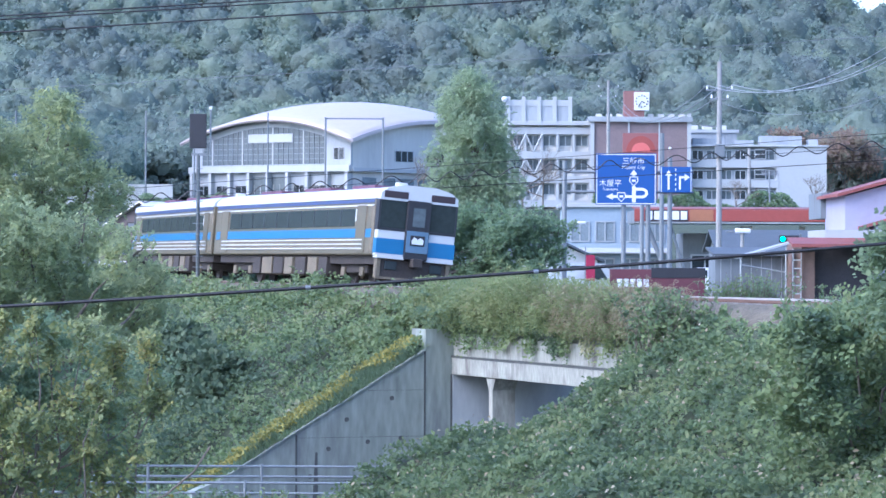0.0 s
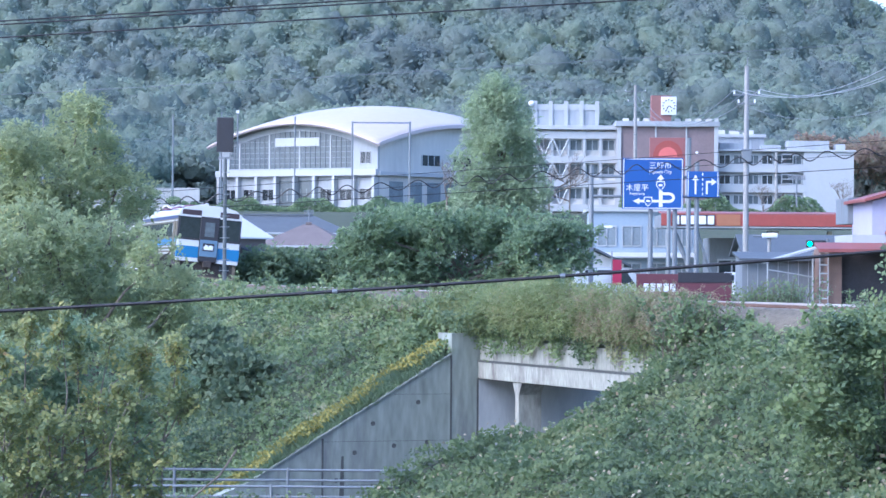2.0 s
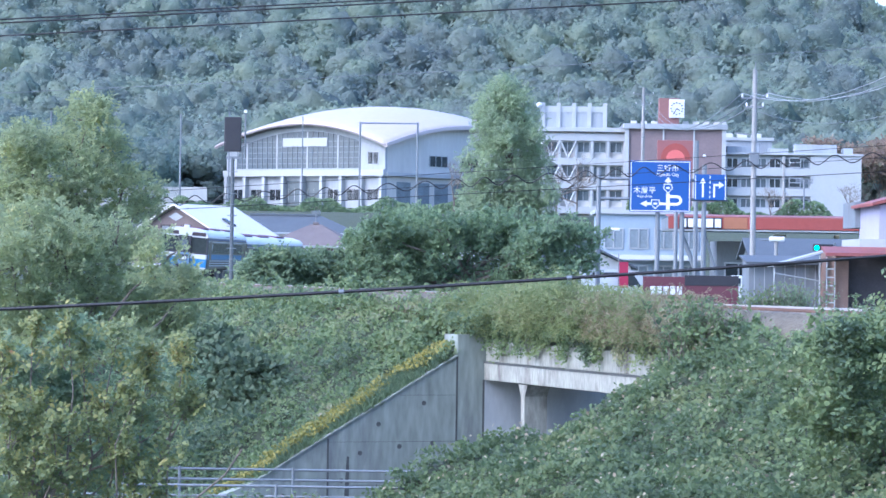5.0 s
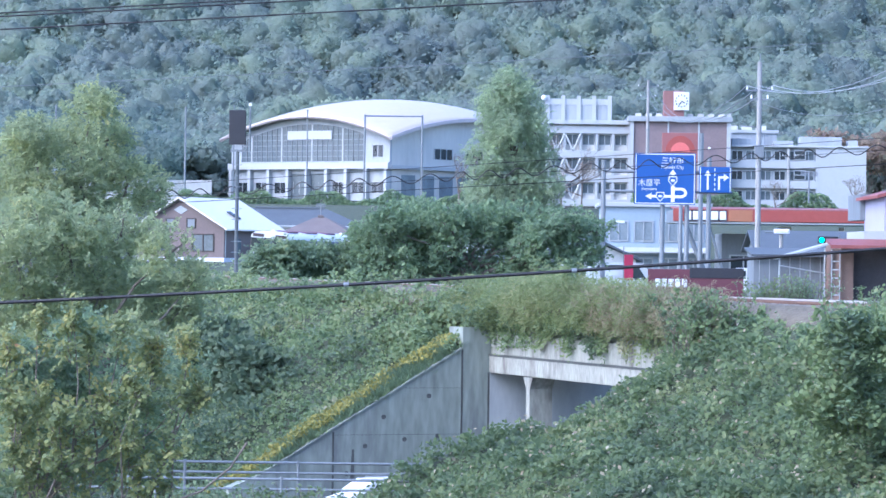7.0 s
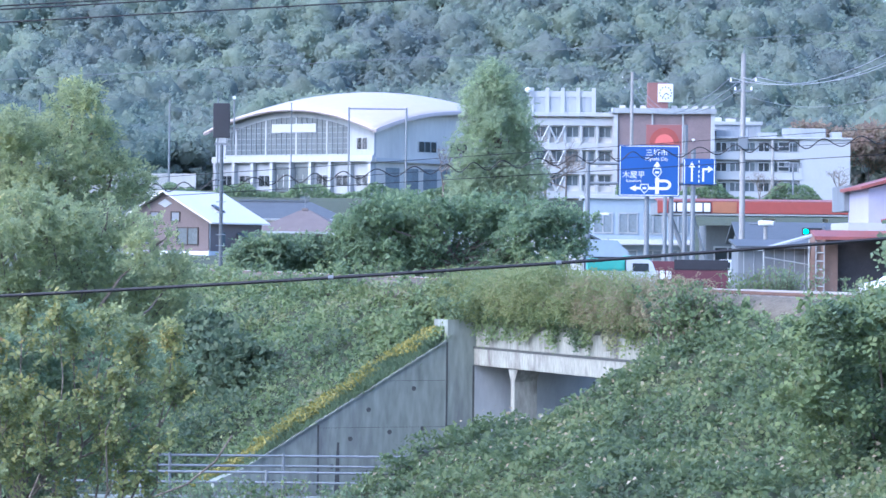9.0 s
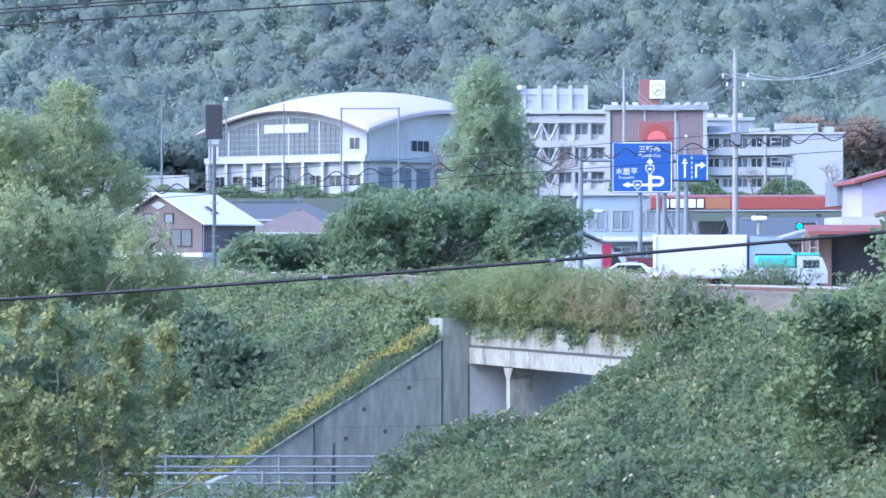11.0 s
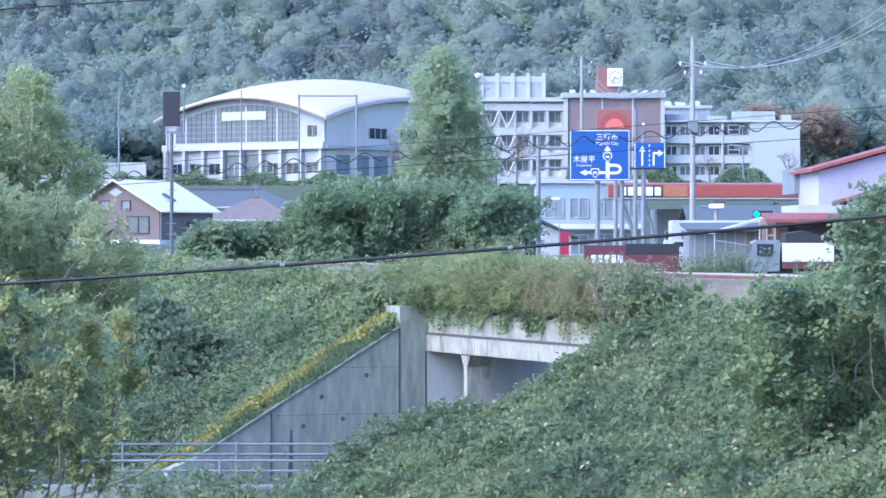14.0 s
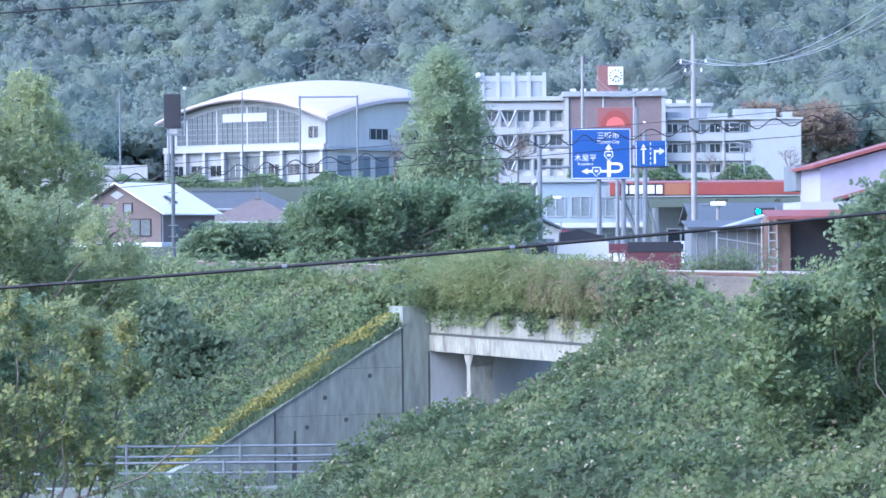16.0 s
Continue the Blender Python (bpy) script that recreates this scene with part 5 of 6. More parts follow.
def hip_house(label, m, w, d, eave, ridge, wall_m, roof_m):
    h = thing("house", label, "house", m)
    part("wall", box(-w / 2, w / 2, 0, d, -1.5, eave), wall_m, h)
    bm = bmesh.new()
    e = 0.7
    c = [bm.verts.new(v) for v in ((-w / 2 - e, -e, eave), (w / 2 + e, -e, eave), (w / 2 + e, d + e, eave), (-w / 2 - e, d + e, eave))]
    k = min(w, d) / 2
    r = [bm.verts.new((-w / 2 + k * 0.95, d / 2, ridge)), bm.verts.new((w / 2 - k * 0.95, d / 2, ridge))]
    for f in ((c[0], c[1], r[1], r[0]), (c[1], c[2], r[1]), (c[2], c[3], r[0], r[1]), (c[3], c[0], r[0]), (c[3], c[2], c[1], c[0])):
        bm.faces.new(f)
    part("roof", bm, roof_m, h, "tiled hip roof")
    part("ridge_cap", box(-w / 2 + k, w / 2 - k, d / 2 - 0.2, d / 2 + 0.2, ridge - 0.05, ridge + 0.2, 0.05), roof_m, h)
    part("fascia", box(-w / 2 - e, w / 2 + e, -e - 0.08, -e, eave - 0.2, eave + 0.02), M_FRAME, h)
    for x in np.arange(-w / 2 + 1.2, w / 2 - 1.5, 2.8):
        window(h, x, x + 1.6, 0.5, 1.8, -0.05, 2, 1, M_DARK_GLASS, 0.1)
    return h


hip_house("low house with a brown tiled hip roof", pose(-17.3, 322, 0.4, 0, 0, -6), 8.6, 8.0, 2.2, 4.5, M_BROWN_WALL, M_ROOF_BROWN)
hip_house("low house with a long grey tiled roof", pose(-22.0, 352, 1.2), 16.0, 8.0, 3.0, 5.0, M_GYM_GREY, M_ROOF_GREY)
hip_house("low house with a grey tiled roof behind the shrubs", pose(-9.0, 356, 1.2), 9.0, 8.0, 2.4, 4.2, M_GYM_GREY, M_ROOF_GREY)
# clipped hedge before the sports hall
hg = rng.uniform(0, 1, (9000, 3))
hp2 = np.stack([-46 + 52 * hg[:, 0], 470 + 3 * hg[:, 1], 7.3 + (1.6 + 0.7 * ripple(hg[:, 0] * 52, 0, 0.7)) * hg[:, 2] ** 0.6 * 1.6], 1)
tagged(leaves("hedge", hp2, 0.5, np.tile([0, -0.6, 0.6], (9000, 1)), L_DARK), "dark hedge below the sports hall", "hedge", kind="stuff")
hg = rng.uniform(0, 1, (9000, 3))
hp2 = np.stack([22 + 42 * hg[:, 0], 455 + 3 * hg[:, 1], 7.0 + (1.7 + 1.0 * ripple(hg[:, 0] * 42, 0, 0.6)) * hg[:, 2] ** 0.6 * 1.7], 1)
tagged(leaves("hedge", hp2, 0.5, np.tile([0, -0.6, 0.6], (9000, 1)), L_DARK), "dark hedge below the school wing", "hedge", kind="stuff")

# ---- town beyond the line ----
TOWN = -1.25
tagged(part("town_road", box(-5.5, 120, 135, 164, TOWN - 0.3, TOWN + 0.06, 0.02), M_ASPHALT), "grey asphalt town road behind the railway", "road", kind="structure")
tagged(part("kerb", box(-5.5, 120, 164.0, 164.3, TOWN - 0.3, TOWN + 0.2, 0.02), M_CONC), "concrete kerb along the town road", "kerb", kind="structure")


def lettering(words, size, m, material, parent, label="", squeeze=1.0):
    cu = bpy.data.curves.new("lettering", "FONT")
    cu.body, cu.size, cu.align_x, cu.align_y, cu.extrude = words, size, "CENTER", "CENTER", 0.012
    ob = bpy.data.objects.new("lettering", cu)
    scene.collection.objects.link(ob)
    me = bpy.data.meshes.new_from_object(ob.evaluated_get(bpy.context.evaluated_depsgraph_get()))
    bpy.data.objects.remove(ob)
    me.materials.clear()
    me.materials.append(material)
    o = new("lettering", me)
    o.parent = parent
    o.matrix_basis = m @ pose(0, 0, 0, 90, 0, 0) @ Matrix.Diagonal((squeeze, 1, 1, 1))
    if label:
        o["label"] = label
    return o


# large direction sign; its own x, z are measured from its lower left corner
ds = thing("direction_sign", "large blue road direction sign on a steel gantry arm", "road sign", pose(8.09, 165, 3.92))
W, H = 3.22, 2.72
part("panel", box(0, W, 0, 0.06, 0, H, 0.02), M_BLUE, ds, "blue sheet panel with a white edge")
for a in ((0.05, W - 0.05, 0.04, 0.08), (0.05, W - 0.05, H - 0.08, H - 0.04)):
    part("edge_line", box(a[0], a[1], -0.008, 0.0, a[2], a[3]), M_SIGNWHITE, ds)
for x in (0.04, W - 0.08):
    part("edge_line", box(x, x + 0.04, -0.008, 0.0, 0.08, H - 0.08), M_SIGNWHITE, ds)
lettering("三好市", 0.4, pose(2.0, -0.01, 2.3), M_SIGNWHITE, ds, "white place name")
lettering("Miyoshi City", 0.24, pose(2.0, -0.01, 1.98), M_SIGNWHITE, ds, "white place name in small letters")
lettering("木屋平", 0.4, pose(0.78, -0.01, 1.12), M_SIGNWHITE, ds, "white place name")
lettering("Koyadaira", 0.2, pose(0.78, -0.01, 0.82), M_SIGNWHITE, ds, "white place name in small letters")
part("arrow", box(1.93, 2.13, -0.012, 0, 0.12, 0.98), M_SIGNWHITE, ds, "white route line")
part("arrow", box(1.95, 2.1, -0.012, 0, 1.5, 1.62), M_SIGNWHITE, ds)
part("arrow_head", prism([(1.83, 1.6), (2.21, 1.6), (2.02, 1.86)], 0.012, "y", -0.012), M_SIGNWHITE, ds)
part("arrow", box(0.85, 1.95, -0.014, -0.002, 0.36, 0.5), M_SIGNWHITE, ds)
part("arrow_head", prism([(0.55, 0.43), (0.9, 0.26), (0.9, 0.6)], 0.012, "y", -0.014), M_SIGNWHITE, ds)
lp = bmesh.new()
for i in range(12):
    a0, a1 = -math.pi / 2 + math.pi * i / 12, -math.pi / 2 + math.pi * (i + 1) / 12
    prism([(2.45 + 0.33 * math.cos(a0), 0.62 + 0.28 * math.sin(a0)), (2.45 + 0.33 * math.cos(a1), 0.62 + 0.28 * math.sin(a1)), (2.45 + 0.18 * math.cos(a1), 0.62 + 0.13 * math.sin(a1)), (2.45 + 0.18 * math.cos(a0), 0.62 + 0.13 * math.sin(a0))], 0.012, "y", -0.012, lp)
box(2.1, 2.46, -0.012, 0, 0.75, 0.9, 0, lp)
box(2.1, 2.46, -0.012, 0, 0.34, 0.49, 0, lp)
part("route_loop", lp, M_SIGNWHITE, ds)
for x, z in ((2.02, 1.27), (1.36, 0.43)):
    sh = [(x - 0.17, z + 0.18), (x + 0.17, z + 0.18), (x + 0.2, z - 0.02), (x, z - 0.24), (x - 0.2, z - 0.02)]
    part("route_shield", prism(sh, 0.012, "y", -0.022), M_BLUE, ds)
    part("route_shield", prism([(x + (a - x) * 1.25, z + (b - z) * 1.25) for a, b in sh], 0.008, "y", -0.018), M_SIGNWHITE, ds)
    part("route_mark", box(x - 0.1, x + 0.1, -0.028, -0.022, z - 0.05, z + 0.06), M_SIGNWHITE, ds)
lane = thing("lane_sign", "small blue lane sign with two white arrows", "road sign", pose(11.51, 165, 4.58))
part("panel", box(0, 1.7, 0, 0.06, 0, 1.37, 0.02), M_BLUE, lane)
part("arrow", box(0.4, 0.5, -0.01, 0, 0.15, 0.95), M_SIGNWHITE, lane)
part("arrow_head", prism([(0.28, 0.9), (0.62, 0.9), (0.45, 1.2)], 0.01, "y", -0.01), M_SIGNWHITE, lane)
part("arrow", box(1.0, 1.1, -0.01, 0, 0.15, 0.8), M_SIGNWHITE, lane)
part("arrow", box(1.0, 1.35, -0.01, 0, 0.75, 0.87), M_SIGNWHITE, lane)
part("arrow_head", prism([(1.3, 0.62), (1.3, 1.0), (1.58, 0.81)], 0.01, "y", -0.01), M_SIGNWHITE, lane)
for k in range(5):
    part("lane_dash", box(0.8, 0.85, -0.01, 0, 0.1 + 0.26 * k, 0.24 + 0.26 * k), M_SIGNWHITE, lane)
for x in (0.04, 1.62):
    part("edge_line", box(x, x + 0.04, -0.008, 0.0, 0.04, 1.33), M_SIGNWHITE, lane)
gan = thing("sign_gantry", "grey steel gantry posts carrying the road signs", "gantry", pose(0, 165.3, TOWN))
for x, z in ((6.45, 7.5), (9.6, 5.3), (10.9, 5.3), (12.05, 7.7)):
    part("post", tube((x, 0, -0.3), (x, 0, z), 0.14, 0.12), M_STEEL, gan)
part("arm", tube((6.45, 0, 6.9), (13.3, 0, 6.9), 0.08), M_STEEL, gan)
part("arm", tube((6.45, 0, 5.85), (13.3, 0, 5.85), 0.08), M_STEEL, gan)

# fuel station
fs = thing("fuel_station", "fuel station canopy with red and orange fascia", "fuel station", pose(13.7, 222, TOWN))
part("canopy", box(0, 14.5, 0, 9, 4.9, 5.78), M_SHED, fs)
part("fascia", box(-0.05, 3.9, -0.12, 0, 5.0, 5.82, 0.03), M_RED, fs, "red fascia")
part("fascia", box(3.9, 5.6, -0.13, 0, 5.0, 5.82, 0.03), M_ORANGE, fs, "orange fascia")
part("fascia", box(5.6, 14.6, -0.12, 0, 5.0, 5.82, 0.03), M_RED, fs, "red fascia")
part("soffit", box(0.05, 14.5, -0.06, 9, 4.86, 4.95), M_WHITE_TRIM, fs)
part("eave_roof", prism([(-0.1, 5.82), (-0.1, 5.9), (4, 6.1), (4, 6.0)], 13.3, "x", 0), M_REDROOF, fs, "faded red roof edge")
# the maker's name on the fascia as plain white blocks
for x, w in ((0.78, 0.46), (1.36, 0.52), (1.98, 0.46), (2.55, 0.6), (3.26, 0.46)):
    part("name_edge", box(x - 0.07, x + w + 0.07, -0.15, -0.12, 5.02, 5.8), M_DARK, fs, "dark outline of the lettering")
    part("name_block", box(x, x + w, -0.19, -0.15, 5.1, 5.72, 0.03), M_SIGNWHITE, fs, "plain white block lettering")
for x in (8.6, 12.4):
    part("column", box(x - 0.85 if x < 9 else x - 0.3, x, 2.0, 3.0, 0, 4.7, 0.03), M_BEIGE, fs, "beige canopy column")
part("strut", tube((0.9, 1.0, 4.8), (2.6, 1.0, 0.6), 0.17), M_STEEL, fs)
part("strut", tube((2.6, 1.2, 4.8), (3.9, 1.2, 0.6), 0.1), M_STEEL, fs)
part("kiosk", box(4.0, 9.5, 7, 14, 0, 4.2), M_SHED, fs, "grey station kiosk")
window(fs, 4.6, 6.6, 0.7, 2.6, 6.93, 2, 1, M_DARK_GLASS)
window(fs, 7.2, 8.6, 0.7, 2.6, 6.93, 2, 1, M_GLASS_GREY)
for x in (5.0, 7.2):
    pu = thing("fuel_pump", "white and blue fuel pump under the canopy", "fuel pump", pose(13.7 + x, 223.5, TOWN), "fuel pumps")
    part("cabinet", box(-0.4, 0.4, -0.25, 0.25, 0, 1.7, 0.05), M_SIGNWHITE, pu)
    part("display", box(-0.3, 0.3, -0.27, -0.24, 1.1, 1.5), M_DARK_GLASS, pu)
    part("island", box(-0.8, 0.8, -0.5, 0.5, -0.1, 0.12, 0.03), M_CONC, pu)
tagged(part("forecourt", box(-8, 40, 164.4, 250, TOWN - 0.4, TOWN + 0.03), M_CONC), "pale concrete forecourt and yards", "forecourt", kind="structure")
ts = thing("pylon_sign", "tall red fuel station sign on a steel pole", "sign", pose(11.82, 205, TOWN))
part("panel", box(0, 2.36, 0, 0.3, 8.7, 10.6, 0.04), mat("dusty pink sign board", (0.26, 0.1, 0.095), 0.5, var=0.06), ts, "faded pink-red sign panel")
lg = bmesh.new()
outl = [(1.2 + 0.98 * math.cos(math.pi * i / 20), 9.35 + 1.05 * math.sin(math.pi * i / 20)) for i in range(21)]
prism(outl, 0.03, "y", -0.03, lg)
part("emblem", lg, M_RED, ts, "plain red dome shape")
lg = bmesh.new()
outl = [(1.2 + 0.62 * math.cos(math.pi * i / 20), 9.35 + 0.62 * math.sin(math.pi * i / 20)) for i in range(21)]
prism(outl, 0.02, "y", -0.05, lg)
part("emblem", lg, mat("paler red enamel", (0.6, 0.14, 0.12), 0.45), ts)
for k in range(5):
    part("name_block", box(0.28 + k * 0.38, 0.58 + k * 0.38, -0.08, 0.0, 8.82, 9.2, 0.02), M_SIGNWHITE, ts, "plain white block lettering")
part("pole", tube((2.6, 0.15, -0.2), (2.6, 0.15, 10.6), 0.16, 0.14), M_STEEL, ts)
part("pole", tube((1.3, 0.15, -0.2), (1.3, 0.15, 8.7), 0.13), M_STEEL, ts)
lo = thing("low_sign_wall", "low maroon name board by the road", "sign", pose(8.75, 163, TOWN) @ Matrix.Diagonal((1.09, 1, 1.08, 1)))
part("board", box(0, 4.6, 0, 0.15, 0.2, 1.62, 0.02), M_MAROON, lo)
part("top_board", box(2.0, 4.6, -0.03, 0.18, 1.2, 1.7, 0.02), M_DARK, lo)
for k in range(5):
    part("name_block", box(0.35 + k * 0.32, 0.6 + k * 0.32, -0.02, 0.0, 0.75, 1.15), M_SIGNWHITE, lo, "plain white block lettering")
for x in (0.3, 4.3):
    part("leg", box(x - 0.06, x + 0.06, 0.03, 0.12, -0.1, 0.25), M_STEEL, lo)


def utility_pole(label, x, y, z, h, arms, r=0.14):
    u = thing("utility_pole", label, "utility pole", pose(x, y, z), "utility poles")
    part("pole", tube((0, 0, -0.4), (0, 0, h), r, r * 0.72, 14), M_POLE, u)
    for az, half in arms:
        part("crossarm", box(-half, half, -0.12, -0.02, az - 0.05, az + 0.05, 0.01), M_STEEL, u)
        for k in np.linspace(-half * 0.92, half * 0.92, 3):
            part("insulator", tube((k, -0.07, az + 0.05), (k, -0.07, az + 0.28), 0.07, 0.05, 8), M_SIGNWHITE, u)
    part("collar", tube((0, 0, h * 0.62), (0, 0, h * 0.62 + 0.12), r * 1.15, seg=14), M_STEEL, u)
    return u


up = utility_pole("concrete utility pole with crossarms and insulators", 17.3, 195, TOWN, 14.7, ((12.9, 0.85), (12.35, 0.55)), 0.2)
part("lightning_rod", tube((0, 0, 14.7), (0.05, 0, 15.2), 0.03), M_STEEL, up)
part("side_bracket", tube((0, 0, 10.6), (-1.2, 0, 10.7), 0.04), M_STEEL, up)
part("fuse_box", box(-0.3, 0.3, -0.45, -0.18, 8.7, 9.5, 0.04), M_STEEL, up)
utility_pole("concrete utility pole near the school", 24.9, 470, 8, 20, ((19.0, 1.6), (17.5, 1.2)), 0.3)
utility_pole("slim utility pole beside the school wing", 45.5, 462, 8, 9.5, ((8.5, 1.0),), 0.25)
lampp = thing("street_lamp", "white street lamp on a pale post", "street lamp", pose(18.3, 190, TOWN))
part("post", tube((0, 0, -0.2), (0, 0, 3.9), 0.14, 0.12), M_POLE, lampp)
part("arm", tube((-1.0, 0, 4.0), (0.1, 0, 4.0), 0.05), M_STEEL, lampp)
part("lamp_head", box(-0.45, 0.5, -0.25, 0.25, 3.9, 4.2, 0.09), M_SIGNWHITE, lampp)
lamp2 = thing("street_lamp", "curved steel street lamp by the road", "street lamp", pose(6.2, 160, TOWN))
part("arm", line([(0, 0, 3.4), (0.15, 0, 3.9), (0.5, 0, 4.15), (0.85, 0, 4.2)], 0.045), M_STEEL, lamp2)
part("lamp_head", box(0.7, 1.15, -0.12, 0.12, 4.08, 4.22, 0.04), M_SIGNWHITE, lamp2)
part("post", tube((0, 0, -0.2), (0, 0, 3.4), 0.06), M_STEEL, lamp2)
tl = thing("traffic_light", "traffic light showing green on a thin post", "traffic light", pose(21.0, 192, TOWN + 0.3))
part("post", tube((1.1, 0, -0.5), (1.1, 0, 3.6), 0.08), M_STEEL, tl)
part("housing", box(-0.25, 1.0, -0.12, 0.12, 3.05, 3.5, 0.06), M_DARK, tl)
lb = bmesh.new()
bmesh.ops.create_uvsphere(lb, u_segments=14, v_segments=8, radius=0.16, matrix=Matrix.Translation((-0.02, -0.12, 3.27)))
part("green_lens", lb, M_GREENLAMP, tl, "glowing green lens")
for k in (0.38, 0.76):
    part("dark_lens", tube((k, -0.14, 3.27), (k, -0.12, 3.27), 0.15), M_DARK_GLASS, tl)

gr = thing("guard_rail", "dull white roadside guard rail with posts", "guard rail", pose(0, 134.6, TOWN))
part("beam", box(7, 40, -0.05, 0.03, 0.42, 0.6, 0.02), M_POLE, gr)
for x in np.arange(7.5, 40, 2.0):
    part("post", tube((x, 0.06, -0.1), (x, 0.06, 0.64), 0.05), M_STEEL, gr)
for x, y, z, h in ((12.5, 488, 25.5, 3.2), (44.0, 486, 18.7, 2.0), (-16.9, 326, 4.7, 1.6), (19.0, 181, 5.0, 1.2)):
    an = thing("antenna", "thin rooftop television antenna", "antenna", pose(x, y, z), "rooftop antennas")
    part("mast", tube((0, 0, -0.6), (0, 0, h), 0.05), M_STEEL, an)
    for k in range(4):
        part("element", tube((-0.5, 0, h - 0.15 * k * h * 0.4), (0.5, 0, h - 0.15 * k * h * 0.4), 0.025, seg=5), M_STEEL, an)

# buildings about the fuel station
ch = gable_house("small white house with a grey roof and a red banner", pose(7.4, 210, TOWN, 0, 0, 16), 6.4, 8, 2.2, 3.6, M_GYM_GREY, M_ROOF_GREY, 0.4)
window(ch, -0.2, 0.7, 0.8, 1.9, -0.05, 1, 1, M_DARK_GLASS, 0.1)
part("door", box(-1.9, -1.1, -0.05, 0.05, -0.2, 1.9), M_FRAME, ch)
ban = thing("banner", "upright red cloth banner on a pole", "banner", pose(8.35, 181, TOWN))
part("cloth", box(-0.02, 0.5, -0.02, 0.02, 1.0, 2.5), mat("crimson banner cloth", (0.3, 0.02, 0.06), 0.8, var=0.1), ban)
part("pole", tube((-0.06, 0, -0.2), (-0.06, 0, 3.0), 0.03), M_STEEL, ban)
lbk = thing("shop_building", "pale blue two-storey building behind the signs", "building", pose(9.2, 236, TOWN))
part("wall", box(0, 8.0, 0, 8, 0, 6.2), M_LIGHTBLUE, lbk)
part("roof_slab", box(-0.3, 8.3, -0.3, 8.3, 6.2, 6.5, 0.03), M_WHITE_TRIM, lbk)
for z in (0.8, 3.6):
    for i in range(4):
        window(lbk, 0.5 + i * 1.9, 1.9 + i * 1.9, z, z + 1.5, -0.04, 2, 1, M_GLASS_PALE, 0.1)
part("awning", prism([(-1.0, 2.7), (0, 3.0), (0, 3.12), (-1.0, 2.8)], 7.6, "x", 0.2), M_WHITE_TRIM, lbk)
gable_house("low grey corrugated shed with a sloping roof", pose(27.5, 206, TOWN, 0, 0, 90), 9.0, 9.5, 2.9, 4.1, M_SHED, M_ROOF_GREY, 0.4)
shed2 = thing("workshop", "grey sheet metal workshop with a lean-to roof", "workshop", pose(15.6, 178, TOWN))
part("wall", box(0, 5.3, 0, 4, 0, 2.55), M_SHED, shed2)
part("roof", prism([(-0.6, 2.5), (4.4, 2.9), (4.4, 3.02), (-0.6, 2.62)], 5.7, "x", -0.2), M_ROOF_GREY, shed2)
for k in range(9):
    part("batten", box(0.3 + k * 0.58, 0.34 + k * 0.58, -0.03, 0, 0.1, 2.5), M_FRAME, shed2)
lean = thing("lean_to", "white lean-to frame with a slanting roof sheet", "lean-to", pose(16.4, 172, TOWN))
part("roof", prism([(0, 2.35), (2.9, 3.2), (2.9, 3.3), (0, 2.45)], 3, "y", 0), M_WHITE_TRIM, lean)
for x, z in ((0.1, 2.3), (2.6, 3.0)):
    part("post", tube((x, 0.1, -0.1), (x, 0.1, z), 0.05), M_FRAME, lean)
part("rail", tube((0.1, 0.1, 2.0), (2.6, 0.1, 1.6), 0.04), M_FRAME, lean)

# lavender house with red roofs
rb = thing("shop_house", "lavender plaster house with red metal roofs", "house", pose(19.1, 170, TOWN))
part("upper_wall", prism([(3.2, 3.9), (16, 3.9), (16, 8.2), (12, 8.2), (3.2, 5.85)], 9, "y", 2.4), M_LAVENDER, rb, "lavender upper wall")
part("upper_roof", prism([(2.75, 5.8), (2.75, 5.98), (12, 8.55), (16.5, 8.55), (16.5, 8.35), (12, 8.35)], 10, "y", 1.9), M_REDROOF, rb, "faded red roof")
part("lower_roof", prism([(3.9, 4.0), (12, 6.35), (12, 6.5), (3.9, 4.15)], 1.6, "y", 0.9), M_REDROOF, rb, "sloping red lower roof")
part("lower_gable", prism([(4.6, 3.9), (12, 3.9), (12, 6.2), (4.6, 4.1)], 1.3, "y", 1.05), M_LAVENDER, rb)
part("white_band", box(1.9, 14, 0.7, 9, 3.5, 3.95), M_WHITE_TRIM, rb)
part("awning", prism([(-1.6, 3.05), (-1.6, 3.16), (0.75, 3.52), (0.75, 3.36)], 7.2, "x", -0.2), M_REDROOF, rb, "faded red awning")
part("awning_edge", box(-0.2, 7.0, -1.66, -1.58, 2.98, 3.1), M_REDROOF, rb)
part("side_wall", box(0.6, 1.3, 0.5, 8, 0, 3.5), mat("brown shop front wood", (0.2, 0.13, 0.1), 0.7, var=0.2), rb)
# solid sheet across the shop front, coloured dark as the shade inside
part("dark_opening", box(1.3, 4.6, 1.4, 1.6, 0, 3.4), mat("shop interior shade colour", (0.06, 0.055, 0.06), 0.8, var=0.3), rb, "dark sheet for the shade inside the shop front")
part("end_wall", box(4.6, 14, 0.7, 8, 0, 3.5), M_WHITE, rb)
part("wall_pipe", box(5.0, 5.14, 0.62, 0.7, 0.6, 1.6), M_STEEL, rb)
part("lattice", box(0.05, 0.1, 0.2, 0.3, 0.0, 2.9), M_WHITE_TRIM, rb)
part("lattice", box(0.5, 0.55, 0.2, 0.3, 0.0, 2.9), M_WHITE_TRIM, rb)
for k in range(6):
    part("lattice", box(0.05, 0.55, 0.2, 0.3, 0.4 + k * 0.46, 0.47 + k * 0.46), M_WHITE_TRIM, rb)
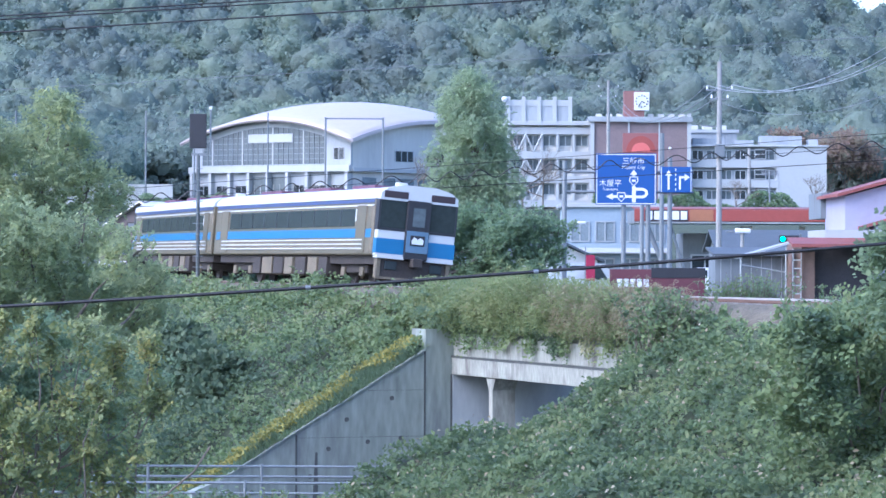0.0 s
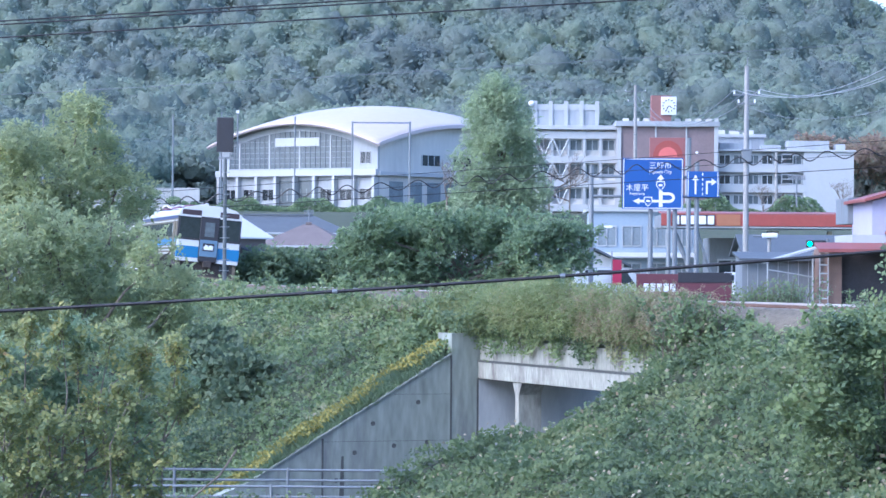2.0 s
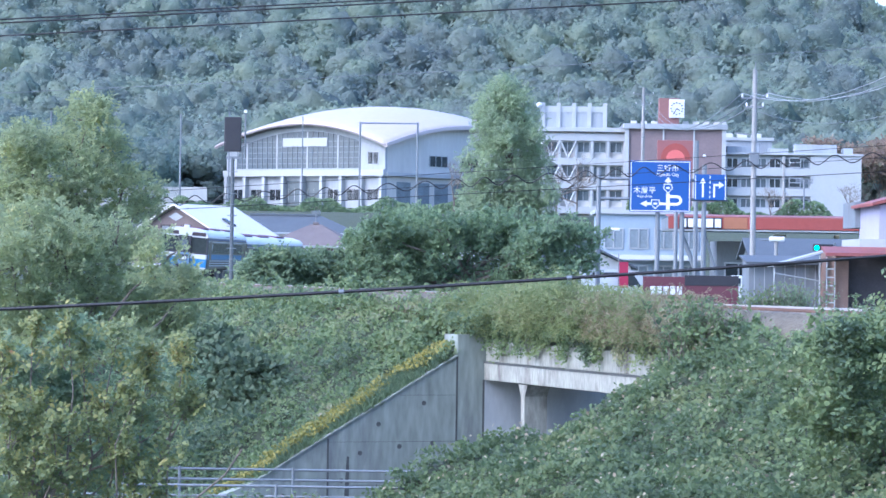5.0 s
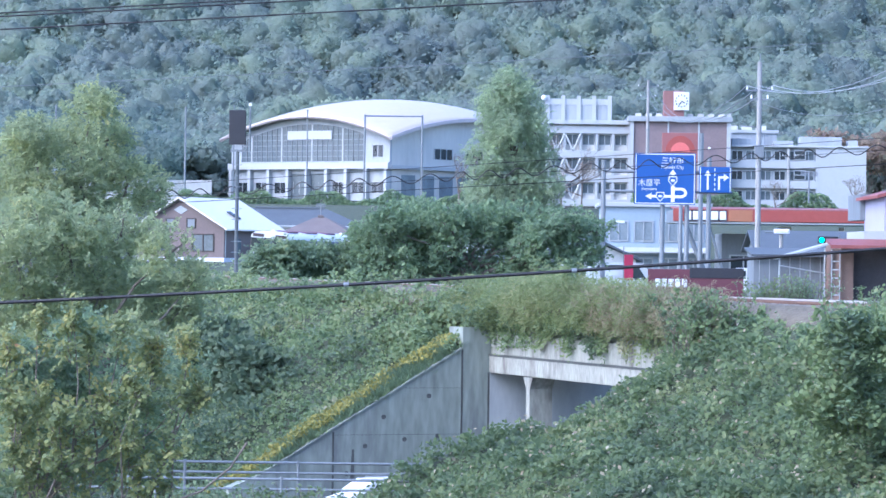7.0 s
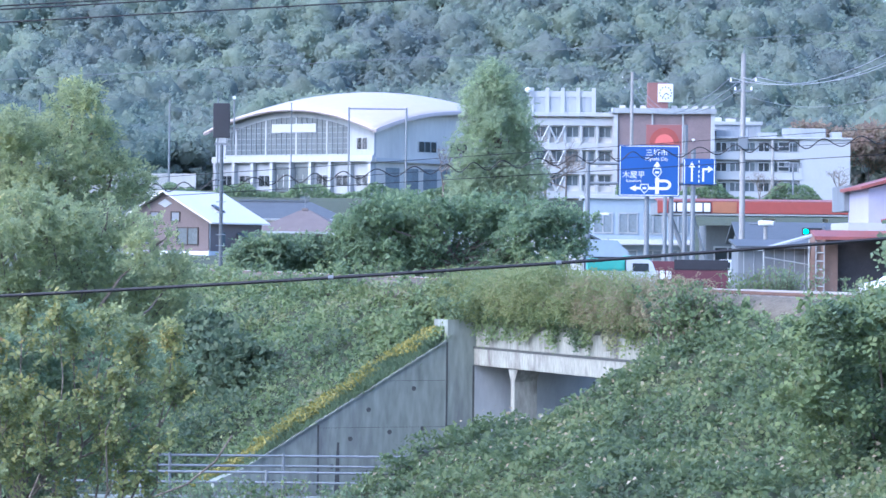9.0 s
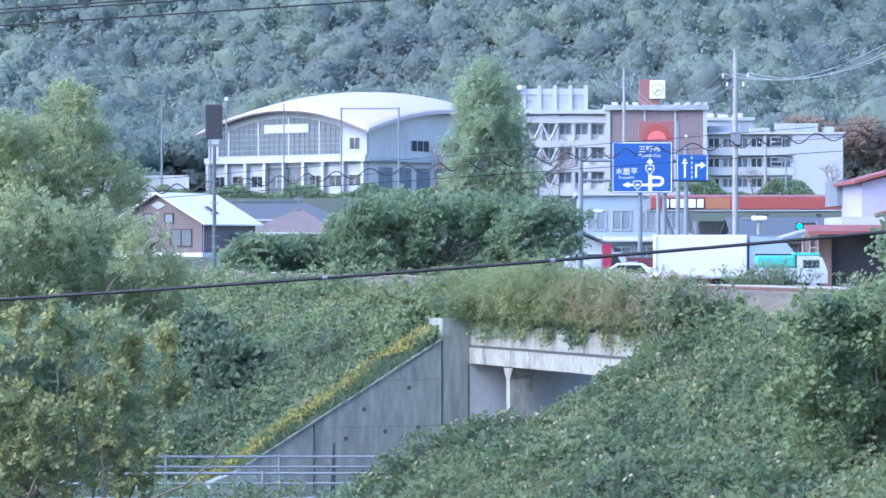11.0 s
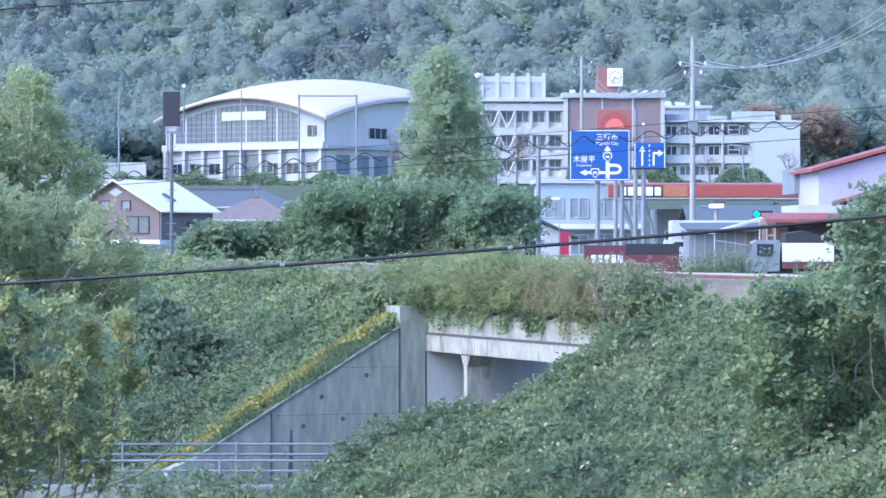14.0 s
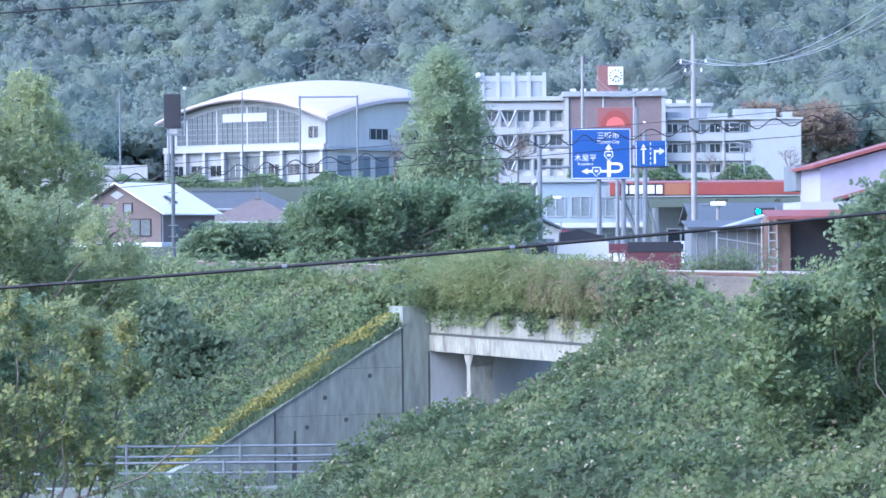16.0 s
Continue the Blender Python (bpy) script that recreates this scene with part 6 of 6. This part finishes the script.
part("back_roof", box(2.9, 4.8, 11, 17, 4.7, 6.2), M_SHED, rb, "grey roof behind")


# ---- cables ----
def cable(label, points, r, material=None):
    return tagged(part("cable", line(points, r), material or M_BLACK), label, "cable")


cable("thick black cable slung across the view", sag((-9.5, 30, 0.285), (9.5, 30, 1.735), 0.16, 24), 0.019)
for dx in (-1.3, 0.9):
    z = 0.285 + (dx + 9.5) / 19 * 1.45 - 0.16 * 4 * ((dx + 9.5) / 19) * (1 - (dx + 9.5) / 19)
    tagged(part("cable_clip", tube((dx - 0.025, 30, z), (dx + 0.025, 30, z + 0.003), 0.024), M_STEEL), "small metal clip on the black cable", "clip", "cable clips")
for k, dz in enumerate((0.0, -0.17, 0.24)):
    cable("thin black overhead wire high over the bank", sag((-30, 60 + k, 4.25 + dz), (30, 60 + k, 8.25 + dz), 0.08), 0.016)
cable("thin grey overhead wire crossing before the forest", sag((-60, 150, 6.9), (60, 150, 14.9), 0.5), 0.016, M_STEEL)
# telephone cable wound with a loose loop wire
def tele(x):
    return 4.76 + 0.078 * x


cable("wavy black wrapped telephone cable", [(x, 142, tele(x) + 0.2 * math.sin(x * 4.3 + 0.8 * math.sin(x * 0.9))) for x in np.arange(-30, 40, 0.12)], 0.028)
cable("thin black telephone messenger wire", [(x, 142.2, tele(x) + 0.5) for x in (-30, 0, 40)], 0.014)
cable("lower black telephone wire", [(x, 142.4, tele(x) - 0.05) for x in (-30, 0, 40)], 0.014)
cable("upper thin grey wire", [(x, 142.6, tele(x) - 0.5 - 0.01 * x) for x in (-30, 0, 40)], 0.018)
for dz, dx in ((0.0, -0.8), (0.0, 0.0), (0.05, 0.8)):
    cable("power line running off from the concrete pole", sag((17.3 + dx, 194.9, 11.95 + dz), (26.5 + dx, 95, 20.6 + dz * 8), 5.0), 0.018, M_FRAME)
    cable("power line running to the school pole", sag((17.3 + dx, 195, 11.95 + dz), (24.9 + dx, 470, 26.8), 3.6), 0.03, M_STEEL)
cable("lower power line from the concrete pole", sag((17.3, 194.9, 10.9), (26.5, 95, 16.5), 4.4), 0.014, M_STEEL)


# ---- vehicles ----
def wheel(parent, x, y, r, w=0.2, rim=True):
    wh = part("wheel", tube((-w / 2, 0, 0), (w / 2, 0, 0), r, seg=18), M_TYRE, parent, "black tyre")
    if rim:
        part("rim", tube((-w / 2 - 0.01, 0, 0), (w / 2 + 0.01, 0, 0), r * 0.58, seg=14), M_FRAME, wh)
    wh.matrix_basis = pose(x, y, r)
    return wh


def railcar(label, tail):
    """A diesel railcar, its y along the line, z from the rail; tail shows the cab end at -y."""
    c = thing("railcar", label, "railcar", None, "two-car diesel train")
    L = 10.2
    part("body", box(-1.43, 1.43, -L, L, 1.02, 3.0, 0.05), M_STAINLESS, c, "brushed stainless car body")
    arc = [(1.45 * math.cos(math.pi * i / 16), 2.98 + 0.53 * math.sin(math.pi * i / 16) ** 0.8) for i in range(17)]
    part("roof", prism(arc, 2 * L, "y", -L), M_TRAIN_WHITE, c, "white arched roof")
    for sx in (-1, 1):
        def side(name, y0, y1, z0, z1, m, t, label=""):
            xa, xb = sorted((sx * 1.43, sx * (1.43 + t)))
            return part(name, box(xa, xb, y0, y1, z0, z1), m, c, label)
        side("stripe", -L + 0.3, L - 0.3, 1.62, 1.93, M_TRAIN_BLUE, 0.012, "bright blue stripe")
        side("stripe", -L + 0.2, L - 0.2, 2.84, 2.95, M_TRAIN_NAVY, 0.012, "deep blue band under the roof")
        side("stripe", -L + 0.2, L - 0.2, 2.72, 2.77, M_TRAIN_WHITE, 0.014)
        for z in (1.22, 1.37, 1.52):
            side("bead", -L + 1.2, L - 1.2, z, z + 0.045, M_TRAIN_WHITE, 0.03, "bright beading line")
        for z in (1.28, 1.43):
            side("bead", -L + 1.2, L - 1.2, z, z + 0.07, M_UNDERBOX, 0.008)
        w = side("window_band", -L + 2.2, L - 2.2, 2.02, 2.64, M_TRAIN_GLASS, 0.016, "long dark window band")
        for k in range(1, 10):
            y = -L + 2.2 + k * (2 * L - 4.4) / 10
            xa, xb = sorted((sx * 1.43, sx * 1.452))
            part("window_post", box(xa, xb, y - 0.03, y + 0.03, 2.02, 2.64), M_DARK, w)
        for y in (-L + 1.0, L - 1.9):
            d = side("door", y, y + 0.95, 1.1, 2.75, M_STAINLESS, 0.025, "stainless folding door")
            for e in (y - 0.06, y + 0.95):
                xa, xb = sorted((sx * 1.43, sx * 1.45))
                part("door_groove", box(xa, xb, e, e + 0.06, 1.1, 2.75), M_UNDERBOX, d)
        side("end_post", -L + 0.05, -L + 0.45, 1.1, 2.75, M_UNDERBOX, 0.01)
        side("marker", -L + 2.05, -L + 2.15, 2.2, 2.62, M_SIGNWHITE, 0.02)
    # roof gear
    for y, l in ((-6.5, 2.6), (-1.0, 3.2), (5.0, 2.8)):
        part("cooler", box(-0.75, 0.75, y - l / 2, y + l / 2, 3.4, 3.57, 0.05), mat("dull maroon roof unit", (0.13, 0.06, 0.09), 0.7, var=0.2), c, "dark maroon rooftop cooler")
    part("horn", box(-0.35, 0.0, -9.2, -8.8, 3.45, 3.66, 0.04), M_TRAIN_WHITE, c)
    # underframe
    part("underframe", box(-1.2, 1.2, -L + 0.4, L - 0.4, 0.72, 1.03), M_UNDER, c, "dark underframe")
    for k, (y, l, m) in enumerate(((-4.3, 1.0, M_UNDER), (-3.0, 1.1, M_UNDERBOX), (-1.5, 1.3, M_UNDER), (0.0, 1.0, M_UNDERBOX), (1.3, 1.2, M_UNDER), (2.8, 1.3, M_UNDERBOX), (4.2, 1.0, M_UNDER))):
        for x0, x1 in ((-1.33, -0.5), (0.5, 1.33)):
            part("equipment_box", box(x0, x1, y - l / 2, y + l / 2, 0.3, 0.95, 0.04), m, c)
    for by_ in (-7.0, 7.0):
        bo = part("bogie", box(-1.0, 1.0, by_ - 1.5, by_ + 1.5, 0.42, 0.72, 0.05), M_UNDER, c, "grimy bogie")
        for dy in (-1.05, 1.05):
            for x in (-0.57, 0.57):
                part("wheel", tube((x - 0.06, by_ + dy, 0.43), (x + 0.06, by_ + dy, 0.43), 0.43, seg=20), M_UNDER, bo)
            for x in (-1.08, 1.0):
                part("axle_box", box(x, x + 0.1, by_ + dy - 0.2, by_ + dy + 0.2, 0.3, 0.62, 0.03), M_UNDERBOX, bo)
    ends = (-1,) if tail else (-1, 1)
    for e in ends if tail else (1,):
        f = L * e

        def face(name, x0, x1, z0, z1, m, t, label="", bev=0.0):
            ya, yb = sorted((f, f + e * t))
            return part(name, box(x0, x1, ya, yb, z0, z1, bev), m, c, label)
        fc = face("cab_front", -1.43, 1.43, 1.0, 3.02, M_TRAIN_WHITE, 0.35, "white cab end", 0.06)
        face("window_mask", -1.437, 1.437, 1.9, 2.97, M_DARK, 0.362, "black window surround")
        face("windscreen", -1.36, -0.42, 2.0, 2.93, M_TRAIN_GLASS, 0.37, "dark windscreen")
        face("windscreen", 0.42, 1.36, 2.0, 2.93, M_TRAIN_GLASS, 0.37, "dark windscreen")
        face("cab_band", -1.435, 1.435, 1.1, 1.62, M_TRAIN_BLUE, 0.365, "bright blue band on the cab end")
        gw = face("gangway_door", -0.43, 0.43, 0.95, 3.0, M_DARK, 0.48, "dark gangway door with a destination panel", 0.04)
        ya, yb = sorted((f + e * 0.48, f + e * 0.5))
        part("gangway_panel", box(-0.4, 0.4, ya, yb, 1.2, 1.95), mat("pale blue gangway panel", (0.12, 0.2, 0.28), 0.5, var=0.12), gw)
        ya, yb = sorted((f + e * 0.49, f + e * 0.52))
        part("head_mark", box(-0.26, 0.26, ya, yb, 1.45, 1.8, 0.02), M_DARK, gw, "train name board")
        ya, yb = sorted((f + e * 0.51, f + e * 0.535))
        part("head_mark_shape", prism([(-0.2, 1.5), (0.2, 1.5), (0.22, 1.66), (0.1, 1.74), (0.0, 1.66), (-0.12, 1.75), (-0.22, 1.62)], abs(yb - ya), "y", ya), M_SIGNWHITE, gw, "plain white mountain shape")
        ya, yb = sorted((f + e * 0.485, f + e * 0.5))
        part("gangway_window", box(-0.22, 0.22, ya, yb, 2.1, 2.75), M_GLASS_GREY, gw)
        brow = prism([(-1.43, 2.95), (1.43, 2.95), (1.4, 3.2), (1.15, 3.38), (0.6, 3.51), (-0.6, 3.51), (-1.15, 3.38), (-1.4, 3.2)], 0.4, "y", min(f, f + e * 0.4))
        part("brow", brow, M_TRAIN_WHITE, c, "white brow over the windscreens")
        for x0, x1 in ((-1.3, -0.42), (0.42, 1.3)):
            face("lamp_window", x0, x1, 3.03, 3.27, M_TAIL, 0.415, "dark red lamp window", 0.02)
        face("bumper", -1.4, -0.4, 0.93, 1.04, M_TRAIN_WHITE, 0.42, "white bumper bar")
        face("bumper", 0.4, 1.4, 0.93, 1.04, M_TRAIN_WHITE, 0.42, "white bumper bar")
        face("skirt", -1.3, 1.3, 0.3, 0.93, M_UNDER, 0.25, "dark skirt with pale edges")
        for x0, x1 in ((-1.34, -1.2), (1.2, 1.34)):
            face("skirt_edge", x0, x1, 0.25, 0.93, M_UNDERBOX, 0.3)
        face("skirt_edge", -1.3, 1.3, 0.22, 0.3, M_UNDERBOX, 0.3)
        face("lamp_box", -1.05, -0.6, 0.55, 0.85, M_DARK_GLASS, 0.3, "dark lamp box", 0.03)
        face("lamp_box", 0.6, 1.05, 0.55, 0.85, M_DARK_GLASS, 0.3, "dark lamp box", 0.03)
        face("coupler", -0.18, 0.18, 0.7, 1.0, M_UNDER, 0.75, "dark coupler", 0.03)
    part("gangway", box(-0.5, 0.5, L if tail else -L - 0.35, L + 0.35 if tail else -L, 1.1, 3.0, 0.04), M_DARK, c, "black gangway bellows")
    return c


def shell(outline, half, bm=None, pinch=0.84, belt=0.9):
    """A car body: side outline in y, z drawn across, drawn in above the belt line."""
    bm = bmesh.new()
    rows_ = []
    for x, k in ((-half, 1), (-half * 0.96, 0), (half * 0.96, 0), (half, 1)):
        rows_.append([bm.verts.new((x * (pinch if z > belt else 1.0), y, z)) for y, z in outline])
    n = len(outline)
    for a, b in zip(rows_, rows_[1:]):
        for i in range(n):
            bm.faces.new((a[i], a[(i + 1) % n], b[(i + 1) % n], b[i]))
    bm.faces.new(rows_[0])
    bm.faces.new(rows_[-1][::-1])
    bmesh.ops.recalc_face_normals(bm, faces=bm.faces)
    return bm


def car(label, paint, L=4.3, H=1.48, van=False):
    """A road car heading +y."""
    c = thing("car", label, "car")
    h = L / 2
    if van:
        o = [(-h, 0.3), (h, 0.3), (h, 0.85), (h - 0.35, 1.05), (h - 1.0, H - 0.05), (h - 1.4, H), (-h + 0.2, H), (-h, 1.0)]
    else:
        o = [(-h, 0.3), (h, 0.3), (h, 0.7), (h - 0.9, 0.92), (h - 1.75, H - 0.04), (h - 2.2, H), (-h + 1.0, H - 0.03), (-h + 0.25, 0.98), (-h, 0.9)]
    b = part("body", shell(o, 0.85), paint, c)
    front, rear = (h - 1.15, -h + 0.35) if van else (h - 1.55, -h + 0.75)
    for sx in (-1, 1):
        g = prism([(rear, 0.98), (front + 0.35, 0.98), (front - 0.2, H - 0.13), (rear + 0.35, H - 0.13)], 0.03, "x", sx * 0.83 * 0.85 - (0.0 if sx > 0 else 0.03) + sx * 0.012)
        part("side_window", g, M_DARK_GLASS, c, "dark side window")
        part("headlight", box(sx * 0.72 - 0.12, sx * 0.72 + 0.12, h - 0.06, h + 0.01, 0.6, 0.74, 0.02), M_SIGNWHITE, c)
        part("tail_light", box(sx * 0.74 - 0.09, sx * 0.74 + 0.09, -h - 0.01, -h + 0.05, 0.72, 0.92, 0.02), M_TAIL, c)
        for y in (-h + 0.8, h - 0.85):
            wheel(c, sx * 0.76, y, 0.31)
        part("mirror", box(sx * 0.92 - 0.08, sx * 0.92 + 0.08, front - 0.1, front + 0.05, 0.95, 1.08, 0.03), paint, c)
    part("roof_rail", box(-0.62, -0.58, -h + 1.2, h - 2.2, H - 0.01, H + 0.04), M_FRAME, c)
    return c


def lorry(label, bed, L, cab_m, H=2.0, cab_l=1.5):
    """A small lorry heading +y: cab in front; bed is a function that adds the load part."""
    c = thing("lorry", label, "lorry")
    h = L / 2
    part("cab", shell([(h - cab_l, 0.5), (h, 0.45), (h, 1.1), (h - 0.25, H - 0.1), (h - 0.45, H), (h - cab_l, H)], 0.88, pinch=0.94, belt=1.2), cab_m, c, "cab")
    part("windscreen", prism([(h - 0.245, H - 0.18), (h - 0.005, 1.15), (h + 0.02, 1.15), (h - 0.22, H - 0.18)], 1.45, "x", -0.725), M_DARK_GLASS, c)
    for sx in (-1, 1):
        part("side_window", box(sx * 0.86 - 0.02, sx * 0.86 + 0.02, h - cab_l + 0.3, h - 0.4, 1.2, H - 0.2), M_DARK_GLASS, c)
        for y in (-h + 0.9, h - 0.7):
            wheel(c, sx * 0.72, y, 0.34)
    part("chassis", box(-0.5, 0.5, -h, h - 0.4, 0.4, 0.62), M_UNDER, c)
    bed(c, h, cab_l)
    return c


def box_bed(c, h, k):
    part("cargo_box", box(-0.95, 0.95, -h, h - k - 0.1, 0.7, 2.85, 0.04), M_TRUCKWHITE, c, "tall white cargo box")
    for y in (-h + 0.05, h - k - 0.17):
        part("corner_post", box(-0.97, -0.9, y, y + 0.06, 0.68, 2.87), M_FRAME, c)
        part("corner_post", box(0.9, 0.97, y, y + 0.06, 0.68, 2.87), M_FRAME, c)
    for sx in (-0.965, 0.945):
        part("lower_rail", box(sx, sx + 0.02, -h, h - k - 0.1, 0.68, 0.78), M_FRAME, c)
    part("wind_deflector", prism([(h - k + 0.02, 2.08), (h - 0.3, 2.08), (h - 0.9, 2.72), (h - k + 0.02, 2.78)], 1.6, "x", -0.8), M_LIGHTBLUE, c, "pale blue wind deflector")


def green_bed(c, h, k):
    part("bed", box(-0.8, 0.8, -h, h - k - 0.05, 0.62, 1.2, 0.03), M_CARSILVER, c, "silver drop-side bed")
    part("tarpaulin", box(-0.82, 0.82, -h - 0.02, h - k - 0.05, 1.2, 1.82, 0.14), M_GREENSHEET, c, "sea green tarpaulin load cover")
    part("cab_cover", box(-0.83, 0.83, h - k - 0.1, h - 0.35, 1.8, 1.96, 0.06), M_GREENSHEET, c)


def flat_bed(c, h, k):
    part("side_board", box(-0.98, -0.93, -h, h - k - 0.1, 0.95, 1.85, 0.02), M_TRUCKWHITE, c, "white drop-side board")
    part("side_board", box(0.93, 0.98, -h, h - k - 0.1, 0.95, 1.85, 0.02), M_TRUCKWHITE, c, "white drop-side board")
    part("bed", box(-0.93, 0.93, -h, h - k - 0.1, 0.62, 0.98), M_MAROON, c)
    part("load", prism([(-h + 0.1, 0.98), (h - k - 0.2, 0.98), (h - k - 0.3, 2.3), (-h + 1.4, 2.45), (-h + 0.2, 2.1)], 1.7, "x", -0.85), M_DARK, c, "dark sheeted load")


def bus(label):
    c = thing("bus", label, "bus")
    part("body", box(-1.2, 1.2, -4.9, 4.9, 0.35, 3.1, 0.12), M_WHITE_TRIM, c, "white bus body")
    for sx in (-1, 1):
        xa, xb = sorted((sx * 1.2, sx * 1.215))
        w = part("window_band", box(xa, xb, -4.4, 4.4, 1.5, 2.5), M_GLASS_GREY, c, "grey window band")
        for k in range(7):
            xa, xb = sorted((sx * 1.2, sx * 1.23))
            part("window_post", box(xa, xb, -4.4 + k * 1.45, -4.3 + k * 1.45, 1.5, 2.5), M_WHITE_TRIM, w)
        for y in (-2.9, 3.0):
            wheel(c, sx * 1.02, y, 0.45, 0.25)
    part("windscreen", box(-1.05, 1.05, 4.9, 4.92, 1.3, 2.6), M_DARK_GLASS, c)
    return c


rear_car = railcar("rear diesel railcar with stainless sides and blue stripe", True)
lead_car = railcar("leading diesel railcar with stainless sides and blue stripe", False)
road_car = car("white hatchback driving through the sunken road", M_CARWHITE, 4.2, 1.5)
town_car = car("white saloon driving on the town road", M_CARWHITE, 3.7, 1.42)
late_car = car("white hatchback on the town road", M_CARWHITE, 3.9, 1.5)
van = car("silver van behind the workshop", M_CARSILVER, 4.4, 1.95, True)
box_lorry = lorry("small box lorry with a tall white cargo box", box_bed, 7.2, M_LIGHTBLUE, 2.1, 2.5)
green_lorry = lorry("small lorry with a sea green tarpaulin", green_bed, 3.4, M_CARSILVER, 1.8)
flat_lorry = lorry("white drop-side lorry with a dark sheeted load", flat_bed, 4.1, M_SHED, 2.0)
town_bus = bus("white bus passing the fuel station")


def on_rails(s):
    x, y, h = line_at(s)
    lean_ = 5.1 if s > -6 else max(0.0, 5.1 * (s + 30) / 24)
    return pose(x, y, fall(s), 0, 0, math.degrees(h) - 90) @ pose(0, 0, 0, 0, lean_, 0)


def along_x(x, y, sign, z=None):
    return pose(x, y, (TOWN + 0.06) if z is None else z, 0, 0, -90 * sign)


def on_sunken_road(o):
    return pose(bx, by, 0, 0, 0, 201.69) @ pose(o, 5.6, ROAD_Z + 0.02, 0, 0, 90)


def motions():
    times = [0.5 * i for i in range(33)]
    walk(rear_car, [(t, on_rails(7.7 + 17.75 * t)) for t in times])
    walk(lead_car, [(t, on_rails(28.5 + 17.75 * t)) for t in times])
    walk(road_car, [(t, on_sunken_road(max(-36.0, 12.4 - 12.6 * (t - 6.6)))) for t in times])
    walk(box_lorry, [(0, along_x(-0.95, 156.5, 1)), (8, along_x(-0.95, 156.5, 1)), (8.5, along_x(2.26, 156.5, 1)), (9, along_x(4.90, 156.5, 1)), (10, along_x(9.59, 156.5, 1)), (11.3, along_x(14.98, 156.5, 1)), (11.7, along_x(17.55, 156.5, 1)), (12.5, along_x(21.30, 156.5, 1)), (13.5, along_x(25.99, 156.5, 1)), (16, along_x(37.70, 156.5, 1))])
    walk(green_lorry, [(0, along_x(-2.00, 153.5, 1)), (7.6, along_x(-2.00, 153.5, 1)), (8.2, along_x(4.47, 153.5, 1)), (9, along_x(7.70, 153.5, 1)), (10, along_x(12.37, 153.5, 1)), (11.3, along_x(17.85, 153.5, 1)), (11.7, along_x(20.30, 153.5, 1)), (13, along_x(26.36, 153.5, 1)), (16, along_x(40.36, 153.5, 1))])
    walk(town_bus, [(0, along_x(-3.03, 186, 1)), (10.2, along_x(-3.03, 186, 1)), (11.3, along_x(5.97, 186, 1)), (11.7, along_x(10.62, 186, 1)), (12.2, along_x(12.80, 186, 1)), (13.5, along_x(16.62, 186, 1)), (14.2, along_x(21.62, 186, 1)), (16, along_x(36.62, 186, 1))])
    walk(flat_lorry, [(0, along_x(56.61, 150, -1)), (9, along_x(56.61, 150, -1)), (13, along_x(24.65, 150, -1)), (13.6, along_x(20.63, 150, -1)), (14.2, along_x(16.61, 150, -1)), (14.8, along_x(12.59, 150, -1)), (15.4, along_x(9.26, 150, -1)), (16, along_x(7.05, 150, -1))])
    walk(town_car, [(0, along_x(58.53, 149.8, -1)), (2.5, along_x(22.03, 149.8, -1)), (3, along_x(13.53, 149.8, -1)), (3.6, along_x(9.45, 149.8, -1)), (4, along_x(7.65, 149.8, -1)), (4.2, along_x(6.9, 149.8, -1)), (5.5, along_x(2.34, 149.8, -1)), (7.2, along_x(-4.60, 149.8, -1)), (16, along_x(-4.60, 149.8, -1))])
    walk(late_car, [(0, along_x(67.34, 149.8, -1)), (6, along_x(52.34, 149.8, -1)), (10, along_x(12.34, 149.8, -1)), (11.3, along_x(7.34, 149.8, -1)), (12, along_x(7.08, 149.8, -1)), (12.8, along_x(4.58, 149.8, -1)), (13.6, along_x(0.30, 149.8, -1)), (16, along_x(0.30, 149.8, -1))])
    walk(van, [(0, along_x(8.32, 183.0, 1)), (12.5, along_x(8.32, 183.0, 1)), (14.2, along_x(17.32, 183.0, 1)), (14.8, along_x(18.51, 183.0, 1)), (15.4, along_x(24.01, 183.0, 1)), (16, along_x(30.51, 183.0, 1))])


motions()
